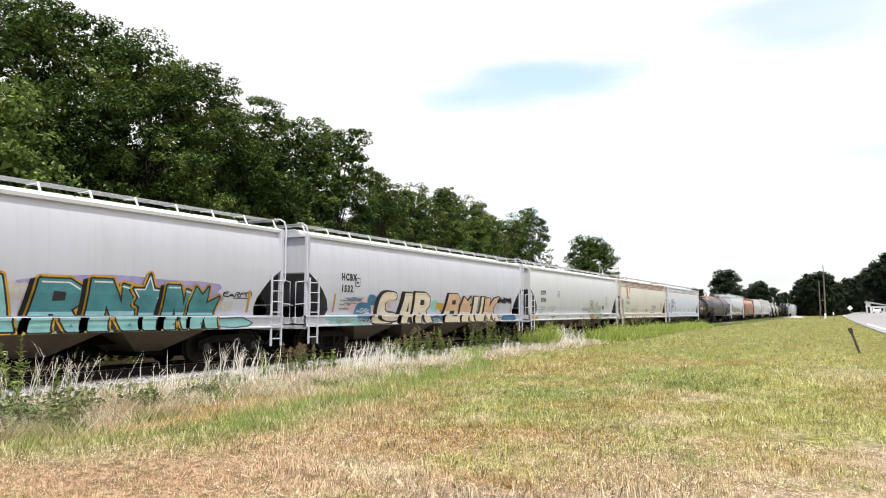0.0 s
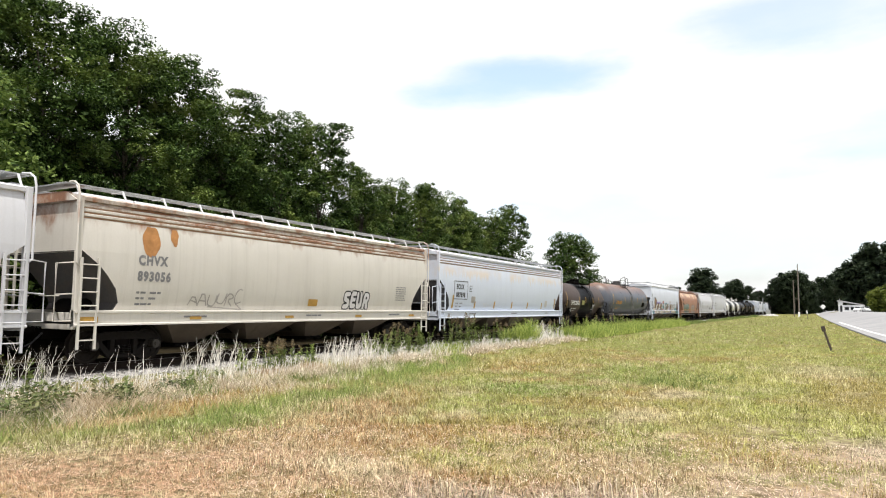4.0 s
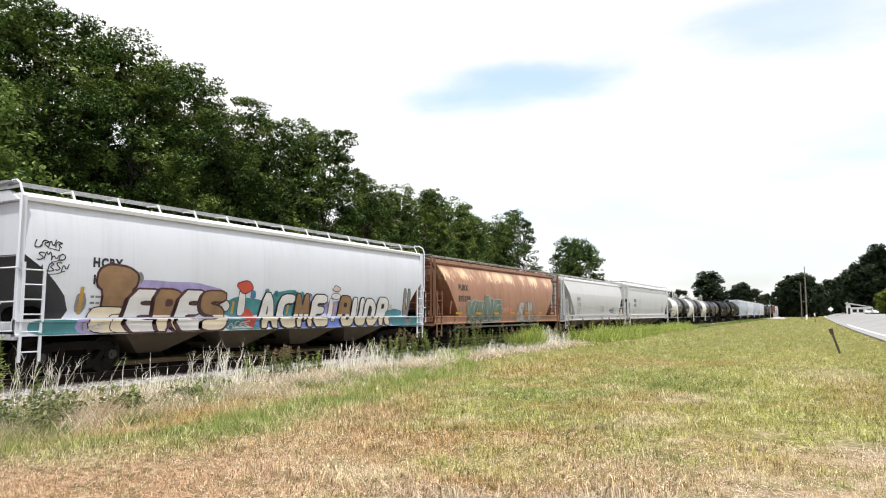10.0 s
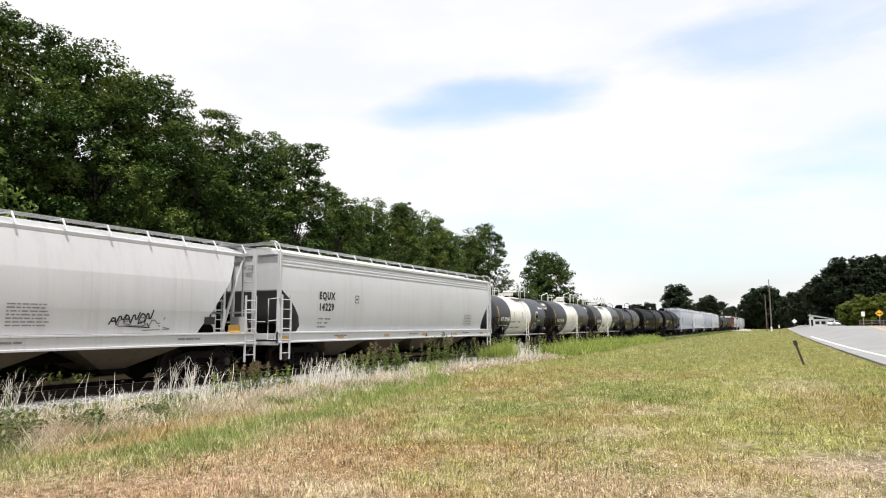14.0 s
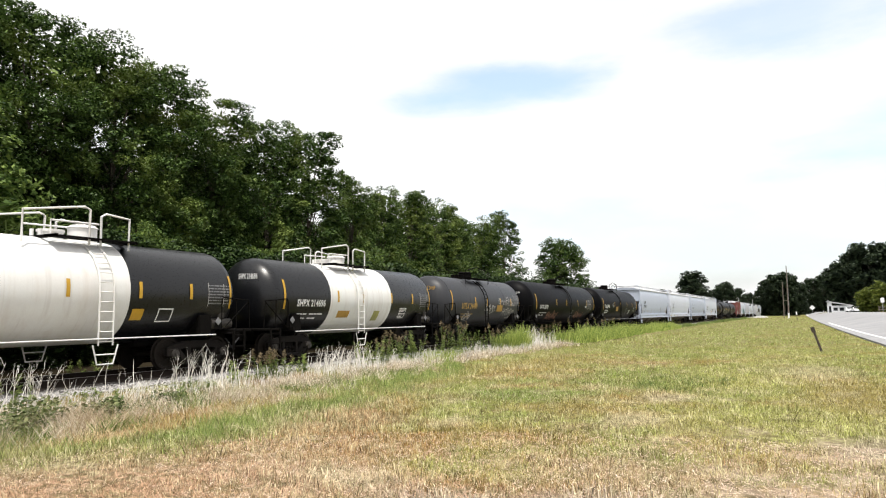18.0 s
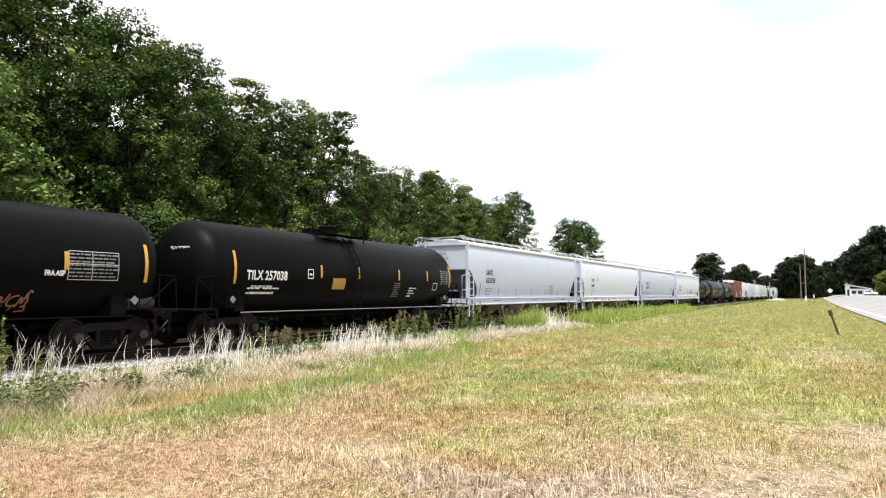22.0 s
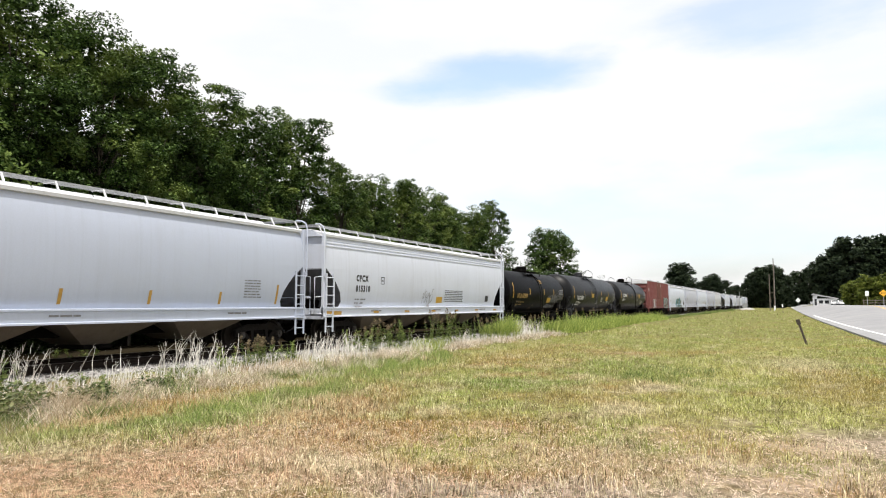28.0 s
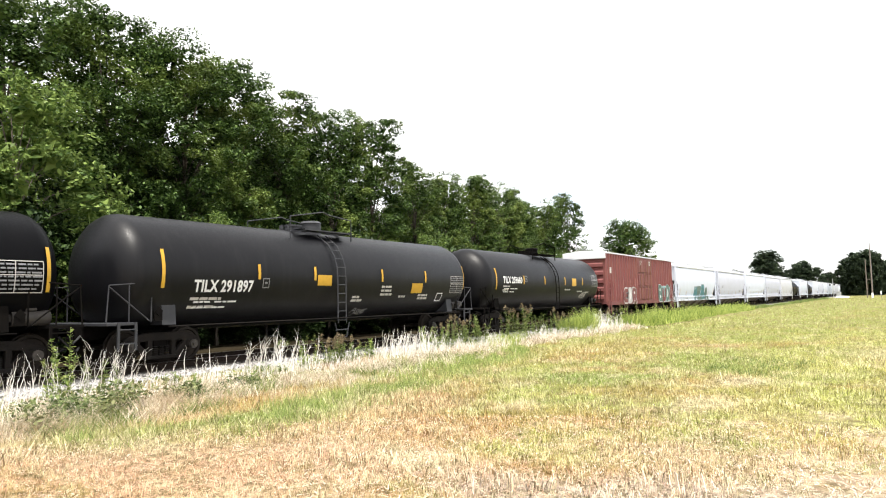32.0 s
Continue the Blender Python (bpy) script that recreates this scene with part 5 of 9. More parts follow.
def side_frame_shape():
    """A cast truck side frame with window and spring nest."""
    s = Shape()
    x0, x1 = -0.06, 0.06
    out = [(-1.12, 0.42), (-1.12, 0.62), (-0.95, 0.70), (-0.5, 0.80), (0.5, 0.80), (0.95, 0.70), (1.12, 0.62), (1.12, 0.42), (0.98, 0.36), (0.80, 0.44), (0.62, 0.58), (0.42, 0.60), (0.42, 0.60), (-0.42, 0.60), (-0.62, 0.58), (-0.80, 0.44), (-0.98, 0.36)]
    s.prism_x(out, x0, x1)
    s.prism_x([(-0.78, 0.50), (-0.66, 0.56), (-0.30, 0.20), (-0.36, 0.13), (-0.46, 0.15)], x0, x1)
    s.prism_x([(0.78, 0.50), (0.66, 0.56), (0.30, 0.20), (0.36, 0.13), (0.46, 0.15)], x0, x1)
    s.box(x0 - 0.03, x1 + 0.03, -0.40, 0.40, 0.12, 0.22, 0.02)
    s.box(x0, x1, -0.40, -0.28, 0.2, 0.62)
    s.box(x0, x1, 0.28, 0.40, 0.2, 0.62)
    for y in (-0.17, 0.0, 0.17):
        for k in range(5):
            s.cyl_z(0.0, y, 0.225 + k * 0.05, 0.25 + k * 0.05, 0.07, 8)
    for y in (-0.9, 0.9):
        s.box(x0 - 0.02, x1 + 0.05, y - 0.17, y + 0.17, 0.36, 0.60, 0.04)
    return s


def truck(parent, y, mat="under"):
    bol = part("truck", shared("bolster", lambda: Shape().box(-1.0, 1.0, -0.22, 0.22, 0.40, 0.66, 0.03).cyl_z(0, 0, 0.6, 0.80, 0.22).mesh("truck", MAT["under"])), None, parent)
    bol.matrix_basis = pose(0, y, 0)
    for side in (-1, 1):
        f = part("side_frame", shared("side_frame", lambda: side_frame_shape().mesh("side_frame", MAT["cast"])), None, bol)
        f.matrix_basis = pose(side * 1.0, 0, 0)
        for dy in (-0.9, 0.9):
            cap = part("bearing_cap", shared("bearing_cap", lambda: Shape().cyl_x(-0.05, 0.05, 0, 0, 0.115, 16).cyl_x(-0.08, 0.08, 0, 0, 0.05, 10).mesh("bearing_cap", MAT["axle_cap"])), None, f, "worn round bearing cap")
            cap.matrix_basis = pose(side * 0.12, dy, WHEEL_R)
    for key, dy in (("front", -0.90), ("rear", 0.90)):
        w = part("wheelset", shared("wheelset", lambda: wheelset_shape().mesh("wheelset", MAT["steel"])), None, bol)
        w.matrix_basis = pose(0, dy, WHEEL_R)
        WHEELSETS[key].append(w)
    for side in (-1, 1):
        b = part("brake_shoe", shared("brake_shoe", lambda: Shape().box(-0.06, 0.06, -0.36, -0.28, 0.30, 0.55, 0.02).mesh("brake_shoe", MAT["under"])), None, bol)
        b.matrix_basis = pose(side * 0.75, 0.04, 0)


def coupler(parent, y, way):
    s = Shape().box(-0.09, 0.09, min(y, y + way * 0.75), max(y, y + way * 0.75), 0.78, 0.95, 0.03)
    s.box(-0.17, 0.17, min(y + way * 0.55, y + way * 0.8), max(y + way * 0.55, y + way * 0.8), 0.72, 1.0, 0.05)
    part("coupler", s, MAT["under"], parent)
    part("air_hose", Shape().tube([(0.35, y, 0.8), (0.34, y + way * 0.25, 0.55), (0.22, y + way * 0.5, 0.42), (0.12, y + way * 0.62, 0.5)], 0.025), MAT["letter_black"], parent, "black rubber brake hose")


SIDE_PROFILE = [(1.36, 1.40), (1.55, 1.45), (1.9, 1.505), (2.2, 1.53), (2.45, 1.545), (2.8, 1.55), (3.2, 1.535), (3.55, 1.495), (3.8, 1.44), (3.98, 1.385), (4.05, 1.36)]


CREASED = [(1.36, 1.50), (2.02, 1.545), (2.05, 1.55), (3.02, 1.53), (3.06, 1.52), (3.6, 1.37), (4.05, 1.20)]


def hopper_surf(y, z):
    return float(np.interp(z, [p[0] for p in SIDE_PROFILE], [p[1] for p in SIDE_PROFILE])) if z > 1.36 else 1.575


ROUNDED = [(1.36, 1.49), (1.7, 1.53), (2.05, 1.55), (2.5, 1.555), (2.9, 1.54), (3.2, 1.50), (3.45, 1.43), (3.7, 1.33), (3.9, 1.235), (4.05, 1.15)]


def rounded_surf(y, z):
    return float(np.interp(z, [p[0] for p in ROUNDED], [p[1] for p in ROUNDED])) if z > 1.36 else 1.575


def creased_surf(y, z):
    return float(np.interp(z, [p[0] for p in CREASED], [p[1] for p in CREASED])) if z > 1.36 else 1.575


def hopper_car(label, length, mat, style="plate", bays=4, sill=None, ribs=False, frame_mat=None, reflector="ochre", marks=(), walk_mat="galv", bay="bay", rounded=False):
    """A covered hopper; length between couplers. style: 'plate' with end walls above cut corners, or 'open' with slope sheets and cage ends."""
    car = root("hopper_car", label, "hopper car", "cars of the freight train")
    half = length / 2 - 0.55
    body_m, trim = MAT[mat], MAT[frame_mat or mat]
    inner = half - 2.25
    mid = [-inner, -inner / 2, 0.0, inner / 2, inner]
    if style == "plate":
        sides, low, high = Shape(), [], []
        for z, w in SIDE_PROFILE:
            if z <= 2.8:
                ye = half - float(np.interp(z, [1.36, 1.55, 1.9, 2.2, 2.45, 2.8], [1.12, 1.22, 1.10, 0.86, 0.62, 0.12]))
                st = [-ye, *mid, ye]
                low.append([(w, y, z) for y in st] + [(-w, y, z) for y in reversed(st)])
            if z >= 2.8:
                ye = half - 0.12
                st = [-ye, -(half - 1.0), *mid, half - 1.0, ye]
                high.append([(w, y, z) for y in st] + [(-w, y, z) for y in reversed(st)])
        sides.rings(high)
        for a in (0, 7):
            sides.rings([r[a:a + 7] for r in low], False, closed=False)
        part("body", sides.mesh("body", body_m, 35, 0.002), None, car)
        for way in (-1, 1):
            part("end_shelf", Shape().box(-1.5, 1.5, min(way * (half - 0.14), way * (half - 1.3)), max(way * (half - 0.14), way * (half - 1.3)), 2.77, 2.80), body_m, car)
        # the dark grey is sheet paint plus the recess's shade, put into one colour
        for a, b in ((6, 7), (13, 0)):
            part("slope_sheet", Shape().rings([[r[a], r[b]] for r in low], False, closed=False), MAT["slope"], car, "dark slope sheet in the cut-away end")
    else:
        rings = []
        for z, w in ROUNDED if rounded else CREASED:
            ye = half - float(np.interp(z, [1.36, 2.4, 3.3, 3.98, 4.05], [2.45, 1.65, 1.02, 0.75, 0.7]))
            st = [-ye, *(0.9 * m for m in mid), ye]
            rings.append([(w, y, z) for y in st] + [(-w, y, z) for y in reversed(st)])
        part("body", Shape().rings(rings, True), body_m, car)
    # roof with top chord
    re = half - (0.05 if style == "plate" else 0.25)
    prof = [(1.36, 4.00), (1.468, 4.015), (1.478, 4.10), (1.40, 4.145), (0.95, 4.22), (0.5, 4.28)]
    if style == "open":
        prof = [(1.17, 3.99), (1.225, 4.01), (1.235, 4.10), (1.17, 4.14), (0.80, 4.30), (0.43, 4.40)]
    prof = prof + [(-a, b) for a, b in reversed(prof)]
    part("roof", Shape().rings([[(a, y, b) for a, b in prof] for y in (-re, -re * 0.33, re * 0.33, re)], True), MAT["roofwhite"] if mat in ("white", "grey", "bluegrey", "palegrey") else trim, car)
    if ribs:
        for side in (-1, 1):
            for z in (3.66, 3.78, 3.90):
                s = Shape()
                x = hopper_surf(0, z)
                s.box(min(side * (x - 0.02), side * (x + 0.035)), max(side * (x - 0.02), side * (x + 0.035)), -re, re, z - 0.035, z + 0.035, 0.012)
                part("roof_rib", s, body_m, car)
                if mat in ("ecux", "tan"):
                    part("rust_line", Shape().box(min(side * (x - 0.02), side * (x + 0.02)), max(side * (x - 0.02), side * (x + 0.02)), -re + 0.05, re - 0.05, z - 0.075, z - 0.037), MAT["rib_rust"], car, "brown rust in the groove below a roof rib")
    # hatch trough and covers along the crown
    n = max(8, int(length / 1.9))
    for k in range(n):
        y0 = -re + 0.7 + (2 * re - 1.4) * k / n
        y1 = y0 + (2 * re - 1.4) / n - 0.06
        part("hatch_cover", Shape().rings([[(-0.32, y, 4.28), (0.32, y, 4.28), (0.26, y, 4.40), (-0.26, y, 4.40)] for y in (y0, y1)], True), MAT["roofwhite"] if mat not in ("rusty",) else trim, car)
    # running boards on brackets at both roof edges
    nb = max(12, int(length / 1.3))
    for side in (-1, 1):
        s = Shape()
        for dx in (0.0, 0.11, 0.22, 0.33, 0.44):
            x = side * (0.72 + dx)
            s.box(x - 0.008, x + 0.008, -re - 0.2, re + 0.2, 4.425, 4.452)
        m = int(2 * re / 0.24)
        for k in range(m + 1):
            y = -re + 2 * re * k / m
            s.box(min(side * 0.72, side * 1.16), max(side * 0.72, side * 1.16), y - 0.006, y + 0.006, 4.43, 4.448)
        part("running_board", s, MAT[walk_mat], car, "open steel grating walkway")
        leg = Shape().rings([[(side * a, yy, z) for a, z in ((1.325, 4.12), (1.355, 4.12), (1.175, 4.44), (1.145, 4.44))] for yy in (-0.024, 0.024)], True)
        leg.box(min(side * 0.7, side * 1.15), max(side * 0.7, side * 1.15), -0.012, 0.012, 4.405, 4.422)
        steel = MAT["galv"] if mat == "ecux" else (MAT["roofwhite"] if not frame_mat else trim)
        br = shared(("bracket", mat, side, frame_mat), lambda: leg.mesh("bracket", steel))
        for k in range(nb + 1):
            b = part("bracket", br, None, car)
            b.matrix_basis = pose(0, -re + 0.1 + (2 * re - 0.2) * k / nb, 0)
    # side sills
    for side in (-1, 1):
        prof = [(1.50, 0.98), (1.60, 0.98), (1.60, 1.02), (1.56, 1.04), (1.56, 1.28), (1.60, 1.30), (1.60, 1.34), (1.40, 1.36), (1.40, 1.30), (1.50, 1.28)]
        s = Shape().rings([[(side * a, y, b) for a, b in prof] for y in (-half, 0, half)], True)
        part("side_sill", s, MAT[sill] if sill in MAT else body_m, car)
    # bays
    span = 2 * (half - 2.6)
    for k in range(bays):
        c = -half + 2.6 + span * (k + 0.5) / bays
        q = span / bays * 0.47
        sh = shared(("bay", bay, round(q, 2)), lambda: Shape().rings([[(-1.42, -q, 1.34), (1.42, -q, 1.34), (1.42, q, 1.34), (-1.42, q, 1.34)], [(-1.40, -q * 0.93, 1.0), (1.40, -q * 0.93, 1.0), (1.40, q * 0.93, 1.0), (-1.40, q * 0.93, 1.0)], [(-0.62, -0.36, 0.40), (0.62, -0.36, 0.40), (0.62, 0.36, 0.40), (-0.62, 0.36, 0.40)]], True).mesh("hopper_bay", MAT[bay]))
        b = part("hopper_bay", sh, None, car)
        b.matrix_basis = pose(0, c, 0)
        g = part("outlet_gate", shared("gate", lambda: Shape().box(-0.75, 0.75, -0.42, 0.42, 0.30, 0.41, 0.015).tube([(-0.85, 0, 0.34), (0.85, 0, 0.34)], 0.04, 8).mesh("outlet_gate", MAT["under"])), None, car)
        g.matrix_basis = pose(0, c, 0)
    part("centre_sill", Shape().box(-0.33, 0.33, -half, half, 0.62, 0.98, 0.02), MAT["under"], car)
    # ends
    for way in (-1, 1):
        y = way * half
        a, b = min(y, y - way * 2.4), max(y, y - way * 2.4)
        part("end_platform", Shape().box(-1.5, 1.5, a, b, 1.02, 1.10, 0.01).box(-1.5, 1.5, min(y, y - way * 0.1), max(y, y - way * 0.1), 0.9, 1.30, 0.01), trim, car)
        if style == "open":
            for x in (-1.48, -0.55, 0.55, 1.48):
                part("corner_post", Shape().box(x - 0.045, x + 0.045, min(y, y - way * 0.09), max(y, y - way * 0.09), 1.1, 4.30), trim, car)
            for z0, z1 in ((3.72, 3.86), (2.02, 2.08)):
                part("end_beam", Shape().box(-1.5, 1.5, min(y, y - way * 0.08), max(y, y - way * 0.08), z0, z1), trim, car)
            for x in (-0.95, 0.95):
                part("end_gusset", Shape().rings([[(x + dx, y - way * 0.12, z) for dx, z in ((-0.38, 1.1), (0.38, 1.1), (0.3, 1.9), (-0.3, 1.9))], [(x + dx, y - way * 0.16, z) for dx, z in ((-0.38, 1.1), (0.38, 1.1), (0.3, 1.9), (-0.3, 1.9))]], True), trim, car)
                # the plate is not pierced: a black disc paints the hole's darkness
                part("gusset_hole", Shape().disc_y(x, y - way * 0.10, y - way * 0.118, 1.5, 0.17, 18), MAT["letter_black"], car, "dark round lightening hole")
            for x in (-1.15, 1.15):
                part("slope_brace", Shape().tube([(x, y - way * 0.3, 3.9), (x, y - way * 1.2, 1.15)], 0.05, 6), trim, car)
        else:
            for side in (-1, 1):
                part("corner_post", Shape().box(min(side * 1.43, side * 1.55), max(side * 1.43, side * 1.55), min(y, y - way * 0.13), max(y, y - way * 0.13), 0.95, 4.12, 0.012), trim, car)
            part("end_cap", Shape().rings([[(a2, yy, b2) for a2, b2 in ((-1.40, 4.02), (1.40, 4.02), (0.95, 4.26), (-0.95, 4.26))] for yy in (y - way * 0.02, y - way * 0.16)], True), trim, car)
        part("crossover_board", Shape().box(-1.15, 1.15, min(y + way * 0.05, y - way * 0.4), max(y + way * 0.05, y - way * 0.4), 4.42, 4.455), MAT[walk_mat], car)
        for side in (-1, 1):
            part("ladder", ladder_shape(side * 1.60, min(y - way * 0.10, y - way * 0.56), max(y - way * 0.10, y - way * 0.56), 1.30, 2.62, 4), trim, car)
            part("step_ladder", ladder_shape(side * 1.58, min(y - way * 0.10, y - way * 0.54), max(y - way * 0.10, y - way * 0.54), 0.42, 1.30, 2), trim, car)
            if style == "open" or side < 0:
                part("end_ladder", ladder_shape(0.0, -0.22, 0.22, 1.3, 4.3, 9).mesh("end_ladder", trim), None, car).matrix_basis = pose(side * 1.12, y + way * 0.03, 0, 0, 0, 90)
            part("grab_iron", Shape().tube([(side * 0.3, y, 1.7), (side * 0.3, y + way * 0.08, 1.7), (side * 0.95, y + way * 0.08, 1.7), (side * 0.95, y, 1.7)], 0.014, 5), trim, car)
        if style == "plate":
            for side in (-1, 1):
                x = side * 1.585
                part("corner_handrail", Shape().tube([(side * 1.10, y - way * 0.02, 4.48), (side * 1.34, y + way * 0.02, 4.46), (side * 1.51, y + way * 0.03, 4.36), (x, y + way * 0.03, 4.16), (x, y + way * 0.03, 2.5), (x, y - way * 0.04, 2.42)], 0.026, 7), trim, car, "bent pipe rail rising to the roof walk")
            for side in (-1, 1):
                part("end_handrail", Shape().tube([(side * 1.45, y, 1.1), (side * 1.45, y + way * 0.42, 1.1), (side * 1.45, y + way * 0.42, 2.45), (side * 1.45, y, 2.5)], 0.022, 6).tube([(side * 1.45, y, 1.75), (side * 1.45, y + way * 0.42, 1.72)], 0.018, 5), trim, car)
        part("brake_cylinder" if way < 0 else "air_tank", Shape().cyl_x(-0.45, 0.45, y - way * 1.0, 1.42, 0.24, 14), MAT["under"], car)
        coupler(car, y, way)
        truck(car, way * (half - 1.75))
    surf = hopper_surf if style == "plate" else (rounded_surf if rounded else creased_surf)
    for k in range(7 if reflector else 0):
        y = -half + 1.45 + (2 * half - 2.95) * k / 6
        panel(car, "reflector", y, 1.46, 0.16 if mat == "ecux" else 0.095, 0.66 if k in (0, 6) else 0.38, reflector, surf, slant=0.05)
    for k in range(3):
        bars(car, -half + 3.2 + k * (half * 0.62), 1.16, [[0.25, 0.3, 0.2]], 0.05, 0.1, "letter_grey", lambda y, z: 1.562)
    if rounded:
        part("brake_pipe", Shape().tube([(1.3, -half + 2.2, 0.62), (1.32, -half + 2.5, 0.80), (1.32, half - 3.4, 0.80), (1.3, half - 3.2, 0.62)], 0.045, 8), MAT["letter_grey"], car, "pale pipe slung below the sill")
    for fn in marks:
        fn(car, half, surf)
    if style == "open":                       # these cars are built lower
        for ob in car.children_recursive:
            if ob.data.name not in LOWERED:
                LOWERED.add(ob.data.name)
                for p in ob.data.vertices:
                    if p.co.z > 1.36:
                        p.co.z = 1.36 + (p.co.z - 1.36) * 0.92
    return car, half


LOWERED = set()


def tank_car(label, length, mat, r=1.47, band=None, band_w=3.0, dome="plain", ladder_y=0.0, trim="black", marks=(), reflector="yellow", rail_m="letter_grey", top=4.02, refl=None, plates="letter_grey"):
    """A tank car; length between couplers."""
    car = root("tank_car", label, "tank car", "cars of the freight train")
    half = length / 2 - 0.5
    zc = top - r
    head = r * 0.52

    def shell(y0, y1, cap0=False, cap1=False, rr=r):
        n, rings = 40, []
        if cap0:
            for k in range(7):
                a = math.pi / 2 * k / 7
                rings.append((y0 - head * math.cos(a) , max(0.04, rr * math.sin(a))))
        rings += [(y0, rr), (y1, rr)]
        if cap1:
            for k in range(6, -1, -1):
                a = math.pi / 2 * k / 7
                rings.append((y1 + head * math.cos(a), max(0.04, rr * math.sin(a))))
        return Shape().rings([[(q * math.cos(2 * math.pi * i / n), y, zc + q * math.sin(2 * math.pi * i / n)) for i in range(n)] for y, q in rings], True)

    e = half - head
    if isinstance(band, tuple):
        (b0, b1), band = band
    elif band:
        b0, b1 = ladder_y - band_w / 2, ladder_y + band_w / 2
    if band:
        part("tank_shell", shell(-e, b0, True), MAT[mat], car, "black tank end")
        part("tank_band", shell(b0, b1), MAT[band], car, "broad painted band round the tank's middle")
        part("tank_shell", shell(b1, e, False, True), MAT[mat], car, "black tank end")
    else:
        part("tank_shell", shell(-e, e, True, True), MAT[mat], car)
        for y in (-e, -e * 0.5, e * 0.5, e) if mat not in ("black", "dusty_black") else ():
            part("weld_seam", shell(y - 0.02, y + 0.02, rr=r + 0.006), MAT[mat], car)

    def surf(y, z):
        q = r
        if abs(y) > e:
            q = r * math.sqrt(max(0.02, 1 - ((abs(y) - e) / head) ** 2))
        return math.sqrt(max(0.0, q * q - (z - zc) ** 2))

    trim_m = MAT[trim]
    hand = MAT["tank_white"] if band == "tank_white" else trim_m
    # fittings on the crown
    part("platform", Shape().box(-1.05, 1.05, ladder_y - 1.15, ladder_y - 1.08, top - 0.06, top + 0.02).box(-1.05, 1.05, ladder_y + 1.08, ladder_y + 1.15, top - 0.06, top + 0.02).box(-1.05, -0.6, ladder_y - 1.15, ladder_y + 1.15, top - 0.04, top, 0).box(0.6, 1.05, ladder_y - 1.15, ladder_y + 1.15, top - 0.04, top, 0), trim_m, car)
    part("fittings_housing", Shape().cyl_z(0, ladder_y + 0.25, top - 0.05, top + 0.34, 0.36, 18).cyl_z(0, ladder_y + 0.25, top + 0.34, top + 0.42, 0.40, 18, 0.30), hand if band else trim_m, car)
    part("manway", Shape().cyl_z(0, ladder_y - 0.62, top - 0.05, top + 0.16, 0.30, 16).cyl_z(0, ladder_y - 0.62, top + 0.16, top + 0.22, 0.33, 16), hand if band else trim_m, car)
    for k in range(4):
        part("valve", Shape().cyl_z(0.18 * math.cos(k * 1.57), ladder_y - 1.0 + 0.10 * math.sin(k * 1.57), top - 0.04, top + 0.2, 0.045, 8), hand, car)
    for side in (-1, 1):
        if dome == "cage":
            part("handrail", Shape().tube([(side * 0.95, ladder_y - 1.9, top - 0.25), (side * 0.95, ladder_y - 1.9, top + 0.52), (side * 0.95, ladder_y - 0.35, top + 0.78), (side * 0.95, ladder_y - 0.2, top + 0.72), (side * 0.95, ladder_y - 0.2, top - 0.2)], 0.032, 6), hand, car)
            part("handrail", Shape().tube([(side * 0.95, ladder_y + 0.12, top - 0.2), (side * 0.95, ladder_y + 0.12, top + 0.58), (side * 0.95, ladder_y + 0.25, top + 0.66), (side * 0.95, ladder_y + 0.95, top + 0.60), (side * 0.95, ladder_y + 0.95, top - 0.25)], 0.032, 6), hand, car)
            part("handrail", Shape().tube([(side * 0.6, ladder_y - 1.0, top), (side * 0.6, ladder_y - 1.0, top + 0.4), (side * 0.6, ladder_y + 0.3, top + 0.42)], 0.028, 6), hand, car)
        else:
            part("handrail", Shape().tube([(side * 1.0, ladder_y - 1.7, top - 0.35), (side * 1.0, ladder_y - 1.7, top + 0.36), (side * 1.0, ladder_y - 0.2, top + 0.62), (side * 1.0, ladder_y + 0.1, top + 0.55), (side * 1.0, ladder_y + 1.25, top + 0.45), (side * 1.0, ladder_y + 1.25, top - 0.3)], 0.024, 6), hand, car)
        # side ladder bent over the shell
        s = Shape()
        for dy in (-0.2, 0.2):
            pts = []
            for k in range(9):
                z = 0.8 + (top - 0.15 - 0.8) * k / 8
                pts.append((side * (max(surf(ladder_y, z), 0.35) + 0.10) if z > zc else side * (r + 0.10), ladder_y + dy, z))
            s.tube(pts, 0.024, 5)
        for k in range(10):
            z = 0.9 + (top - 0.4 - 0.9) * k / 9
            x = side * ((surf(ladder_y, z) + 0.10) if z > zc else (r + 0.10))
            s.tube([(x, ladder_y - 0.2, z), (x, ladder_y + 0.2, z)], 0.016, 5)
        part("ladder", s, hand, car)
        part("stirrup_step", Shape().tube([(side * (r + 0.1), ladder_y - 0.35, 0.82), (side * (r + 0.1), ladder_y - 0.22, 0.34), (side * (r + 0.1), ladder_y + 0.22, 0.34), (side * (r + 0.1), ladder_y + 0.35, 0.82)], 0.022, 5).tube([(side * (r + 0.1), ladder_y - 0.28, 0.58), (side * (r + 0.1), ladder_y + 0.28, 0.58)], 0.018, 5), hand, car)
        part("side_handrail", Shape().tube([(side * (r + 0.12), -half + 1.3, 0.97), (side * (r + 0.12), half - 1.3, 0.97)], 0.019, 6), MAT[rail_m], car, "thin pale safety rail")
    # underframe ends
    for way in (-1, 1):
        y = way * half
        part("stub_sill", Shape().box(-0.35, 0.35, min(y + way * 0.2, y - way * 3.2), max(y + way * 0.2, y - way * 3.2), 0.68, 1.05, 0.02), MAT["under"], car)
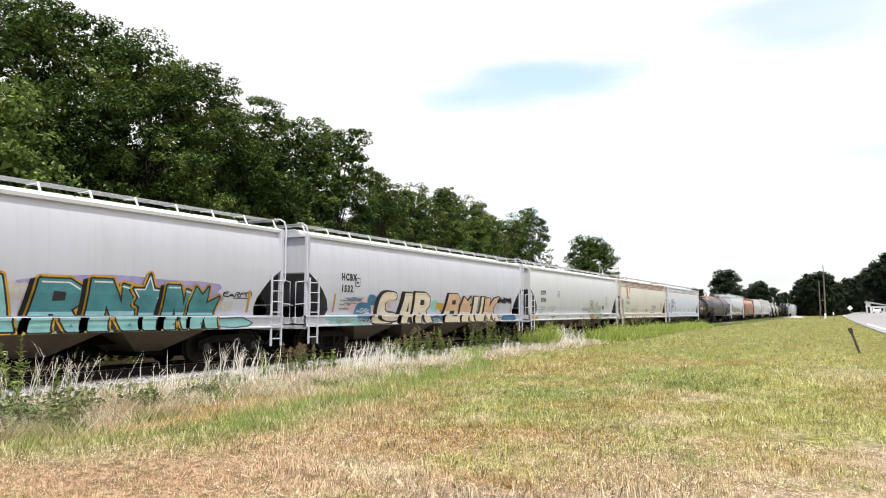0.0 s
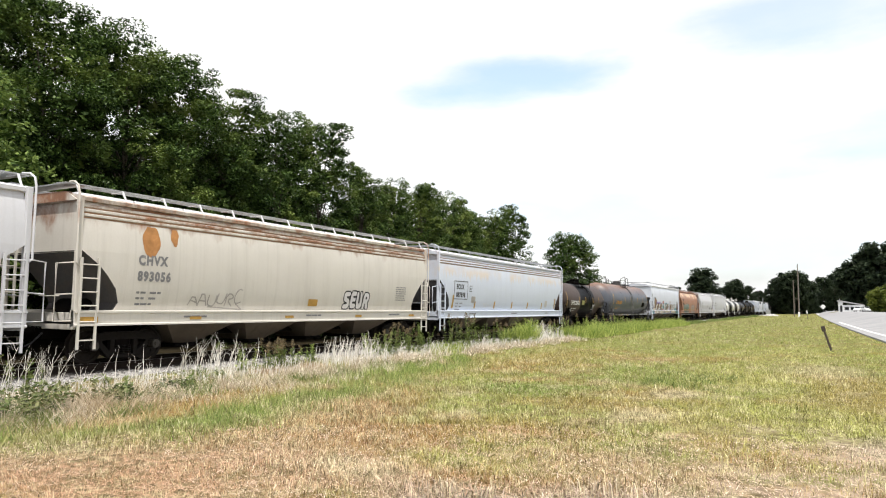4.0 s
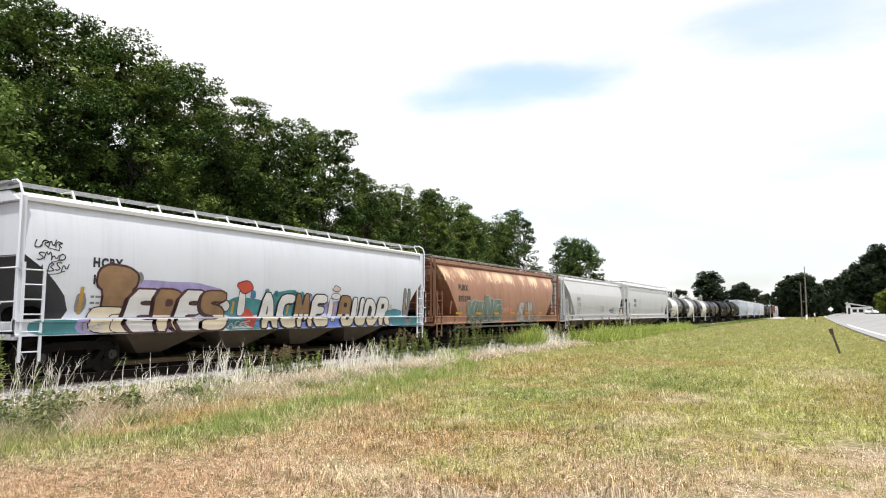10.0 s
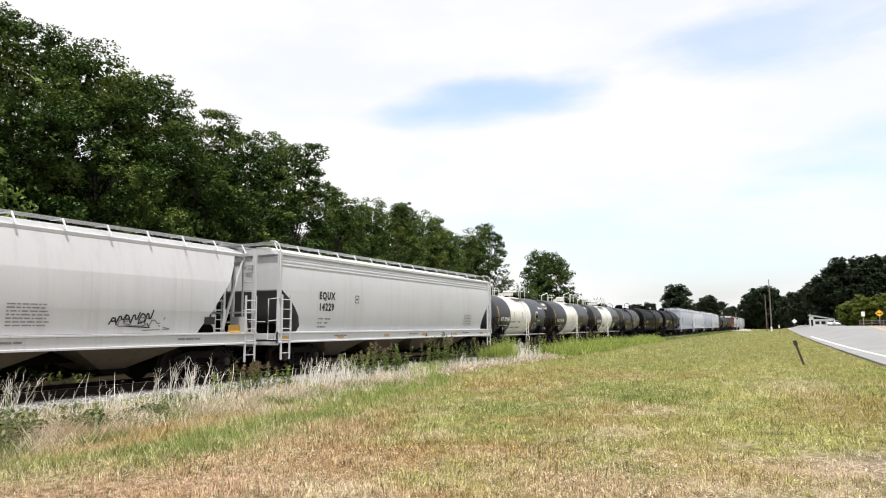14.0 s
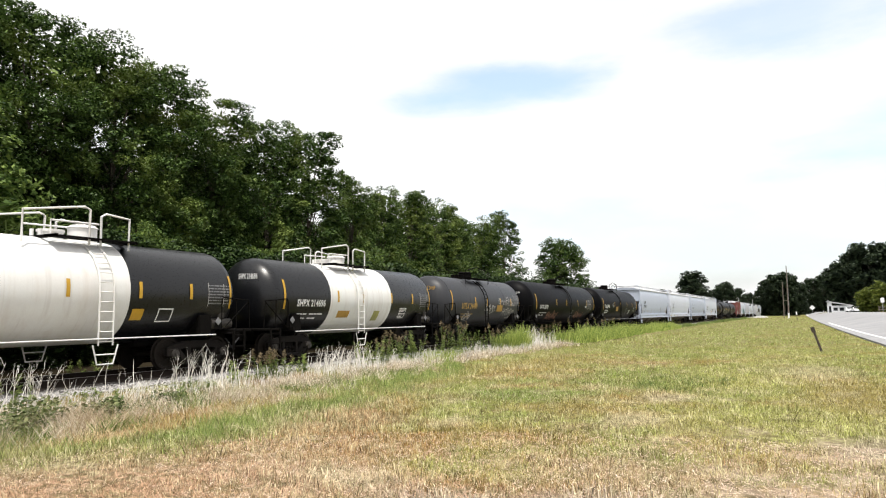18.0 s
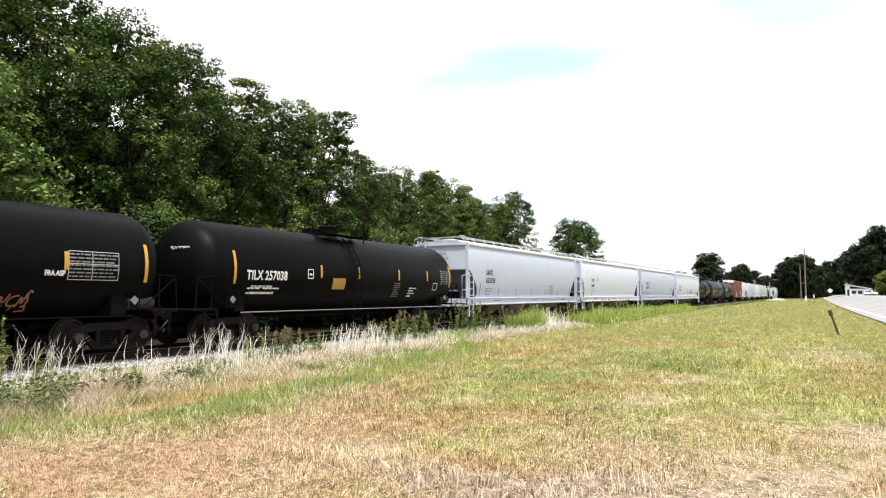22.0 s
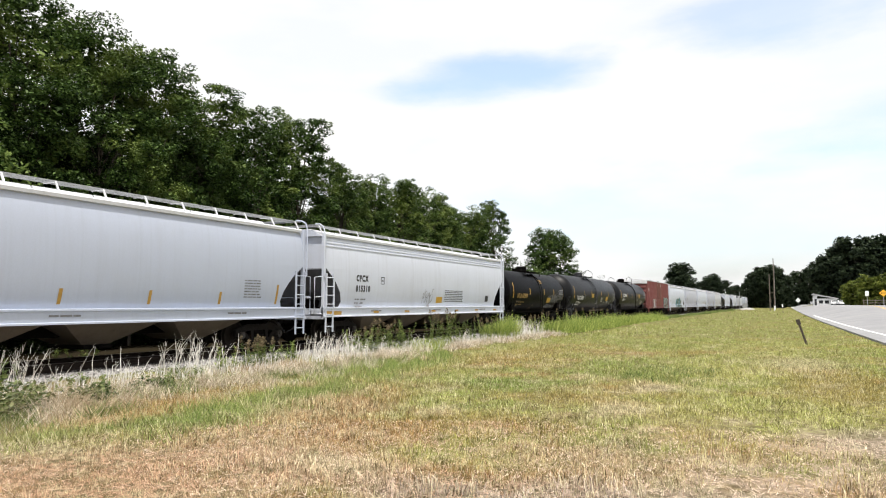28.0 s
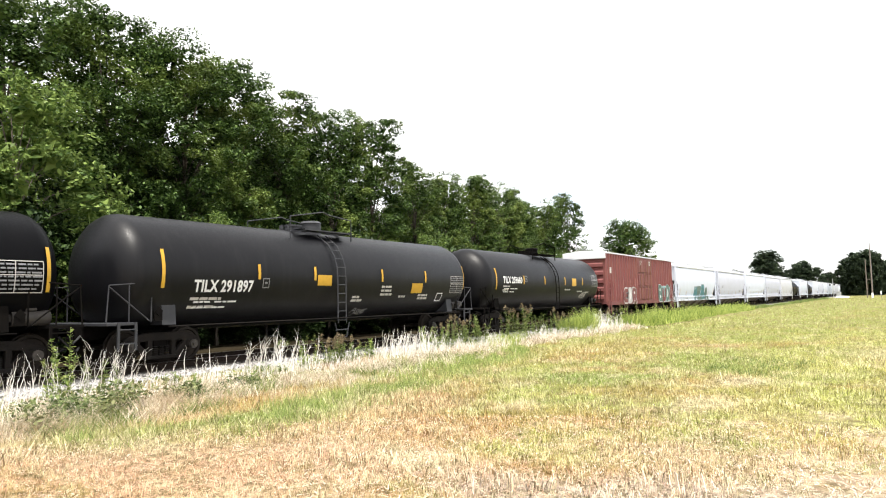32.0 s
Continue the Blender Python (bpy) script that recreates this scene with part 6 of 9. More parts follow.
        part("end_platform", Shape().box(-1.45, 1.45, min(y + way * 0.2, y - way * 0.55), max(y + way * 0.2, y - way * 0.55), 1.03, 1.10, 0.01), trim_m, car)
        part("bolster_saddle", Shape().rings([[(x, yy, z) for x, z in ((-1.35, 1.0), (1.35, 1.0), (1.30, 1.55), (0.7, 1.25), (-0.7, 1.25), (-1.30, 1.55))] for yy in (y - way * 1.35, y - way * 1.75)], True), trim_m, car)
        for side in (-1, 1):
            part("end_handrail", Shape().tube([(side * 1.4, y - way * 1.0, 1.1), (side * 1.4, y - way * 1.0, 2.0), (side * 1.4, y - way * 0.95, 2.08), (side * 1.4, y + way * 0.12, 2.0), (side * 1.4, y + way * 0.18, 1.1)], 0.02, 6).tube([(side * 1.4, y - way * 0.4, 1.1), (side * 1.4, y - way * 0.4, 2.05)], 0.018, 5), trim_m, car)
            part("step_ladder", ladder_shape(side * 1.46, min(y - way * 0.55, y - way * 0.1), max(y - way * 0.55, y - way * 0.1), 0.42, 1.1, 2), trim_m, car)
        part("brake_wheel" if way > 0 else "air_tank", Shape().cyl_x(-0.4, 0.4, y - way * 0.55, 1.3, 0.18, 12), MAT["under"], car)
        if way > 0:
            part("air_reservoir", Shape().disc_y(1.12, y - 1.25, y - 0.45, 1.28, 0.17, 14).disc_y(1.12, y - 1.32, y - 1.25, 1.28, 0.10, 12).box(1.0, 1.24, y - 0.98, y - 0.72, 1.42, 1.62, 0.03), MAT["axle_cap"], car, "grey brake air reservoir with its valve")
        for side in (-1, 1):
            x, py = side * 1.38, y - way * 1.18
            plate = part("placard", Shape().rings([[(x + side * e, py + dy, 1.36 + dz) for dy, dz in ((-0.12, 0), (0, -0.12), (0.12, 0), (0, 0.12))] for e in (0.06, 0.075)], True), MAT[plates], car, "diamond hazard placard")
            part("placard_holder", Shape().box(min(x + side * 0.03, x + side * 0.058), max(x + side * 0.03, x + side * 0.058), py - 0.11, py + 0.11, 1.12, 1.34), MAT["under"], plate)
            part("end_brace", Shape().tube([(side * 1.4, y + way * 0.10, 1.95), (side * 1.4, y - way * 0.95, 1.12)], 0.018, 5), trim_m, car)
        coupler(car, y + way * 0.2, way)
        truck(car, way * (half - 1.55))
    # reflectors
    spots = refl or [-half + 2 * half * u for u in (0.075, 0.335, 0.48, 0.66, 0.81, 0.945)]
    for k, y in enumerate(spots):
        tall = k in (0, len(spots) - 1)
        panel(car, "reflector", y - 0.05, zc - (0.42 if tall else 0.16), 0.10, 1.0 if tall else 0.44, reflector, surf, rows=6, lift=0.016)
    for fn in marks:
        fn(car, half, surf)
    return car, half


def box_car(label, length, mat):
    car = root("box_car", label, "box car", "cars of the freight train")
    half = length / 2 - 0.6
    part("body", Shape().box(-1.45, 1.45, -half, half, 1.0, 4.42, 0.02), MAT[mat], car)
    prof = [(1.53, 4.38), (1.53, 4.46), (0.0, 4.62), (-1.53, 4.46), (-1.53, 4.38)]
    part("roof", Shape().rings([[(a, y, b) for a, b in prof] for y in (-half - 0.04, half + 0.04)], True), MAT["roofwhite"], car, "bare galvanised roof")
    for side in (-1, 1):
        x0, x1 = sorted((side * 1.44, side * 1.54))
        n = 30
        for k in range(n + 1):
            y = -half + 0.08 + (2 * half - 0.16) * k / n
            if abs(y - 0.5) < 2.0:
                continue
            rib = part("side_rib", Shape().rings([[(side * 1.44, y - 0.11, z), (side * 1.545, y - 0.06, z), (side * 1.545, y + 0.06, z), (side * 1.44, y + 0.11, z)] for z in (1.15, 4.36)], True), MAT[mat], car)
            if side > 0 and k % 3 != 1:
                low = 1.2 + 0.25 * ((k * 7) % 5)
                part("scuff", Shape().box(1.543, 1.549, y - 0.04, y + 0.03, low, low + 0.5 + 0.2 * ((k * 5) % 4)), MAT["red_scuff"], rib, "paler worn paint on the rib")
        part("side_sill", Shape().box(x0, x1 , -half, half, 0.92, 1.14, 0.01), MAT[mat], car)
        door = part("door", Shape().box(min(side * 1.46, side * 1.50), max(side * 1.46, side * 1.50), -1.35, 2.35, 1.14, 4.30, 0.012), MAT[mat], car, "sliding plug door")
        for a in (-1.25, 0.55):
            for z in (1.25, 2.25, 3.25):
                part("door_panel", Shape().box(min(side * 1.50, side * 1.545), max(side * 1.50, side * 1.545), a, a + 1.7, z, z + 0.85, 0.03), MAT[mat], door)
        for y in (-0.75, 0.1, 0.95, 1.75):
            part("locking_bar", Shape().tube([(side * 1.57, y, 1.2), (side * 1.57, y, 4.25)], 0.025, 6), MAT["rustframe"], door)
    for way in (-1, 1):
        y = way * half
        for k in range(5):
            z = 1.25 + k * 0.54
            part("end_corrugation", Shape().rings([[(-1.3, y, z), (-1.3, y + way * 0.10, z + 0.08), (-1.3, y + way * 0.10, z + 0.26), (-1.3, y, z + 0.36)], [(1.3, y, z), (1.3, y + way * 0.10, z + 0.08), (1.3, y + way * 0.10, z + 0.26), (1.3, y, z + 0.36)]], True), MAT[mat], car)
        for side in (-1, 1):
            part("ladder", ladder_shape(side * 1.58, min(y - way * 0.1, y - way * 0.55), max(y - way * 0.1, y - way * 0.55), 1.0, 2.6, 4), MAT[mat], car)
            part("step_ladder", ladder_shape(side * 1.56, min(y - way * 0.1, y - way * 0.55), max(y - way * 0.1, y - way * 0.55), 0.42, 1.0, 2), MAT[mat], car)
        part("end_header", Shape().box(-1.5, 1.5, min(y, y + way * 0.13), max(y, y + way * 0.13), 4.02, 4.44, 0.02), MAT["roofwhite"], car, "white-painted header over the corrugated end")
        coupler(car, y, way)
        truck(car, way * (half - 1.9))
    part("centre_sill", Shape().box(-0.33, 0.33, -half, half, 0.62, 0.98, 0.02), MAT["under"], car)
    flat = lambda y, z: 1.552
    spray_word(car, "EDR", -4.9, 1.0, 2.9, 1.05, ["boxred", "placard"], flat, seed=21, wild=0.9, smooth=1, rim="white_spray", rim_w=0.09, label="red letters outlined in white spray")
    spray_form(car, "slab", 3.7, 1.0, 4.2, 1.2, "cyan", flat, smooth=2, rim="white_spray", rim_w=0.05, label="pale spray behind rounded letters")
    spray_word(car, "BUDA", 3.8, 1.02, 4.1, 1.2, ["dark_teal", "boxred"], flat, seed=22, order=2, wild=0.9, smooth=2, gap=-0.03, rim="white_spray", rim_w=0.07, label="rounded teal letters outlined in white spray")
    for y in (-0.9, 1.35):
        bars(car, y, 4.0, [[0.2, 0.16], [0.3]], 0.14, 0.2, "placard", flat)
    bars(car, -half + 0.5, 3.05, [[0.36]], 0.4, 0.4, "placard", flat)
    return car, half


# ---- the train, from the car that is passing at the start ----
def mark(fn, *a, **k):
    """A marking to be put on a car once its half length and side are known."""
    return lambda car, half, surf: fn(car, half, surf, *a, **k)


def two_lines(car, half, surf, a, b, y=2.0, z=2.55, size=0.46, mat="letter_black", gap=0.44):
    lettering(car, a, -half + y, z, size * 0.83, mat, surf, squeeze=0.86, space=1.24)
    lettering(car, b, -half + y, z - gap * 0.95, size * 0.83, mat, surf, squeeze=0.86, space=1.24)
    bars(car, -half + y, z - gap - 0.32, [[0.1, 0.16, -0.06, 0.2, 0.12], [0.12, 0.1, -0.08, 0.22], [0.14, 0.2, 0.1]], 0.055, 0.15, "letter_grey", surf)


def one_line(car, half, surf, body, y=3.2, z=2.2, size=0.5, mat="letter_white"):
    lettering(car, body, -half + y, z, size, mat, surf, bold=0.012, squeeze=0.80, space=1.08)
    bars(car, -half + y + 0.1, z - 0.30, [[0.16, 0.12, 0.2, -0.08, 0.24, 0.14, 0.3], [0.14, 0.2, 0.1, -0.1, 0.18, 0.22]], 0.045, 0.15, mat, surf)


def stencil(car, half, surf, y, z, mat="letter_white", w=1.1):
    """A table of small print that cannot be read: close rows of short bars, ruled off above and below."""
    rng = random.Random(int(y * 100) + int(half * 1000))
    rows = []
    for k in range(7):
        row, run = [], 0.0
        while run < w - 0.12:
            q = min(rng.uniform(0.05, 0.24), w - run)
            row.append(q)
            run += q + 0.03
        rows.append(row)
    bars(car, half - y, z, rows, 0.036, 0.088, "letter_grey" if mat == "letter_white" else mat, surf)
    if mat == "letter_white" and w > 0.8:
        for up in (0.08, -0.60, -0.22):
            panel(car, "stencil_rule", half - y, z + up, w, 0.018, "placard", surf, rows=1)
        for a in (0.0, w * 0.46, w):
            panel(car, "stencil_rule", half - y + a, z - 0.60, 0.016, 0.69, "placard", surf, rows=5)


def word(car, half, surf, body, y, z, size, mat="letter_white"):
    lettering(car, body, y, z, size, mat, surf, squeeze=0.85)


def square(car, half, surf, y, z, w=0.36, mat="letter_black"):
    """A small framed consolidated-stencil box."""
    for a, b, c, d in ((0, 0, w, 0.03), (0, w, w, 0.03), (0, 0, 0.03, w), (w - 0.03, 0, 0.03, w + 0.03)):
        panel(car, "stencil_frame", -half + y + a, z + b, c, d, mat, surf, rows=1)
    bars(car, -half + y + 0.08, z + 0.12, [[w - 0.16], ], 0.06, 0.1, mat, surf)


def frame_box(car, half, surf, y, z, w, h, mat="letter_black"):
    for a, b, c, d in ((0, 0, w, 0.035), (0, h, w, 0.035), (0, 0, 0.035, h), (w - 0.035, 0, 0.035, h + 0.035)):
        panel(car, "stencil_frame", -half + y + a, z + b, c, d, mat, surf, rows=6 if d > 0.5 else 1)


def sticker(car, half, surf, y, z, w, h, mat="yellow", lift=0.014):
    panel(car, "sticker", y, z, w, h, mat, surf, lift=lift)
    if lift < 0.03:
        bars(car, y + 0.06, z + h * 0.35, [[w - 0.15]], h * 0.2, 0.2, "letter_black", surf)


def form(car, half, surf, *a, **k):
    spray_form(car, *a, surf=surf, **k)


def letters(car, half, surf, *a, **k):
    spray_word(car, *a, surf=surf, **k)


def patch(car, half, surf, y, z, w, h, mat, seed=1, **k):
    blot(car, y, z, w, h, mat, surf, seed, **k)


def sill_bars(car, half, surf, long_=1.0, n=6):
    """Amber reflective bars along the side sill."""
    panel(car, "reflector", -half + 0.12, 1.06, long_, 0.14, "ochre", lambda y, z: 1.562, rows=1)
    for k in range(n):
        panel(car, "reflector", -half + 3.4 + k * (2 * half - 5.0) / (n - 1), 1.10, 0.42, 0.085, "ochre", lambda y, z: 1.562, rows=1)


def tag_line(car, half, surf, *a, **k):
    scrawl(car, *a, surf=surf, **k)


def handprint(car, half, surf, y, z, w, h, mat, seed, width=0.02):
    """A row of thin scrawled strokes, tall and short, that cannot be read."""
    rng = random.Random(seed)
    n = max(3, int(w / 0.24))
    for k in range(n):
        a = y + w * k / n
        tall = h * rng.uniform(0.55, 1.0)
        scrawl(car, a, z, w / n * 0.95, tall, mat, surf, seed=seed * 10 + k, width=width, loops=rng.randint(1, 2))


def bars_small(car, half, surf, y, z, n, mat="placard"):
    """One line of print that cannot be read."""
    rng = random.Random(int(y * 50) + int(z * 100))
    bars(car, y, z, [[rng.uniform(0.1, 0.3) for _ in range(n)]], 0.075, 0.1, mat, surf)


def bars_head(car, half, surf, y, z):
    bars(car, y, z, [[0.18, 0.2, 0.16], [0.2, 0.24, 0.14], [0.3, 0.16]], 0.06, 0.09, "ochre", surf)


def end_print(car, half, surf, body, x=0.3, z=3.55, size=0.22, mat="letter_grey"):
    """Marks on the front end wall, read from the front."""
    for k, word in enumerate(body.split("|")):
        v, f = text_shape(word, size, 0.85)
        s = Shape().add([(x - 0.45 + u, -half + 0.105, z - k * size * 1.15 + w) for u, w in v], f)
        part("lettering", flat_mesh(s, "lettering", MAT[mat]), None, car)


def bars_hop(car, half, surf, y, z):
    """Small dark print on a hopper's side that cannot be read."""
    bars(car, y, z, [[0.3, 0.2, 0.34, 0.16], [0.22, 0.3, 0.18], [0.3, 0.12, 0.26]], 0.04, 0.09, "letter_grey", surf)


def bars_low(car, half, surf, y=1.8):
    bars(car, y, 1.75, [[0.2, 0.1, 0.22], [0.16, 0.2], [0.24, 0.1, 0.14], [0.12, 0.2]], 0.05, 0.11, "letter_white", surf)


def head_print(car, half, surf, body, mat="letter_white"):
    """Marks on the rounded front head, which faces the camera as the car comes up."""
    for k, word in enumerate((body,)):
        v, f = text_shape(word, 0.26, 0.8, heavy=0.006)
        s = Shape().add([(0.02 + u * 0.62, -half + 0.045 + 0.22 * (0.02 + u * 0.62) ** 2 + 0.02, 2.76 + w) for u, w in v], f)
        part("lettering", flat_mesh(s, "lettering", MAT[mat]), None, car)


TRAIN = []          # (car, length along the train at time 0 of the car's middle)


def couple(made, start, end):
    TRAIN.append((made[0], (start + end) / 2))


def build_train():
    H, T = hopper_car, tank_car
    couple(H("light grey covered hopper car with large teal sprayed letters", 18.90, "grey", marks=[
        mark(patch, -4.6, 1.0, 11.0, 0.34, "cyan", 5, power=10, lift=0.004, label="pale cyan sprayed band along the sill"), mark(patch, 0.8, 1.6, 5.6, 0.75, "lilac_spray", 6, power=4, lift=0.003),
        mark(letters, "EMBA", -4.9, 1.02, 5.6, 1.12, ["teal", "cyan"], seed=3, wild=0.9, smooth=0, drop=(-0.09, -0.05), glow="yellow", tone="cyan", shine="white_spray"),
        mark(form, "R", 1.05, 1.02, 1.2, 1.20, "teal", order=4, smooth=0, splay=0.3, skew=0.05, drop=(-0.17, -0.05), glow="yellow", tone="cyan", shine="white_spray", label="large teal sprayed letters with black and yellow rims"),
        mark(form, "N", 2.38, 1.02, 1.36, 1.24, "teal", order=5, smooth=0, splay=0.12, drop=(-0.17, -0.05), glow="yellow", tone="cyan", shine="white_spray"),
        mark(form, "star", 3.62, 1.02, 0.78, 1.14, "teal", order=6, smooth=0, drop=(-0.08, -0.04), glow="yellow", tone="cyan", shine="white_spray"),
        mark(form, "N", 4.42, 1.02, 0.98, 1.16, "teal", order=7, smooth=0, skew=0.1, drop=(-0.17, -0.05), glow="yellow", tone="cyan", shine="white_spray"),
        mark(form, "spike", 5.25, 1.02, 0.92, 1.14, "teal", order=8, smooth=0, drop=(-0.08, -0.04), glow="ochre", tone="cyan"),
        mark(form, "arrow", 6.28, 1.04, 1.22, 0.26, "cyan", order=1, smooth=0, rim_w=0.03),
        *[mark(patch, q, 1.12, 0.07, 0.07, "teal", 70 + n, lift=0.05) for n, q in enumerate((-3.9, -2.2, -0.4, 1.9, 3.4, 4.7, 5.6))],
        mark(sticker, 6.42, 1.5, 0.42, 0.28, "placard"), mark(patch, 0.55, 1.72, 0.42, 0.4, "placard", 71, power=6),
        *[mark(tag_line, 6.45, 1.92 - 0.2 * k, 1.1, 0.2, "letter_black", seed=7 + k, width=0.018, loops=5) for k in range(1)],
        mark(stencil, 12.5, 2.7, "letter_grey", 1.3), mark(bars_hop, -0.8, 2.2)]), -2.1, 16.8)
    couple(H("light grey covered hopper car with cream and tan sprayed letters", 19.10, "grey", marks=[
        mark(two_lines, "HCBX", "1532", 1.85, 2.62, 0.40), mark(square, 2.65, 2.40, 0.3),
        mark(patch, -7.9, 1.02, 3.0, 0.30, "cyan", 9, power=6, lift=0.004), mark(patch, -6.9, 1.4, 3.0, 0.62, "pink_spray", 14, lift=0.003, power=3),
        mark(patch, -6.75, 1.85, 0.9, 0.16, "blue_spray", 11), mark(patch, -6.3, 1.1, 1.1, 0.75, "blue_spray", 12, lift=0.0055), mark(patch, -5.55, 1.72, 0.62, 0.42, "blue_spray", 13),
        mark(tag_line, -6.15, 1.45, 0.8, 0.16, "white_spray", seed=91, width=0.02, loops=4), mark(tag_line, -7.6, 1.08, 1.1, 0.2, "white_spray", seed=92, width=0.02, loops=4), mark(tag_line, -6.2, 1.08, 0.9, 0.18, "white_spray", seed=93, width=0.02, loops=4),
        mark(patch, -3.3, 2.1, 0.7, 0.22, "cyan", 15, lift=0.003), mark(patch, -3.3, 1.6, 2.2, 0.5, "pink_spray", 16, lift=0.003),
        mark(form, "arrow", -5.35, 1.02, 1.5, 0.36, "cream_spray", order=0, smooth=1, drop=(-0.14, -0.01), label="cream sprayed letters with a black shadow"),
        mark(form, "C", -4.85, 1.12, 1.30, 1.14, "cream_spray", order=1, smooth=2, splay=0.15, drop=(-0.2, 0.02), rim_w=0.05, shine="peach"),
        mark(form, "A", -3.35, 1.02, 1.30, 1.22, "cream_spray", order=2, smooth=0, skew=0.02, drop=(-0.24, 0.02), rim_w=0.05, shine="peach"),
        mark(form, "R", -2.25, 1.02, 1.28, 1.26, "cream_spray", order=3, smooth=0, splay=0.1, drop=(-0.14, 0.02), rim_w=0.05, shine="peach"),
        mark(patch, -0.95, 1.02, 1.3, 0.30, "blue_spray", 17, power=5, lift=0.004), mark(tag_line, -0.85, 1.06, 1.1, 0.2, "white_spray", seed=94, width=0.02, loops=5), mark(patch, -0.85, 1.45, 0.7, 0.55, "cyan", 19, lift=0.003), mark(sticker, -0.42, 1.58, 0.6, 0.28, "yellow"),
        mark(form, "B", 0.35, 1.02, 1.45, 1.28, "peach", order=4, smooth=0, splay=0.5, skew=0.1, drop=(-0.16, 0.0), tone="cream_spray", label="tan sprayed letters with sharp points and black shadow"),
        mark(form, "spike", 1.75, 1.02, 1.5, 1.18, "peach", order=5, smooth=0, drop=(-0.12, 0.0), tone="cream_spray"),
        mark(form, "U", 3.0, 1.02, 1.25, 1.20, "cream_spray", order=6, smooth=0, skew=0.12, drop=(-0.12, 0.0)),
        mark(form, "K", 4.25, 1.02, 1.5, 1.14, "peach", order=7, smooth=0, skew=0.08, drop=(-0.12, 0.0), tone="cream_spray"),
        mark(patch, 6.2, 1.02, 1.8, 0.30, "blue_spray", 18, power=5, lift=0.004), mark(sticker, 5.75, 1.55, 0.34, 0.24, "placard"),
        mark(handprint, 5.75, 2.0, 1.75, 0.34, "letter_black", 3, 0.05), mark(bars_hop, -6.9, 1.95)]), 16.8, 35.9)
    couple(H("pale grey covered hopper car with a greenish bubble-letter tag", 19.10, "palegrey", reflector=None, marks=[
        mark(sill_bars), mark(tag_line, -5.9, 1.55, 1.1, 0.3, "letter_grey", seed=19, width=0.010, loops=4), mark(end_print, "CEFX|53760", 0.3, 3.45, 0.2, "letter_black"), mark(tag_line, 5.25, 1.1, 1.1, 0.2, "letter_black", seed=20, width=0.013, loops=7),
        mark(two_lines, "CEFX", "53760", 1.7, 2.52, 0.40, gap=0.46), mark(square, 4.5, 2.4, 0.34), mark(stencil, 3.25, 2.55, "letter_grey", 0.55), mark(sticker, 5.05, 1.66, 0.36, 0.26, "letter_black"),
        mark(bars_hop, 0.45, 1.72), mark(bars_hop, 1.1, 1.72),
        mark(form, "L", 1.80, 1.03, 0.95, 0.52, "olive_pale", order=0, smooth=2, rim_w=0.03, tone="rust_stain"), mark(form, "P", 2.05, 1.30, 0.75, 0.98, "olive_pale", order=1, smooth=1, rim_w=0.032, rim="maroon_spray", label="pale olive bubble letters with dark red outlines"),
        mark(form, "L", 2.62, 1.03, 0.85, 1.20, "olive_pale", order=2, smooth=2, rim_w=0.030, rim="maroon_spray"), mark(form, "spike", 3.28, 1.03, 0.80, 1.20, "olive_pale", order=3, smooth=2, rim_w=0.028, rim="letter_grey"), mark(form, "B", 3.85, 1.03, 0.92, 0.88, "olive_pale", order=4, smooth=2, rim_w=0.028, rim="letter_grey")]), 35.9, 55)
    couple(H("cream covered hopper car with rust along its ribbed roof edge", 17.90, "tan", ribs=True, reflector=None, sill="tan", marks=[
        mark(two_lines, "CHVX", "893056", 1.7, 2.55, 0.40, "letter_grey"), mark(stencil, 2.6, 2.3, "letter_grey", 0.8), mark(sill_bars, 0.5, 4),
        mark(patch, -6.6, 2.75, 0.55, 0.85, "rust_stain", 30, name="rust_stain", lift=0.004), mark(patch, -5.7, 3.1, 0.25, 0.5, "rust_stain", 34, name="rust_stain", lift=0.004),
        mark(tag_line, -5.0, 1.5, 2.0, 0.6, "silver_spray", seed=32, width=0.02), mark(letters, "SEUR", 2.2, 1.38, 1.6, 0.62, ["white_spray"], seed=33, wild=0.8, rim_w=0.05, label="white sprayed letters with heavy black rims"), mark(sticker, 0.2, 1.5, 0.5, 0.24, "ochre")]), 55.0, 72.9)
    couple(H("pale blue-grey covered hopper car rust-stained along the roof", 19.00, "ecux", ribs=True, walk_mat="galv", marks=[
        mark(two_lines, "ECUX", "887898", 1.85, 2.42, 0.38, gap=0.42), mark(frame_box, 1.6, 1.90, 1.5, 0.88), mark(square, 3.3, 2.30, 0.28),
        mark(sticker, -5.4, 1.75, 0.48, 0.32, "silver_spray"), mark(end_print, "ECUX|887898"), mark(sticker, 5.6, 1.55, 0.42, 0.42, "placard"), mark(stencil, 1.6, 2.1, "letter_grey", 0.55),
        mark(handprint, -3.9, 1.55, 1.3, 0.42, "white_spray", 8, 0.012)]), 72.9, 91.9)
    couple(T("sooty brown tank car with a black middle band", 12.30, "brown", r=1.34, top=3.46, band=((-1.45, 2.2), "black"), ladder_y=0.8, trim="under", rail_m="under", reflector="ochre", marks=[
        mark(one_line, "SHPX 206432", 1.82, 1.78, 0.43), mark(sticker, -1.15, 1.78, 0.62, 0.34, "olive_spray"), mark(stencil, 1.3, 2.2, "letter_white", 0.7), mark(bars_low)]), 91.9, 104.2)
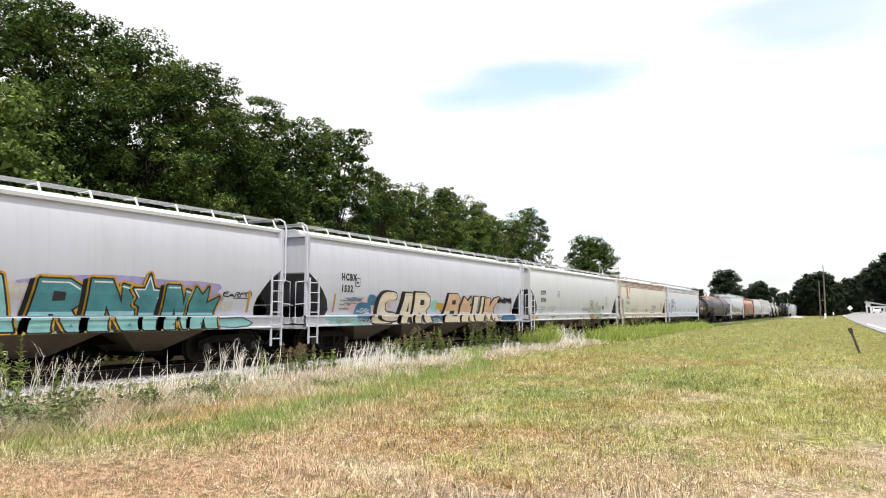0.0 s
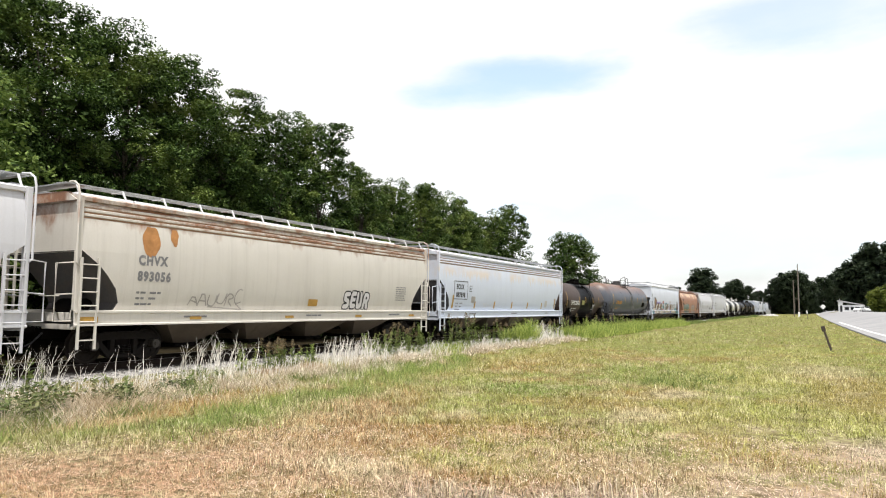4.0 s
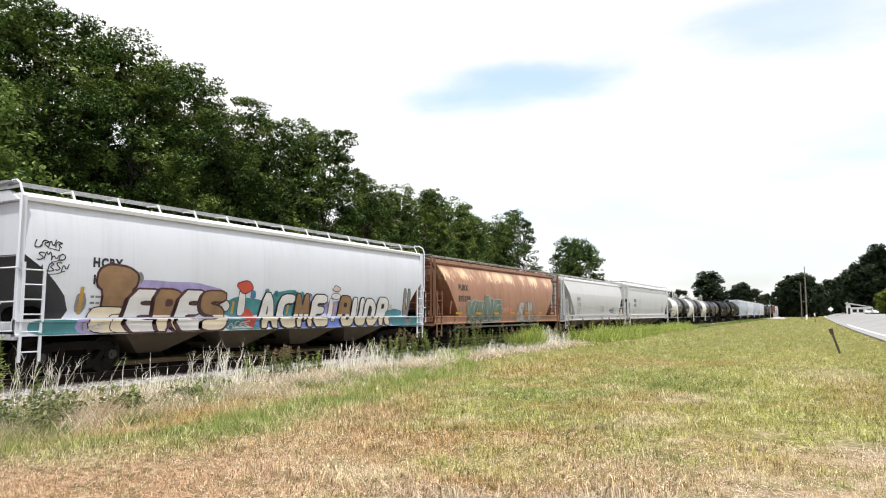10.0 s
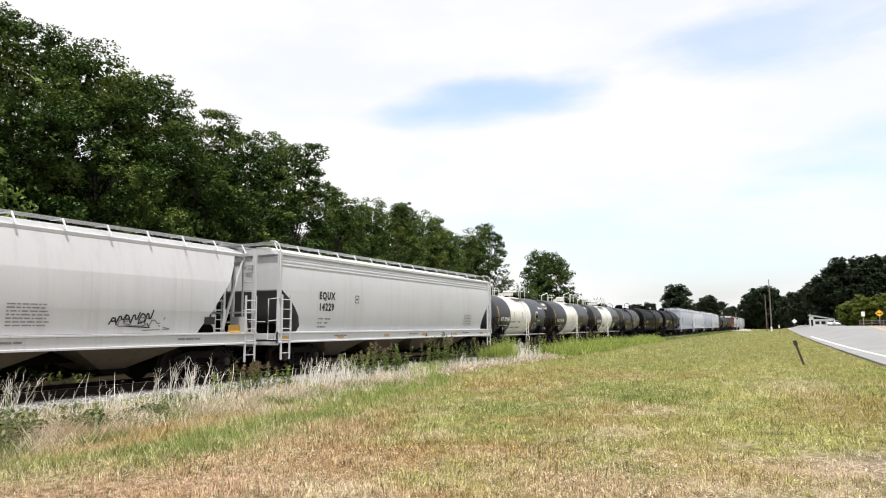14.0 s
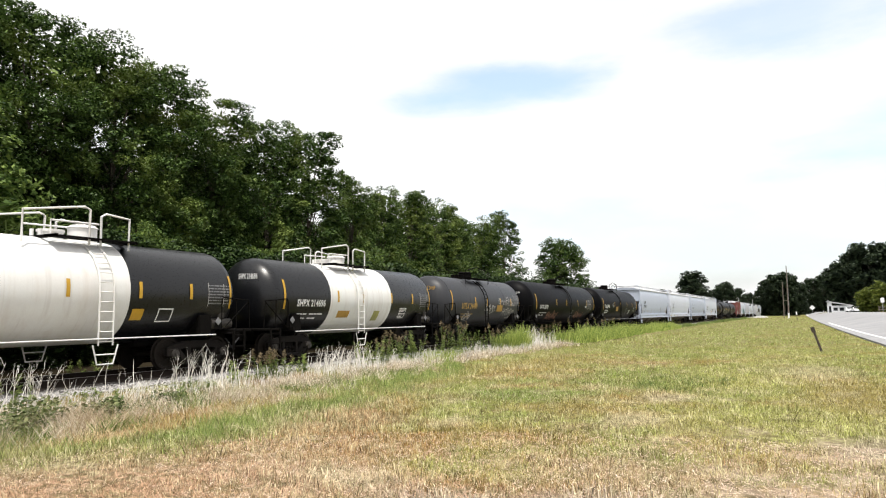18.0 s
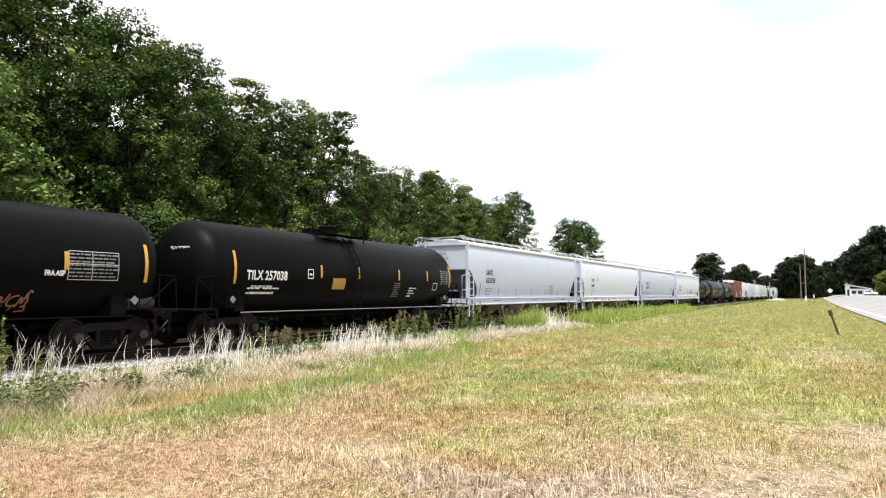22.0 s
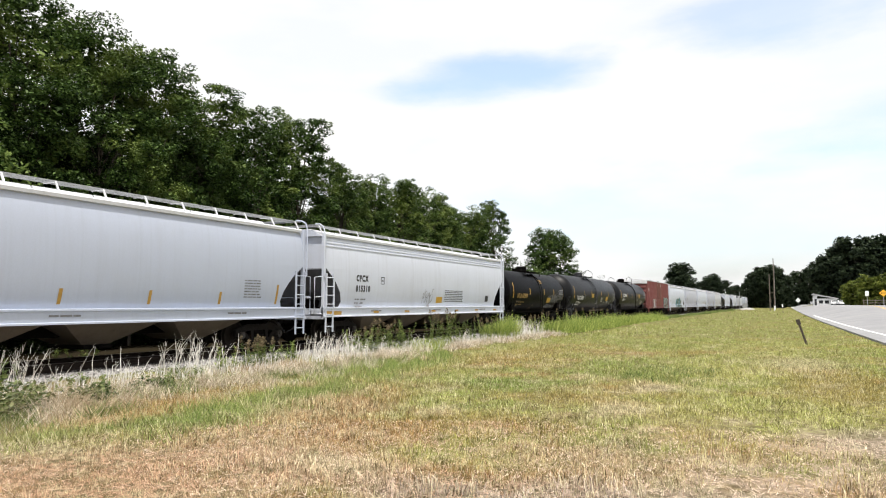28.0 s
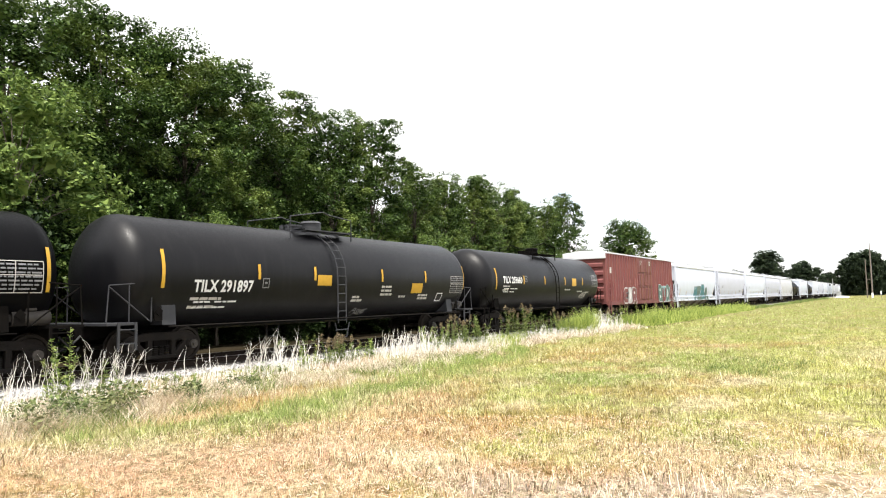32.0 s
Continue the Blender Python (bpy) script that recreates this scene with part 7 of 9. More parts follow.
    couple(T("slate grey tank car with rust spreading from its top", 17.00, "slate", r=1.50, top=3.84, dome="cage", ladder_y=-0.1, trim="slope", rail_m="galv", marks=[
        mark(one_line, "UTLX 210120", 2.2, 1.95, 0.40, "letter_orange"), mark(square, 5.3, 2.45, 0.36, mat="letter_grey"),
        mark(stencil, 1.9, 2.1, "letter_white", 0.9), mark(sticker, 4.6, 1.7, 1.2, 0.45, "under")]), 104.2, 121.2)
    couple(H("white covered hopper car with cartoonish sprayed letters", 18.55, "white", sill="white", marks=[
        mark(two_lines, "HCBX", "1531", 1.75, 2.62, 0.36), mark(end_print, "HCBX|1531", 0.3, 2.9, 0.18),
        *[mark(tag_line, -8.42 + 0.08 * k, 2.98 - 0.27 * k, 0.66, 0.24, "letter_black", seed=40 + k, width=0.013, loops=4) for k in range(3)],
        mark(patch, -8.45, 1.0, 1.5, 0.34, "teal", 41, power=6), mark(patch, -7.35, 1.0, 1.0, 0.36, "lilac_spray", 40, power=6, lift=0.0055), mark(tag_line, -7.25, 1.06, 0.6, 0.24, "white_spray", seed=95, width=0.018, loops=3),
        mark(patch, -2.8, 1.0, 1.6, 0.34, "teal", 42, power=8, lift=0.004), mark(patch, 5.8, 1.0, 2.6, 0.36, "teal", 43, power=8, lift=0.004), mark(patch, -1.4, 1.0, 7.4, 0.34, "bright_blue", 44, power=10, lift=0.0045), mark(patch, -6.3, 1.0, 3.4, 0.30, "lilac_spray", 45, power=6, lift=0.0035),
        mark(patch, -5.9, 1.8, 3.0, 0.55, "lilac_spray", 46, lift=0.003, power=3), mark(patch, -2.9, 1.36, 1.9, 0.62, "teal", 47, lift=0.0035), mark(patch, -0.9, 1.36, 1.6, 0.85, "teal", 49, lift=0.0035, power=3), mark(patch, 0.4, 1.36, 1.9, 0.75, "lilac_spray", 50, lift=0.004), mark(patch, 2.0, 1.36, 1.4, 0.55, "lilac_spray", 48, lift=0.0035), mark(patch, 5.8, 1.36, 1.3, 0.3, "teal", 51, lift=0.0035, power=3),
        *[mark(patch, -1.1 + 0.42 * k, 2.05 - 0.05 * (k % 3), 0.22, 0.22, "teal", 80 + k, lift=0.0035) for k in range(6)],
        mark(patch, -7.35, 1.45, 0.28, 0.55, "letter_grey", 52), mark(patch, -5.8, 2.25, 0.26, 0.3, "letter_grey", 53),
        mark(form, "loaf", -6.85, 1.40, 1.1, 1.26, "brown_spray", order=0, smooth=1, rim="maroon_spray", rim_w=0.06, label="brown sprayed block shape"),
        mark(form, "slab", -7.1, 1.02, 1.35, 0.60, "cream_spray", order=1, smooth=2, rim_w=0.03, label="cream sprayed cloud shape"), mark(form, "slab", -6.5, 1.02, 0.8, 0.42, "cream_spray", order=2, smooth=2, rim_w=0.025),
        mark(form, "E", -6.05, 1.02, 1.0, 1.08, "white_spray", order=3, smooth=1, skew=0.12, splay=0.25, rim="maroon_spray", rim_w=0.05, drop=(-0.08, -0.03), label="white and tan sprayed letters with maroon rims"),
        mark(form, "R", -5.15, 1.02, 0.92, 1.10, "brown_spray", order=4, smooth=1, skew=0.0, rim="maroon_spray", rim_w=0.05, drop=(-0.08, -0.03), tone="cream_spray"),
        mark(form, "E", -4.5, 1.02, 0.95, 1.10, "white_spray", order=5, smooth=1, skew=0.12, splay=0.25, rim="maroon_spray", rim_w=0.05, drop=(-0.08, -0.03)),
        mark(form, "S", -3.62, 1.02, 0.90, 1.10, "brown_spray", order=6, smooth=1, rim="maroon_spray", rim_w=0.05, drop=(-0.08, -0.03), tone="cream_spray"),
        mark(tag_line, -2.65, 1.08, 0.85, 0.2, "white_spray", seed=96, width=0.02, loops=4),
        mark(form, "slab", -2.2, 1.42, 0.30, 0.78, "white_spray", order=0, smooth=2, rim_w=0.025), mark(patch, -2.25, 2.12, 0.62, 0.34, "red_spray", 57, rim="letter_black", rim_w=0.03, lift=0.011), mark(patch, -1.72, 1.92, 0.24, 0.28, "blue_spray", 58, lift=0.014), mark(patch, -2.0, 1.02, 0.5, 0.6, "red_spray", 56, lift=0.008), mark(patch, -2.9, 1.52, 0.36, 0.36, "white_spray", 55, rim="letter_black", rim_w=0.025, lift=0.009),
        mark(letters, "ACME", -1.3, 1.02, 3.3, 1.12, ["white_spray", "white_spray", "brown_spray", "white_spray"], seed=45, order=1, wild=0.3, smooth=1, rim_w=0.04, drop=(-0.05, -0.03), tone="cream_spray", label="white and brown sprayed letters with black rims"),
        mark(form, "slab", 2.15, 1.20, 0.26, 0.78, "white_spray", order=2, smooth=2, rim_w=0.025), mark(patch, 2.3, 2.0, 0.5, 0.2, "white_spray", 59, rim="letter_black", rim_w=0.025, lift=0.009), mark(patch, 2.35, 2.28, 0.42, 0.18, "pink_spray", 60, rim="letter_black", rim_w=0.025, lift=0.011),
        mark(letters, "BUDR", 2.75, 1.02, 3.2, 1.06, ["brown_spray", "white_spray", "white_spray", "white_spray"], seed=46, order=3, wild=0.3, smooth=1, rim_w=0.04, drop=(-0.05, -0.03), tone="cream_spray"), mark(sticker, 6.0, 1.62, 0.3, 0.22, "placard"),
        mark(form, "U", 7.15, 1.30, 0.5, 1.20, "letter_grey", order=0, smooth=1, rim_w=0.04, label="dark grey sprayed figure shape"), mark(patch, 7.2, 1.02, 0.5, 0.5, "letter_grey", 61, rim="letter_black", rim_w=0.03)]), 121.2, 139.75)
    couple(H("rusty orange covered hopper car with faded sprayed letters", 18.10, "rusty", style="open", rounded=True, bays=3, bay="under", sill="rusty", frame_mat="rustframe", reflector="rusty", marks=[
        mark(two_lines, "FURX", "893500", 2.3, 2.72, 0.50, gap=0.62),
        mark(form, "slab", -5.35, 1.02, 4.0, 1.10, "faded_teal", order=0, smooth=0, rim="silver_spray", rim_w=0.05, label="faded teal spray behind pale outlines"),
        mark(letters, "KMNB", -5.2, 1.05, 3.9, 1.15, ["faded_teal"], seed=51, order=1, wild=1.6, smooth=0, gap=-0.14, rim="silver_spray", rim_w=0.055, label="faded teal letters outlined in silver"),
        mark(form, "arrow", -1.7, 1.4, 0.75, 0.6, "faded_teal", order=5, smooth=0, rim="silver_spray", rim_w=0.028), mark(patch, -1.0, 1.45, 1.5, 0.4, "pink_dust", 91, lift=0.003),
        mark(form, "slab", 1.0, 1.02, 3.5, 1.04, "silver_spray", order=0, smooth=0, rim="letter_grey", rim_w=0.03, label="silver sprayed block letters"),
        mark(letters, "SUMN", 1.35, 1.06, 2.9, 1.0, ["silver_spray", "rusty"], seed=52, order=1, wild=1.0, smooth=0, gap=-0.04, rim="letter_grey", rim_w=0.05),
        *[mark(sticker, -6.5 + k * 2.2, 1.44, 0.62, 0.12, "yellow", 0.06) for k in range(7)]]), 139.75, 157.85)
    couple(H("dusty warm grey covered hopper car with open slope-sheet ends", 17.95, "warmgrey", style="open", bays=3, sill="warmgrey", reflector="warmgrey", marks=[
        mark(two_lines, "GPFX", "11123", 2.85, 2.5, 0.42, "letter_grey"), mark(tag_line, 3.0, 1.62, 1.3, 0.45, "letter_black", seed=18, width=0.022, loops=6), mark(tag_line, 3.2, 1.55, 1.5, 0.35, "letter_grey", seed=21, width=0.02, loops=3), mark(stencil, 8.0, 2.1, "letter_grey", 1.0), mark(sticker, 6.2, 1.62, 0.42, 0.24, "letter_black"), mark(sticker, -7.7, 1.35, 0.5, 0.26, "ochre"), mark(sticker, 7.2, 1.35, 0.5, 0.26, "ochre"),
        mark(sticker, -7.1, 1.06, 0.4, 0.24, "letter_grey")]), 157.85, 175.8)
    couple(H("light grey covered hopper car with ribbed roof edge", 19.80, "palegrey", ribs=True, reflector=None, marks=[mark(sill_bars, 0.45, 5), 
        mark(two_lines, "EQUX", "14229", 2.25, 2.55, 0.44), mark(square, 4.6, 2.45, 0.28), mark(stencil, 3.6, 2.1, "letter_grey", 1.0), mark(end_print, "EQUX|14229")]), 175.8, 195.6)

    def striped(body, n, start, end, b0, b1, lad, ty, marks=(), coat="satin_black", plate=None, refl=None):
        couple(T("black tank car with a white middle band " + n, end - start, coat, r=1.36, top=3.52, band=((b0, b1), "tank_white"), dome="cage", ladder_y=lad, trim="under", rail_m="letter_white", refl=refl, marks=[
            mark(one_line, body, ty, 1.84, 0.33), mark(stencil, 1.5, 2.40, w=1.3), *([mark(sticker, b1 + plate[0], 1.42, plate[1], 0.30, "yellow")] if plate else []), mark(frame_box, end - start - 4.2, 1.36, 0.5, 0.34, "letter_white"),
            mark(head_print, body), *marks]), start, end)

    striped("GATX 209885", "and white safety cage", 195.6, 207.2, -2.45, 1.45, 0.4, 1.0, [mark(bars_low, -1.6), *[mark(bars_small, -3.0 + 0.9 * k, 1.75 - 0.35 * j, 3, "letter_grey") for k in range(3) for j in range(2)], mark(word, "SH10450", 2.55, 2.42, 0.15), mark(sticker, 2.3, 2.1, 0.55, 0.16, "under"), mark(word, "FRA ASP", 2.9, 1.86, 0.15), mark(patch, 2.75, 1.32, 0.2, 0.2, "placard", 97), mark(word, "DOT-SP 21104", 3.35, 2.72, 0.17)], "faded_black", (-0.62, 0.74), (-4.5, -1.75, -0.21, 2.35, 4.75))
    striped("WACX 151148", "and white ladder", 207.2, 219.5, -1.8, 1.5, 0.75, 1.25, plate=(0.12, 0.36))
    striped("SHPX 214696", "and yellow warning labels", 219.5, 232.2, -2.4, 1.85, -0.55, 1.55, [mark(sticker, -1.85, 1.42, 0.75, 0.26, "ochre"), mark(sticker, 0.6, 1.28, 0.44, 0.40, "olive_spray"), mark(bars_low, 2.6)])
    couple(T("dusty black tank car with white scrawled tags", 11.60, "worn_black", r=1.36, top=3.50, ladder_y=-0.5, trim="under", rail_m="under", marks=[
        mark(one_line, "UTLX 24469", 1.9, 1.8, 0.42, "letter_amber"), mark(tag_line, -0.5, 1.65, 1.4, 0.5, "placard", seed=61, width=0.016), mark(tag_line, 2.1, 1.4, 1.7, 0.6, "placard", seed=62, width=0.018), mark(head_print, "UTLX 24469", "letter_amber"),
        mark(tag_line, 1.4, 2.1, 2.2, 0.4, "placard", seed=63, width=0.014), mark(tag_line, -3.0, 1.25, 0.9, 0.4, "placard", seed=66, width=0.02), mark(stencil, 1.5, 2.55, w=1.25), mark(sticker, 1.2, 1.65, 0.8, 0.36, "ochre")]), 232.2, 243.8)
    couple(T("matt black tank car with orange sprayed outlines", 17.10, "black", r=1.49, top=3.73, ladder_y=0.4, trim="under", rail_m="under", marks=[
        mark(one_line, "GATX 35179", 1.9, 1.85, 0.36), mark(head_print, "GATX 35179"), mark(handprint, -4.3, 1.22, 2.3, 0.6, "orange_spray", 81), mark(handprint, 2.1, 1.24, 2.2, 0.58, "orange_spray", 82), mark(stencil, 3.0, 2.45, w=1.3), mark(word, "FRA ASP", 4.5, 1.95, 0.16), mark(stencil, 6.8, 1.7, "letter_grey", 0.5)]), 243.8, 260.9)
    couple(T("matt black tank car with white lettering", 16.60, "black", r=1.54, top=3.80, ladder_y=-0.55, trim="under", rail_m="letter_grey", marks=[
        mark(one_line, "TILX 257038", 1.65, 1.98, 0.40), mark(head_print, "TILX 257038"), *[mark(bars_small, -5.9, 1.72 - 0.2 * k, 5) for k in range(2)], mark(square, 4.5, 2.05, 0.3, "letter_white"), mark(sticker, -1.9, 1.7, 0.75, 0.4, "ochre"), mark(stencil, 1.7, 2.55, w=1.25), mark(stencil, 5.6, 1.95, "letter_white", 0.5), mark(frame_box, 13.2, 1.7, 0.4, 0.3, "letter_white"), mark(bars_low, 3.4)]), 260.9, 277.5)
    couple(H("clean light grey covered hopper car with black lettering", 18.60, "bluegrey", marks=[
        mark(two_lines, "IARX", "625558", 2.2, 2.55, 0.44), mark(end_print, "IARX|625558"), mark(stencil, 5.6, 2.1, "letter_grey", 0.8)]), 277.5, 296.1)
    couple(H("white-grey covered hopper car with black lettering", 19.40, "white", reflector=None, marks=[
        mark(sill_bars), mark(two_lines, "CEFX", "54009", 2.7, 2.52, 0.37), mark(square, 4.2, 2.5, 0.3), mark(end_print, "CEFX|54009")]), 296.1, 315.5)
    couple(H("clean pale grey covered hopper car with orange reflectors", 19.40, "bluegrey", marks=[
        mark(two_lines, "TILX", "624205", 2.5, 2.55, 0.42, gap=0.46), mark(square, 3.7, 2.4, 0.34), mark(stencil, 3.0, 2.2, "letter_grey", 0.8)]), 315.5, 334.9)
    couple(H("off-white covered hopper car with ribbed roof edge", 19.00, "white", ribs=True, reflector=None, marks=[mark(sill_bars), mark(end_print, "CPCX|815310"), mark(square, 4.0, 2.3, 0.28),
        mark(two_lines, "CPCX", "815310", 2.15, 2.39, 0.40), mark(sticker, 0.25, 1.52, 0.65, 0.3, "yellow"), mark(tag_line, -1.2, 1.5, 1.0, 0.7, "letter_grey", seed=70, width=0.012), mark(stencil, 7.8, 2.12, "letter_black", 2.2), mark(sticker, 6.3, 1.6, 0.42, 0.34, "letter_black")]), 334.9, 353.9)
    couple(T("black tank car with amber lettering and grey scrawls", 13.70, "black", r=1.46, top=3.72, ladder_y=0.1, trim="under", rail_m="under", plates="under", refl=(-5.05, -1.95, 1.05, 3.25, 5.75), marks=[
        mark(one_line, "UTLX 682809", 2.03, 1.88, 0.40, "letter_amber"), mark(sticker, 1.85, 1.58, 0.76, 0.34, "yellow"), mark(handprint, 2.05, 1.88, 2.2, 0.42, "letter_grey", 71), mark(handprint, 2.6, 1.62, 1.9, 0.42, "letter_grey", 72), mark(handprint, 1.9, 1.24, 2.4, 0.34, "letter_grey", 73),
        mark(stencil, 1.8, 2.42, w=1.06), mark(bars_head, 0.42, 3.10), *[mark(bars_small, y, z, n, "bay") for y, z, n in ((-4.3, 1.62, 3), (-4.2, 1.32, 2), (-0.9, 1.36, 2), (-1.2, 1.16, 2))], mark(sticker, 4.2, 1.30, 0.7, 0.26, "under")]), 353.6, 367.3)
    couple(T("dusty black tank car with yellow reflectors", 17.55, "dusty_black", r=1.56, top=3.92, ladder_y=-0.42, trim="worn_black", rail_m="cast", plates="under", refl=(-7.05, -3.9, -1.58, 1.89, 4.66, 7.6), marks=[
        mark(one_line, "TILX 291897", 2.17, 1.85, 0.44), mark(square, 4.52, 1.95, 0.26, "letter_grey"), mark(head_print, "TILX 291897"), mark(sticker, -1.46, 2.04, 0.66, 0.34, "yellow"), mark(sticker, 3.76, 1.78, 0.72, 0.38, "yellow"), mark(stencil, 1.75, 2.38, w=1.05),
        *[mark(bars_small, y, z, n) for y, z, n in ((-6.15, 1.62, 4), (-6.15, 1.40, 4), (1.9, 1.98, 3), (1.9, 1.84, 3), (1.9, 1.70, 3), (3.05, 1.62, 3), (4.3, 1.66, 3), (4.35, 1.54, 3), (0.4, 1.62, 2), (0.4, 1.50, 2))], mark(handprint, 0.75, 1.08, 0.8, 0.3, "letter_grey", 74), mark(frame_box, 13.9, 1.45, 0.42, 0.3, "letter_white")]), 367.2, 384.8)
    couple(T("dusty black tank car with white lettering and labels", 16.30, "dusty_black", r=1.56, top=3.92, ladder_y=0.37, trim="under", rail_m="cast", plates="under", refl=(-6.5, -3.6, -1.08, 1.66, 4.32, 7.0), marks=[
        mark(one_line, "TILX 203660", 1.85, 2.25, 0.44), mark(square, 4.15, 2.32, 0.28, "letter_grey"), mark(sticker, 2.7, 2.15, 0.62, 0.44, "yellow"), mark(stencil, 1.75, 2.75, w=1.05), *[mark(bars_small, y, z, n) for y, z, n in ((-5.8, 2.05, 3), (-5.8, 1.88, 3), (1.7, 1.9, 3), (3.6, 1.8, 3), (5.0, 1.75, 3))], mark(handprint, 4.2, 1.5, 0.9, 0.4, "placard", 75)]), 384.9, 401.2)
    couple(box_car("oxide red corrugated boxcar with a galvanised roof", 17.50, "boxred"), 401.2, 418.7)
    s = 418.7
    tail = ["white", "grey", "white", "grey", "palegrey", "tank", "white", "tank", "white", "grey", "white", "bluegrey", "white", "grey", "white"]
    for k, m in enumerate(tail):
        ln = 17.8 if m != "tank" else 13.0
        if m == "tank":
            made = T("black tank car far down the train", ln, "black", r=1.46, top=3.75, trim="under", rail_m="under")
        else:
            made = H({"white": "white covered hopper car far down the train", "grey": "light grey covered hopper car far down the train", "bluegrey": "blue-grey covered hopper car far down the train", "palegrey": "pale grey covered hopper car far down the train"}[m], ln, m, reflector="ochre", marks=[
                mark(letters, "MEBA", -1.7, 1.02, 5.8, 1.25, ["teal", "faded_teal"], seed=80, wild=1.0, smooth=0, gap=-0.05, rim="dark_teal", rim_w=0.06, label="teal sprayed letters along the sill")] if k == 0 else [mark(bars_hop, -6.2, 2.4), mark(bars_hop, 4.5, 1.9)])
        couple(made, s, s + ln)
        s += ln


build_train()


RUN = [0, 22.8, 45.54, 68.28, 90.83, 113.25, 135.73, 158.1, 180.52, 202.89, 225.2, 247.71, 270.31, 292.78, 314.92, 336.64, 358.4]


def train_run(t):
    """How far the train has come by time t."""
    return float(np.interp(t, [2.0 * k for k in range(17)], RUN))


def motions():
    """The train rolls towards the camera and past it; the wheels turn with it."""
    for car, mid in TRAIN:
        rows = []
        for k in range(33):
            x, y, a = on_track(mid - train_run(k))
            rows.append((float(k), pose(x, y, RAIL_Z, 0, 0, math.degrees(a))))
        walk(car, rows)
    for car, rows in ROAD_CARS:
        walk(car, [(t, on_road(x, y, a)) for t, x, y, a in rows])
    for key, dy in (("front", -0.90), ("rear", 0.90)):
        rows, n = [], 640
        for k in range(n + 1):
            t = round(32.0 * k / n * FPS) / FPS
            rows.append((t, pose(0, dy, WHEEL_R, math.degrees(train_run(t) / WHEEL_R))))
        first = WHEELSETS[key][0]
        walk(first, rows)
        for w in WHEELSETS[key][1:]:
            w.rotation_mode = "QUATERNION"
            w.animation_data_create()
            w.animation_data.action = first.animation_data.action
            w.animation_data.action_slot = first.animation_data.action_slot


# ---- trees ----
def leaf_cloud(centres, radii, n_leaf, size, rng, flat=0.7):
    """Small folded leaves round clump centres: each leaf one quad."""
    k = len(centres)
    which = rng.integers(0, k, n_leaf)
    d = rng.normal(size=(n_leaf, 3))
    d /= np.linalg.norm(d, axis=1)[:, None]
    rad = radii[which] * rng.uniform(0.35, 1.0, n_leaf) ** 0.5
    c = centres[which] + d * rad[:, None] * np.array([1, 1, flat])
    a = rng.normal(size=(n_leaf, 3))
    a[:, 2] *= 0.5
    a /= np.linalg.norm(a, axis=1)[:, None]
    up = d * 0.45 + np.array([0, 0, 1.1]) + rng.normal(size=(n_leaf, 3)) * 0.4
    b = np.cross(a, up)
    b /= np.linalg.norm(b, axis=1)[:, None] + 1e-9
    s = size * rng.uniform(0.55, 1.25, n_leaf)[:, None]
    q = np.stack([c - a * s, c + b * s * 0.55, c + a * s, c - b * s * 0.55], axis=1)
    return q.reshape(-1, 3)


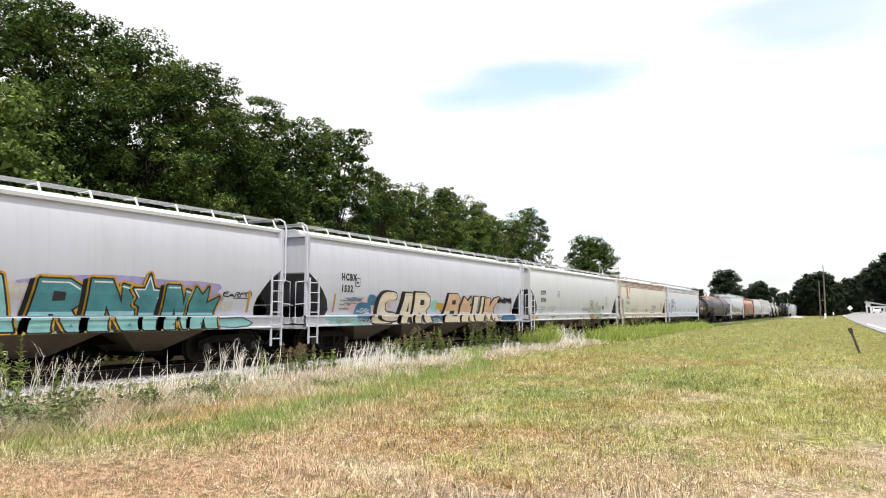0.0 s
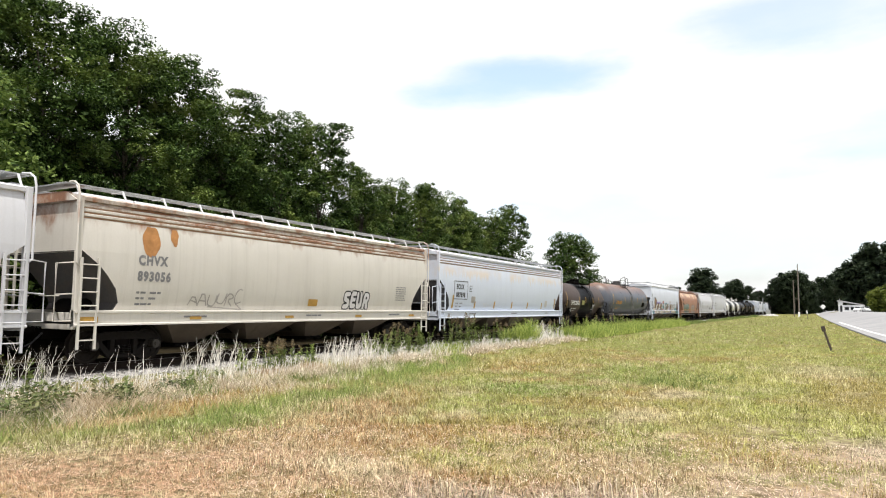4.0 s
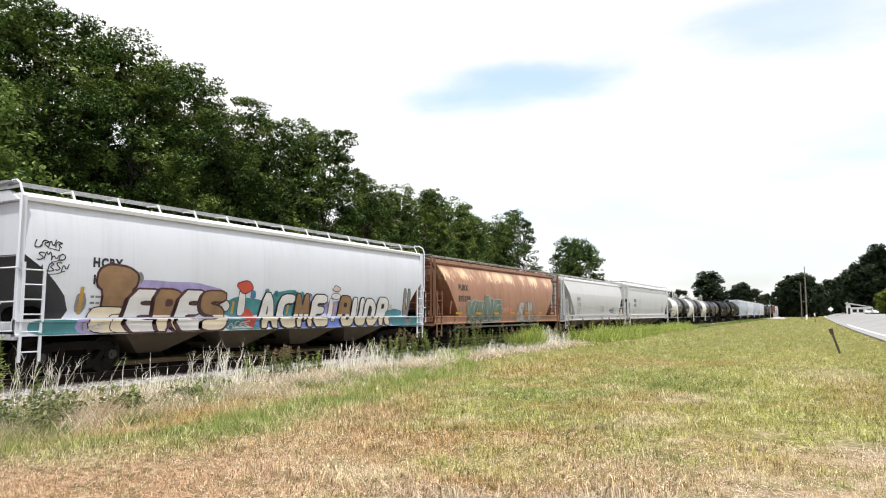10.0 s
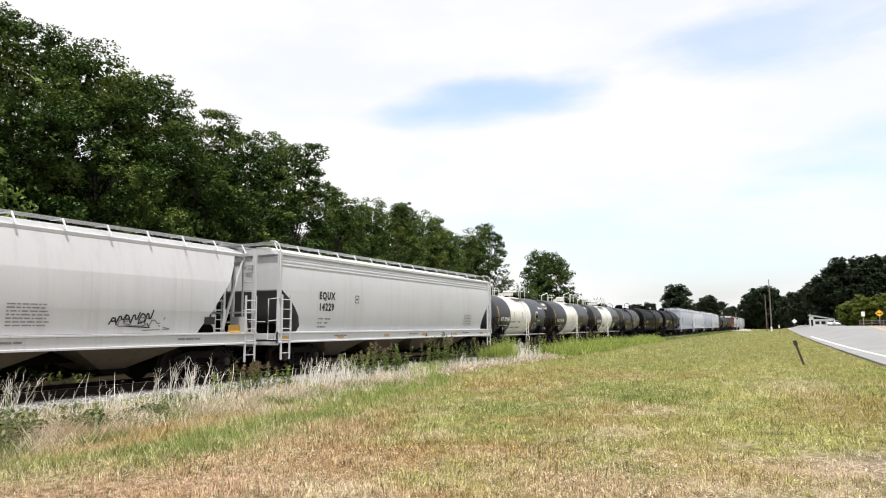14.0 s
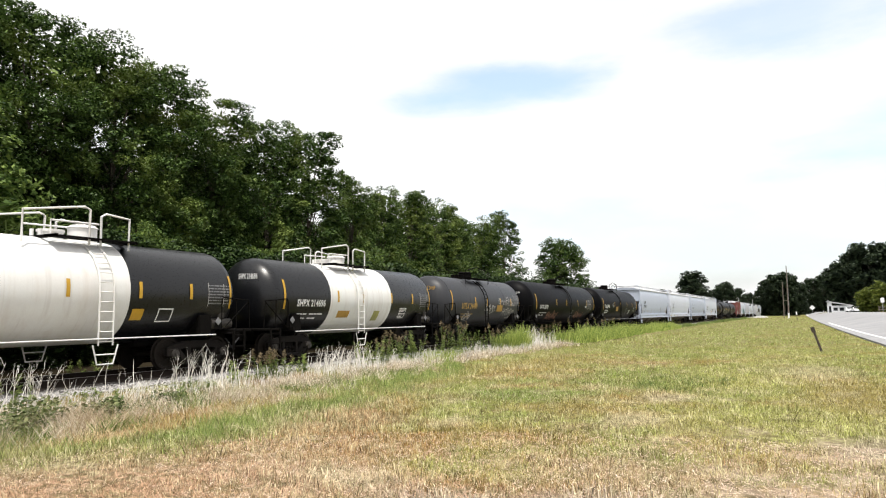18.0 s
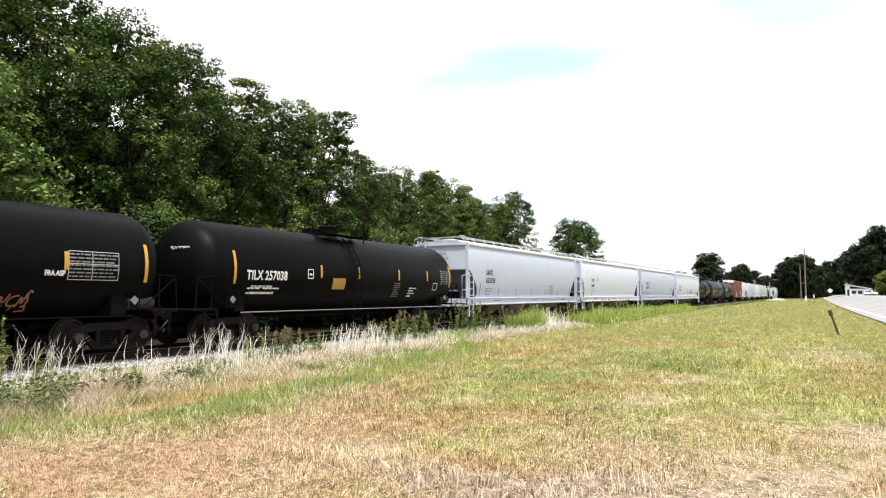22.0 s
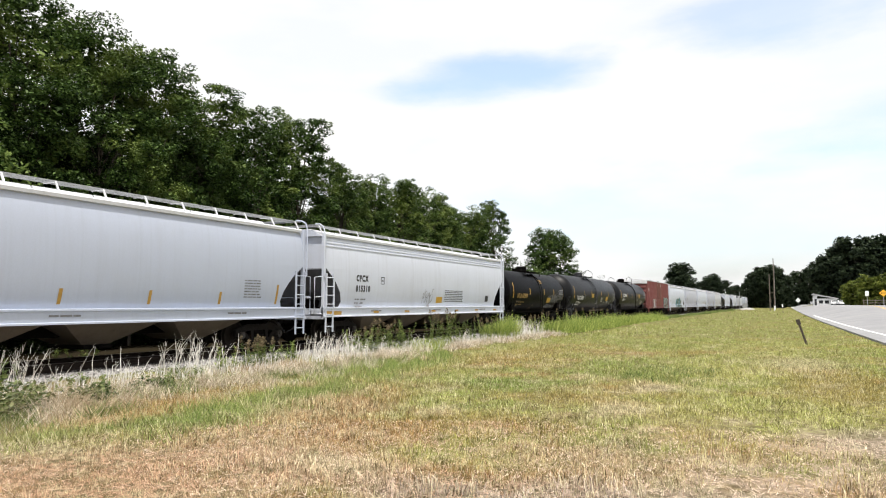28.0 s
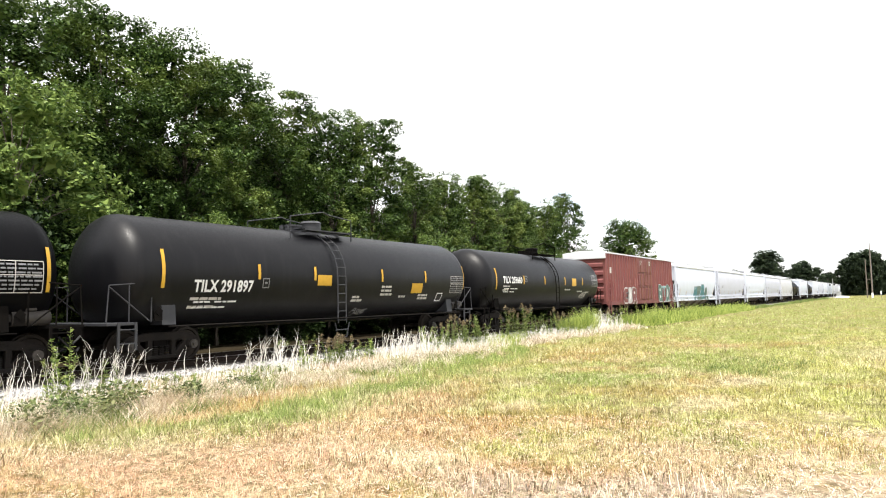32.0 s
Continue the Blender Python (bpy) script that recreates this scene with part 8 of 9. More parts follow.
def tree_kind(seed, height, spread, leaf_mat, n_leaf, leaf, low=0.12, boughs=34, trunk_r=0.22, bough=0.34, top=0.5, sprays=13, core=60):
    """Trunk with limbs, and a crown of rounded boughs, each a dome of small sprays. Returns its two meshes."""
    rng = np.random.default_rng(seed)
    lobes = [(rng.uniform(0, 2 * math.pi), rng.uniform(low, 0.9), rng.uniform(0.72, 1.22)) for _ in range(8)]
    heads, centres, radii = [], [], []
    for k in range(boughs):
        u = (k + rng.uniform(0.1, 0.9)) / boughs
        a = k * 2.39996 + rng.uniform(-0.5, 0.5)
        prof = float(np.interp(u, [0, 0.12, 0.45, 0.75, 0.92, 1.0], [0.55, 0.85, 1.0, 0.88, 0.5 + 0.3 * top, top]))
        swell = 1.0 + sum((lw - 1) * math.exp(-((math.cos(a - la) - 1) * 2.2) ** 2 - ((u - lu) * 4) ** 2) for la, lu, lw in lobes)
        rb = spread * bough * rng.uniform(0.7, 1.2)
        rr = max(0.0, spread * prof * swell - rb * 0.75) * rng.uniform(0.55, 1.0) ** 0.5
        head = np.array([rr * math.cos(a), rr * math.sin(a), height * (low + (0.94 - low) * u)])
        heads.append(head)
        for j in range(sprays):
            d = rng.normal(size=3) + np.array([0.55 * math.cos(a), 0.55 * math.sin(a), 0.55])
            d /= np.linalg.norm(d)
            reach = rng.uniform(0.62, 1.0) * (1.22 if rng.uniform() > 0.86 else 1.0)
            centres.append(head + d * rb * reach * np.array([1, 1, 0.78]))
            radii.append(rb * rng.uniform(0.22, 0.44))
    centres, radii = np.array(centres), np.array(radii)
    lift = height - np.percentile(centres[:, 2] + radii * 0.4, 99.7)
    centres[:, 2] += lift * np.clip(centres[:, 2] / height, 0, 1) ** 2
    leaves = leaf_cloud(centres, radii, n_leaf, leaf, rng, 0.6)
    # oversized leaves added inside the boughs, out of sight, to block light
    inner = np.array(heads)
    inner[:, 2] += lift * np.clip(inner[:, 2] / height, 0, 1) ** 2 - 0.1 * spread * bough
    leaves = np.concatenate([leaves, leaf_cloud(inner, np.full(len(inner), spread * bough * 0.5), core * len(inner), leaf * 2.6, rng, 0.7)])
    crown = fast_mesh("crown", leaves, 4, leaf_mat)
    s = Shape()
    bend = rng.uniform(-0.4, 0.4, 2)
    spine = [(bend[0] * (t ** 2), bend[1] * t * t, height * 0.86 * t) for t in (0, 0.12, 0.3, 0.5, 0.75, 1)]
    s.tube(spine, trunk_r, 8, True, trunk_r * 0.18)
    for p in heads[:: max(1, len(heads) // 26)]:
        z0 = max(height * 0.12, p[2] * 0.68)
        t = z0 / (height * 0.86)
        base = (bend[0] * t * t, bend[1] * t * t, z0)
        mid = tuple(np.array(base) * 0.5 + p * 0.5 + np.array([0, 0, 0.25]))
        s.tube([base, mid, tuple(p)], trunk_r * 0.34, 5, True, trunk_r * 0.06)
    return s.mesh("trunk", MAT["bark"]), crown


KINDS = {}


def make_kinds():
    for k in range(4):
        KINDS["oak%d" % k] = tree_kind(100 + k, 15.0, 3.9, MAT["leaf_a"], 66000, 0.086, 0.12, 38, 0.2, 0.40, 0.64, 18)
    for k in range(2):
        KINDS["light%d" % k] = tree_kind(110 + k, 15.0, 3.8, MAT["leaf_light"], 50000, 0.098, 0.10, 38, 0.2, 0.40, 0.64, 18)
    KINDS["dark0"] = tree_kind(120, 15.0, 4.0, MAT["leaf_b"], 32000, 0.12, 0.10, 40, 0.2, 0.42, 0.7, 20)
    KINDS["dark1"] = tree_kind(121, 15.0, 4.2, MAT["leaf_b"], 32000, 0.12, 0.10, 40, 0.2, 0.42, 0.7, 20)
    KINDS["slim"] = tree_kind(125, 15.0, 2.9, MAT["leaf_a"], 46000, 0.088, 0.08, 30, 0.18, 0.44, 0.6, 17)
    KINDS["young"] = tree_kind(130, 7.0, 2.6, MAT["leaf_c"], 13000, 0.085, 0.10, 26, 0.08, 0.34)
    KINDS["round"] = tree_kind(170, 15.0, 5.4, MAT["leaf_a"], 46000, 0.15, 0.02, 44, 0.25, 0.38, 0.5, 20)
    KINDS["far0"] = tree_kind(140, 15.0, 5.2, MAT["leaf_far"], 7500, 0.34, 0.02, 30, 0.3, 0.34)
    KINDS["far1"] = tree_kind(141, 15.0, 6.4, MAT["leaf_far"], 7500, 0.36, 0.02, 30, 0.3, 0.34)
    KINDS["far2"] = tree_kind(142, 15.0, 5.0, MAT["leaf_far"], 9000, 0.32, 0.30, 26, 0.3, 0.44, 0.75, 16)
    KINDS["bush"] = tree_kind(150, 5.0, 4.0, MAT["leaf_bush"], 9000, 0.2, 0.03, 30, 0.08, 0.34, 0.7)
    # low canopy added to keep sun off the ground behind the track
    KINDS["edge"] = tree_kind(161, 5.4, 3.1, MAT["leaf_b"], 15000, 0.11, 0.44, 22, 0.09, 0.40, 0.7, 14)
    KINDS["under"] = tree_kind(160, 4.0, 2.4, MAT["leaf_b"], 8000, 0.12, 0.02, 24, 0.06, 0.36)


def plant(kind, x, y, h, turn=0.0, wide=1.0, name="tree", label="", group=""):
    tr, cr = KINDS[kind]
    ref = {"young": 7.0, "bush": 5.0, "under": 4.0, "edge": 5.4}.get(kind, 15.0)
    t = root(name, label, "bush" if name == "bush" else "tree", group)
    part("trunk", tr, None, t)
    part("crown", cr, None, t)
    t.matrix_basis = pose(x, y, (bank(x, y) if x > 2.5 else 0.0) - 0.05, 0, 0, turn) @ Matrix.Diagonal((h / ref * wide, h / ref * wide, h / ref, 1))
    return t


def build_trees():
    make_kinds()
    rng = random.Random(11)
    g = "woods behind the railway"
    front = [(5.0, 15.4), (9.3, 15.7), (13.6, 16.0), (18.2, 16.7), (22.0, 15.6), (25.4, 15.7), (29.2, 14.7), (33.2, 14.5), (37.2, 14.7), (42.6, 12.4), (47.2, 12.5), (52.0, 12.9), (57.4, 13.1), (62.5, 12.2), (67.4, 12.4), (73.2, 13.7)]
    for k, (y, h) in enumerate(front):
        # from the tenth tree on, most take the leaf colour with sunlight mixed in
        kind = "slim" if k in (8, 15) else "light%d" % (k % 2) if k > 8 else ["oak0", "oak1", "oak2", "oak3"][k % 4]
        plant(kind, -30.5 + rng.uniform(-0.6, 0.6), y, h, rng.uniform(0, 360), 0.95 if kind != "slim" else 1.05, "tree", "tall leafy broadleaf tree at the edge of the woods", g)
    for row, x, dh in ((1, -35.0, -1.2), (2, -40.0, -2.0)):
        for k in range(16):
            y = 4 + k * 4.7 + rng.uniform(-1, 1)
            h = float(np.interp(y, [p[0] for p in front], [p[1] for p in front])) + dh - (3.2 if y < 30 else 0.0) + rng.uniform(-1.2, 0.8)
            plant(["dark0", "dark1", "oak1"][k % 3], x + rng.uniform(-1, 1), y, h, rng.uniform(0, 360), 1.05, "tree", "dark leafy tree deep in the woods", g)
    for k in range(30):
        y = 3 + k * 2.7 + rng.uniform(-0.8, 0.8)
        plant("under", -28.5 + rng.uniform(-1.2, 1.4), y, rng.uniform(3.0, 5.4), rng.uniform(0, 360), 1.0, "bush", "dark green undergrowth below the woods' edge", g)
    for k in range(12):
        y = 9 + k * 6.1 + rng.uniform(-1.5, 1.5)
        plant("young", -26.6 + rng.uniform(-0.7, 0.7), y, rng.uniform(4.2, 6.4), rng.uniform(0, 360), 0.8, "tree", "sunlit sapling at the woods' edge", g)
    # added row, nearly hidden by the cars, that shades the ground beyond the rails
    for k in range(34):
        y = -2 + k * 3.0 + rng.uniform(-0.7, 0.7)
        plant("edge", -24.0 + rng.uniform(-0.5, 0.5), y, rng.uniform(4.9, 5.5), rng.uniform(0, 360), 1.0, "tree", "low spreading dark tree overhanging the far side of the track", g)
    for k in range(40):
        y = 2 + k * 2.4 + rng.uniform(-0.9, 0.9)
        plant("under", -23.6 + rng.uniform(-0.8, 0.8), y, rng.uniform(0.8, 1.9), rng.uniform(0, 360), 1.15, "bush", "low dark green scrub beyond the track", g)
    plant("young", -23.6, 10.9, 9.6, 40, 0.85, "tree", "young sunlit tree with light green leaves")
    plant("young", -24.5, 14.0, 6.0, 150, 0.9, "tree", "young sunlit tree with light green leaves")
    plant("round", -29.5, 91.0, 12.2, 70, 1.0, "tree", "lone rounded leafy tree behind the train")
    # distant trees
    far = [(-33.0, 250, 16.2, "far2"), (-44, 262, 10.5, "far0"), (-49, 262, 10, "far1"), (-60, 240, 9, "far0"),
           (-27, 300, 14.2, "far2"), (-31.5, 303, 11.5, "far0"), (-22.5, 300, 11.5, "far1"), (-36, 305, 10.5, "far1"), (-19.5, 318, 10, "far0"), (-30, 340, 11, "far0"),
           (-16.2, 342, 12.0, "far0"), (-12.6, 335, 16.2, "far0"), (-8.2, 334, 18.2, "far1"), (-3.6, 337, 18.0, "far0"), (-11, 350, 17, "far1"), (-0.6, 345, 15, "far0"), (-6, 332, 19.0, "far2"),
           (2, 420, 16.5, "far1"), (6.2, 420, 19, "far0"), (11.5, 425, 20, "far1"), (16, 430, 18, "far0"), (2, 440, 16, "far1"),
           (22, 430, 19, "far1"), (28, 420, 19, "far0"), (35, 410, 20, "far1"), (14, 460, 18, "far0"), (24, 470, 20, "far1"), (40, 420, 20, "far0"), (47, 420, 20, "far1"),
           (12.4, 262, 16.5, "far2"), (16.0, 260, 20.5, "far0"), (20.8, 257, 22.5, "far1"), (26, 258, 22.6, "far0"), (31, 260, 22.6, "far1"), (37, 262, 23, "far0"), (43, 262, 23, "far1"), (18, 275, 19, "far1"), (28, 275, 22, "far0")]
    for k, (x, y, h, kd) in enumerate(far):
        plant(kd, x, y, h, rng.uniform(0, 360), 1.0, "tree", "dark tree in the distance", "distant trees")
    for k in range(20):
        plant("far1" if k % 2 else "far0", -330 + k * 15 + rng.uniform(-5, 5), 520 + rng.uniform(-20, 20) + k * 8, rng.uniform(13, 17), rng.uniform(0, 360), 1.3, "tree", "dark tree on the horizon", "distant trees")
    for x, y, h in ((15.0, 176, 5.6), (18.4, 175, 6.9), (23, 173, 7.0), (28, 174, 7.2), (34, 174, 7.0)):
        plant("bush", x, y, h, rng.uniform(0, 360), 1.0, "bush", "rounded yellow-green bush across the road", "roadside bushes")


build_trees()


# ---- grass and weeds ----
def blades(points, height, width, lean, rng):
    """One thin upright triangle a blade."""
    n = len(points)
    a = rng.uniform(0, 2 * math.pi, n)
    side = np.stack([np.cos(a), np.sin(a), np.zeros(n)], 1) * (width * rng.uniform(0.6, 1.3, n))[:, None]
    b = rng.uniform(0, 2 * math.pi, n)
    h = height * rng.uniform(0.5, 1.3, n)
    tip = np.stack([np.cos(b) * h * lean * rng.uniform(0.2, 1.4, n), np.sin(b) * h * lean * rng.uniform(0.2, 1.4, n), h], 1)
    return np.stack([points - side, points + side, points + tip], 1).reshape(-1, 3)


def bent_stems(points, height, width, rng):
    """Blades that rise and bow over: a strip of two triangles and a pointed tip."""
    n = len(points)
    a = rng.uniform(0, 2 * math.pi, n)
    way = np.stack([np.cos(a), np.sin(a), np.zeros(n)], 1)
    b = a + rng.normal(math.pi / 2, 0.5, n)
    side = np.stack([np.cos(b), np.sin(b), np.zeros(n)], 1) * (width * rng.uniform(0.7, 1.3, n))[:, None]
    h = (height * rng.uniform(0.6, 1.25, n))[:, None]
    bow = rng.uniform(0.1, 0.9, n)[:, None]
    mid = points + way * h * bow * 0.35 + np.array([0, 0, 0.62]) * h
    tip = mid + way * h * bow * 0.75 + np.array([0, 0, 0.38]) * h * (1.0 - bow * 0.9)
    return np.stack([points - side, points + side, mid + side * 0.8, points - side, mid + side * 0.8, mid - side * 0.8, mid - side * 0.8, mid + side * 0.8, tip], 1).reshape(-1, 3)


def build_grass():
    rng = np.random.default_rng(3)
    out = []
    # nearest to farthest: (tufts, blades a tuft, reach from, reach to, blade height, half width, tuft radius)
    for n, per, r0, r1, h, w, sp in ((22000, 9, 3.6, 9.0, 0.066, 0.0046, 0.035), (30000, 8, 9.0, 18.0, 0.085, 0.0066, 0.06), (26000, 7, 18.0, 36.0, 0.105, 0.010, 0.12), (15000, 6, 36.0, 80.0, 0.14, 0.022, 0.3), (9000, 6, 80.0, 230.0, 0.16, 0.08, 0.9)):
        r = np.sqrt(rng.uniform(r0 ** 2, r1 ** 2, n))
        a = np.radians(rng.uniform(-12, 74, n))
        big = np.repeat(rng.uniform(0.5, 1.0, n) + (rng.uniform(0, 1, n) > 0.93) * 0.9, per)
        x = np.repeat(-r * np.sin(a), per) + rng.normal(0, sp, n * per)
        y = np.repeat(r * np.cos(a), per) + rng.normal(0, sp, n * per)
        keep = (x > -12.6) & (x < np.interp(y, [t[0] for t in ROAD_L], [t[1] for t in ROAD_L]) - 0.1)
        if r0 < 18:
            worn = np.array([noise.noise((p * 0.9, q * 0.9, 1.0)) for p, q in zip(x, y)])
            keep &= ~((worn > 0.2) & (x > -1.0) & (y < 11.0))
            for sx, sy, rx, ry, tone, _ in SPOTS:
                if tone is SOIL:
                    keep &= (((x - sx) / rx) ** 2 + ((y - sy) / ry) ** 2 + 1.6 * worn) > rng.uniform(0.3, 0.9, len(x))
        x, y, big = x[keep], y[keep], big[keep]
        z = -0.16 * np.exp(-((x + 10.8) / 1.9) ** 2) - 0.03
        tall = (1.0 + 0.9 * np.exp(-((x + 9.5) / 2.0) ** 2)) * big
        out.append(blades(np.stack([x, y, z], 1), h * tall, np.full(len(x), w), 0.6, rng))
    single("grass", fast_mesh("grass", np.concatenate(out), 3, MAT["blades"]), None, "short burnt straw-coloured and green grass blades", "grass", "stuff")
    # taller bent stems in loose tufts
    out = []
    for n, per, r0, r1, h, w, sp in ((1900, 8, 3.6, 9.0, 0.11, 0.0034, 0.05), (4200, 8, 9.0, 18.0, 0.12, 0.0048, 0.07), (3200, 7, 18.0, 36.0, 0.15, 0.0075, 0.12), (900, 7, 36.0, 80.0, 0.17, 0.016, 0.25)):
        r = np.sqrt(rng.uniform(r0 ** 2, r1 ** 2, n))
        a = np.radians(rng.uniform(-12, 74, n))
        big = np.repeat(rng.uniform(0.4, 1.25, n), per)
        x = np.repeat(-r * np.sin(a), per) + rng.normal(0, sp, n * per)
        y = np.repeat(r * np.cos(a), per) + rng.normal(0, sp, n * per)
        keep = (x > -11.5) & (x < np.interp(y, [t[0] for t in ROAD_L], [t[1] for t in ROAD_L]) - 0.2)
        x, y, big = x[keep], y[keep], big[keep]
        out.append(bent_stems(np.stack([x, y, -0.16 * np.exp(-((x + 10.8) / 1.9) ** 2) - 0.03], 1), h * big, np.full(len(x), w), rng))
    n, per = 420, 46                                     # bigger tussocks that stand out of the mown grass
    cx, cy = rng.uniform(-8.6, 0.8, n), 5.0 + 24.0 * rng.uniform(0, 1, n) ** 1.4
    big = np.repeat(rng.uniform(0.45, 1.15, n), per)
    x, y = np.repeat(cx, per) + rng.normal(0, 0.13, n * per) * big, np.repeat(cy, per) + rng.normal(0, 0.16, n * per) * big
    out.append(bent_stems(np.stack([x, y, -0.16 * np.exp(-((x + 10.8) / 1.9) ** 2) - 0.03], 1), 0.19 * big, np.full(len(x), 0.0052), rng))
    single("grass_tufts", fast_mesh("grass_tufts", np.concatenate(out), 3, MAT["blades"]), None, "loose tufts of taller bent grass stems in the verge", "grass", "stuff")
    # litter of dead, lying stems near the camera
    n = 32000
    r = np.sqrt(rng.uniform(3.6 ** 2, 10 ** 2, n))
    a = np.radians(rng.uniform(-12, 74, n))
    p = np.stack([-r * np.sin(a), r * np.cos(a), np.full(n, 0.012)], 1)
    b = rng.uniform(0, 2 * math.pi, n)
    d = np.stack([np.cos(b), np.sin(b), rng.uniform(0.0, 0.25, n)], 1) * rng.uniform(0.05, 0.16, n)[:, None]
    s = np.stack([-np.sin(b), np.cos(b), np.zeros(n)], 1) * 0.0034
    single("grass_litter", fast_mesh("grass_litter", np.stack([p - s, p + s, p + d], 1).reshape(-1, 3), 3, MAT["thatch"]), None, "dead straw stems lying in the mown grass", "dry grass", "stuff")


def weed_stalks(rng, n, xr, yr, h0, h1, w):
    """Bare forked stalks: thin strips that taper, with a few side shoots."""
    tri = []
    for _ in range(n):
        x, y = rng.uniform(*xr), rng.uniform(*yr)
        p = np.array([x, y, -0.05])
        h = rng.uniform(h0, h1)
        d = np.array([rng.normal() * 0.2, rng.normal() * 0.2 + 0.12, 1.0])
        todo = [(p, d, h, w)]
        for k in range(rng.integers(0, 4)):
            t = rng.uniform(0.35, 0.85)
            todo.append((p + d * h * t, np.array([rng.normal() * 0.34, rng.normal() * 0.34, 0.9]), h * rng.uniform(0.12, 0.34), w * 0.6))
        for q, e, ln, ww in todo:
            a = rng.uniform(0, 6.28)
            s = np.array([math.cos(a), math.sin(a), 0]) * ww
            s2 = np.array([-math.sin(a), math.cos(a), 0]) * ww
            mid = q + e * ln * rng.uniform(0.45, 0.65)
            tip = mid + (e + np.array([rng.normal() * 0.32, rng.normal() * 0.32 + 0.1, -0.15])) * ln * 0.45
            for d2 in (s, s2):
                m0, m1 = mid - d2 * 0.75, mid + d2 * 0.75
                tri += [q - d2, q + d2, m1, q - d2, m1, m0, m0, m1, tip]
    return np.array(tri)


def build_weeds():
    rng = np.random.default_rng(8)
    # silvery dead stalks in clusters, nearest first
    tri = []
    for y, n, h, w in ((5.2, 14, 0.9, 0.008), (6.3, 16, 0.95, 0.008), (7.4, 16, 1.0, 0.008), (8.4, 9, 0.85, 0.008), (10.2, 8, 0.8, 0.009), (11.9, 14, 0.95, 0.010), (12.6, 16, 1.0, 0.010), (14.5, 6, 0.6, 0.010), (17.0, 18, 0.75, 0.012), (18.0, 26, 0.8, 0.012), (18.9, 22, 0.75, 0.012), (20.2, 10, 0.6, 0.012), (23.5, 10, 0.6, 0.013), (28.0, 14, 0.6, 0.015), (34.0, 30, 0.85, 0.017), (35.6, 34, 0.9, 0.017), (37.2, 20, 0.8, 0.018)):
        tri.append(weed_stalks(rng, int(n * 1.7), (-13.5, -12.6), (y - 0.6, y + 0.6), h * 0.5, h * 1.2, w * 0.78))
    tri.append(weed_stalks(rng, 1500, (-13.5, -11.9), (5, 38), 0.2, 0.42, 0.0062))
    single("dry_stalks", fast_mesh("dry_stalks", np.concatenate(tri), 3, MAT["stalk"]), None, "silvery dead weed stalks standing along the ballast foot", "dry weeds", "stuff")
    # cream dead grass in arching tufts
    tri = []
    for n, per, xm, xs, y0, y1, h, w in ((900, 50, -12.3, 0.45, 4, 22, 0.25, 0.0065), (430, 45, -12.4, 0.40, 20, 39, 0.28, 0.011), (330, 45, -11.2, 0.5, 4, 20, 0.24, 0.0060), (190, 45, -10.2, 0.6, 4, 14, 0.19, 0.005), (150, 50, -10.8, 0.5, 4.6, 8.0, 0.36, 0.006)):
        cx, cy = rng.normal(xm, xs, n), rng.uniform(y0, y1, n)
        cx = np.clip(cx, -12.95, -9.0)
        open_ = np.array([noise.noise((a * 1.1, b * 0.8, 11.0)) for a, b in zip(cx, cy)]) > -0.16       # bare pockets
        cx, cy = cx[open_], cy[open_]
        n = len(cx)
        big = rng.uniform(0.45, 1.25, n) * np.where(cx < -12.4, 0.7, 1.0)
        x, y = np.repeat(cx, per) + rng.normal(0, 0.09, n * per), np.repeat(cy, per) + rng.normal(0, 0.09, n * per)
        z = np.where(x < -12.7, -0.06, -0.15)
        tri.append(blades(np.stack([x, y, z], 1), h * np.repeat(big, per), np.full(n * per, w), 1.0, rng))
    single("dry_grass", fast_mesh("dry_grass", np.concatenate(tri), 3, MAT["dry"]), None, "cream dead grass in arching tufts below the ballast", "dry grass", "stuff")
    # bright tall grass farther along the track
    tri = []
    for n, xr, yr, h, w in ((24000, (-13.8, -11.6), (40, 78), 0.80, 0.020), (3000, (-13.7, -12.6), (31.5, 34), 0.8, 0.013), (2600, (-13.5, -12.2), (21.8, 25.0), 0.5, 0.010), (1800, (-13.6, -13.0), (4.6, 6.0), 0.8, 0.007)):
        x, y = rng.uniform(*xr, n), rng.uniform(*yr, n)
        wave = np.array([noise.noise((a * 0.9, b * 0.45, 4.0)) for a, b in zip(x, y)])
        keep = wave > -0.28
        x, y, wave = x[keep], y[keep], wave[keep]
        tri.append(blades(np.stack([x, y, np.full(len(x), -0.08)], 1), h * (0.70 + 0.95 * wave), np.full(len(x), w), 0.55, rng))
    single("tall_grass", fast_mesh("tall_grass", np.concatenate(tri), 3, MAT["lush"]), None, "lush bright green tall grass beside the track", "tall grass", "stuff")
    n = 8000
    x, y = rng.uniform(-14.0, -12.2, n), rng.uniform(76, 205, n)
    wave = np.array([noise.noise((a * 0.6, b * 0.12, 9.0)) for a, b in zip(x, y)])
    single("verge_weeds", fast_mesh("verge_weeds", blades(np.stack([x, y, np.full(n, -0.08)], 1), 0.42 * (0.75 + 0.9 * wave), np.full(n, 0.045), 0.8, rng), 3, MAT["weed"]), None, "low dark green weeds along the far ballast", "weeds", "stuff")
    # fresh green grass in the swale, and a rank dark mound near its foot
    tri = []
    n = 30000
    y = rng.uniform(4.6, 22.0, n)
    x = np.interp(y, [4.6, 6.8, 8.0, 9.3, 11.2, 16.0, 23.0], [-8.8, -7.9, -7.8, -7.9, -8.3, -9.6, -10.7]) + rng.normal(0, 0.62, n)
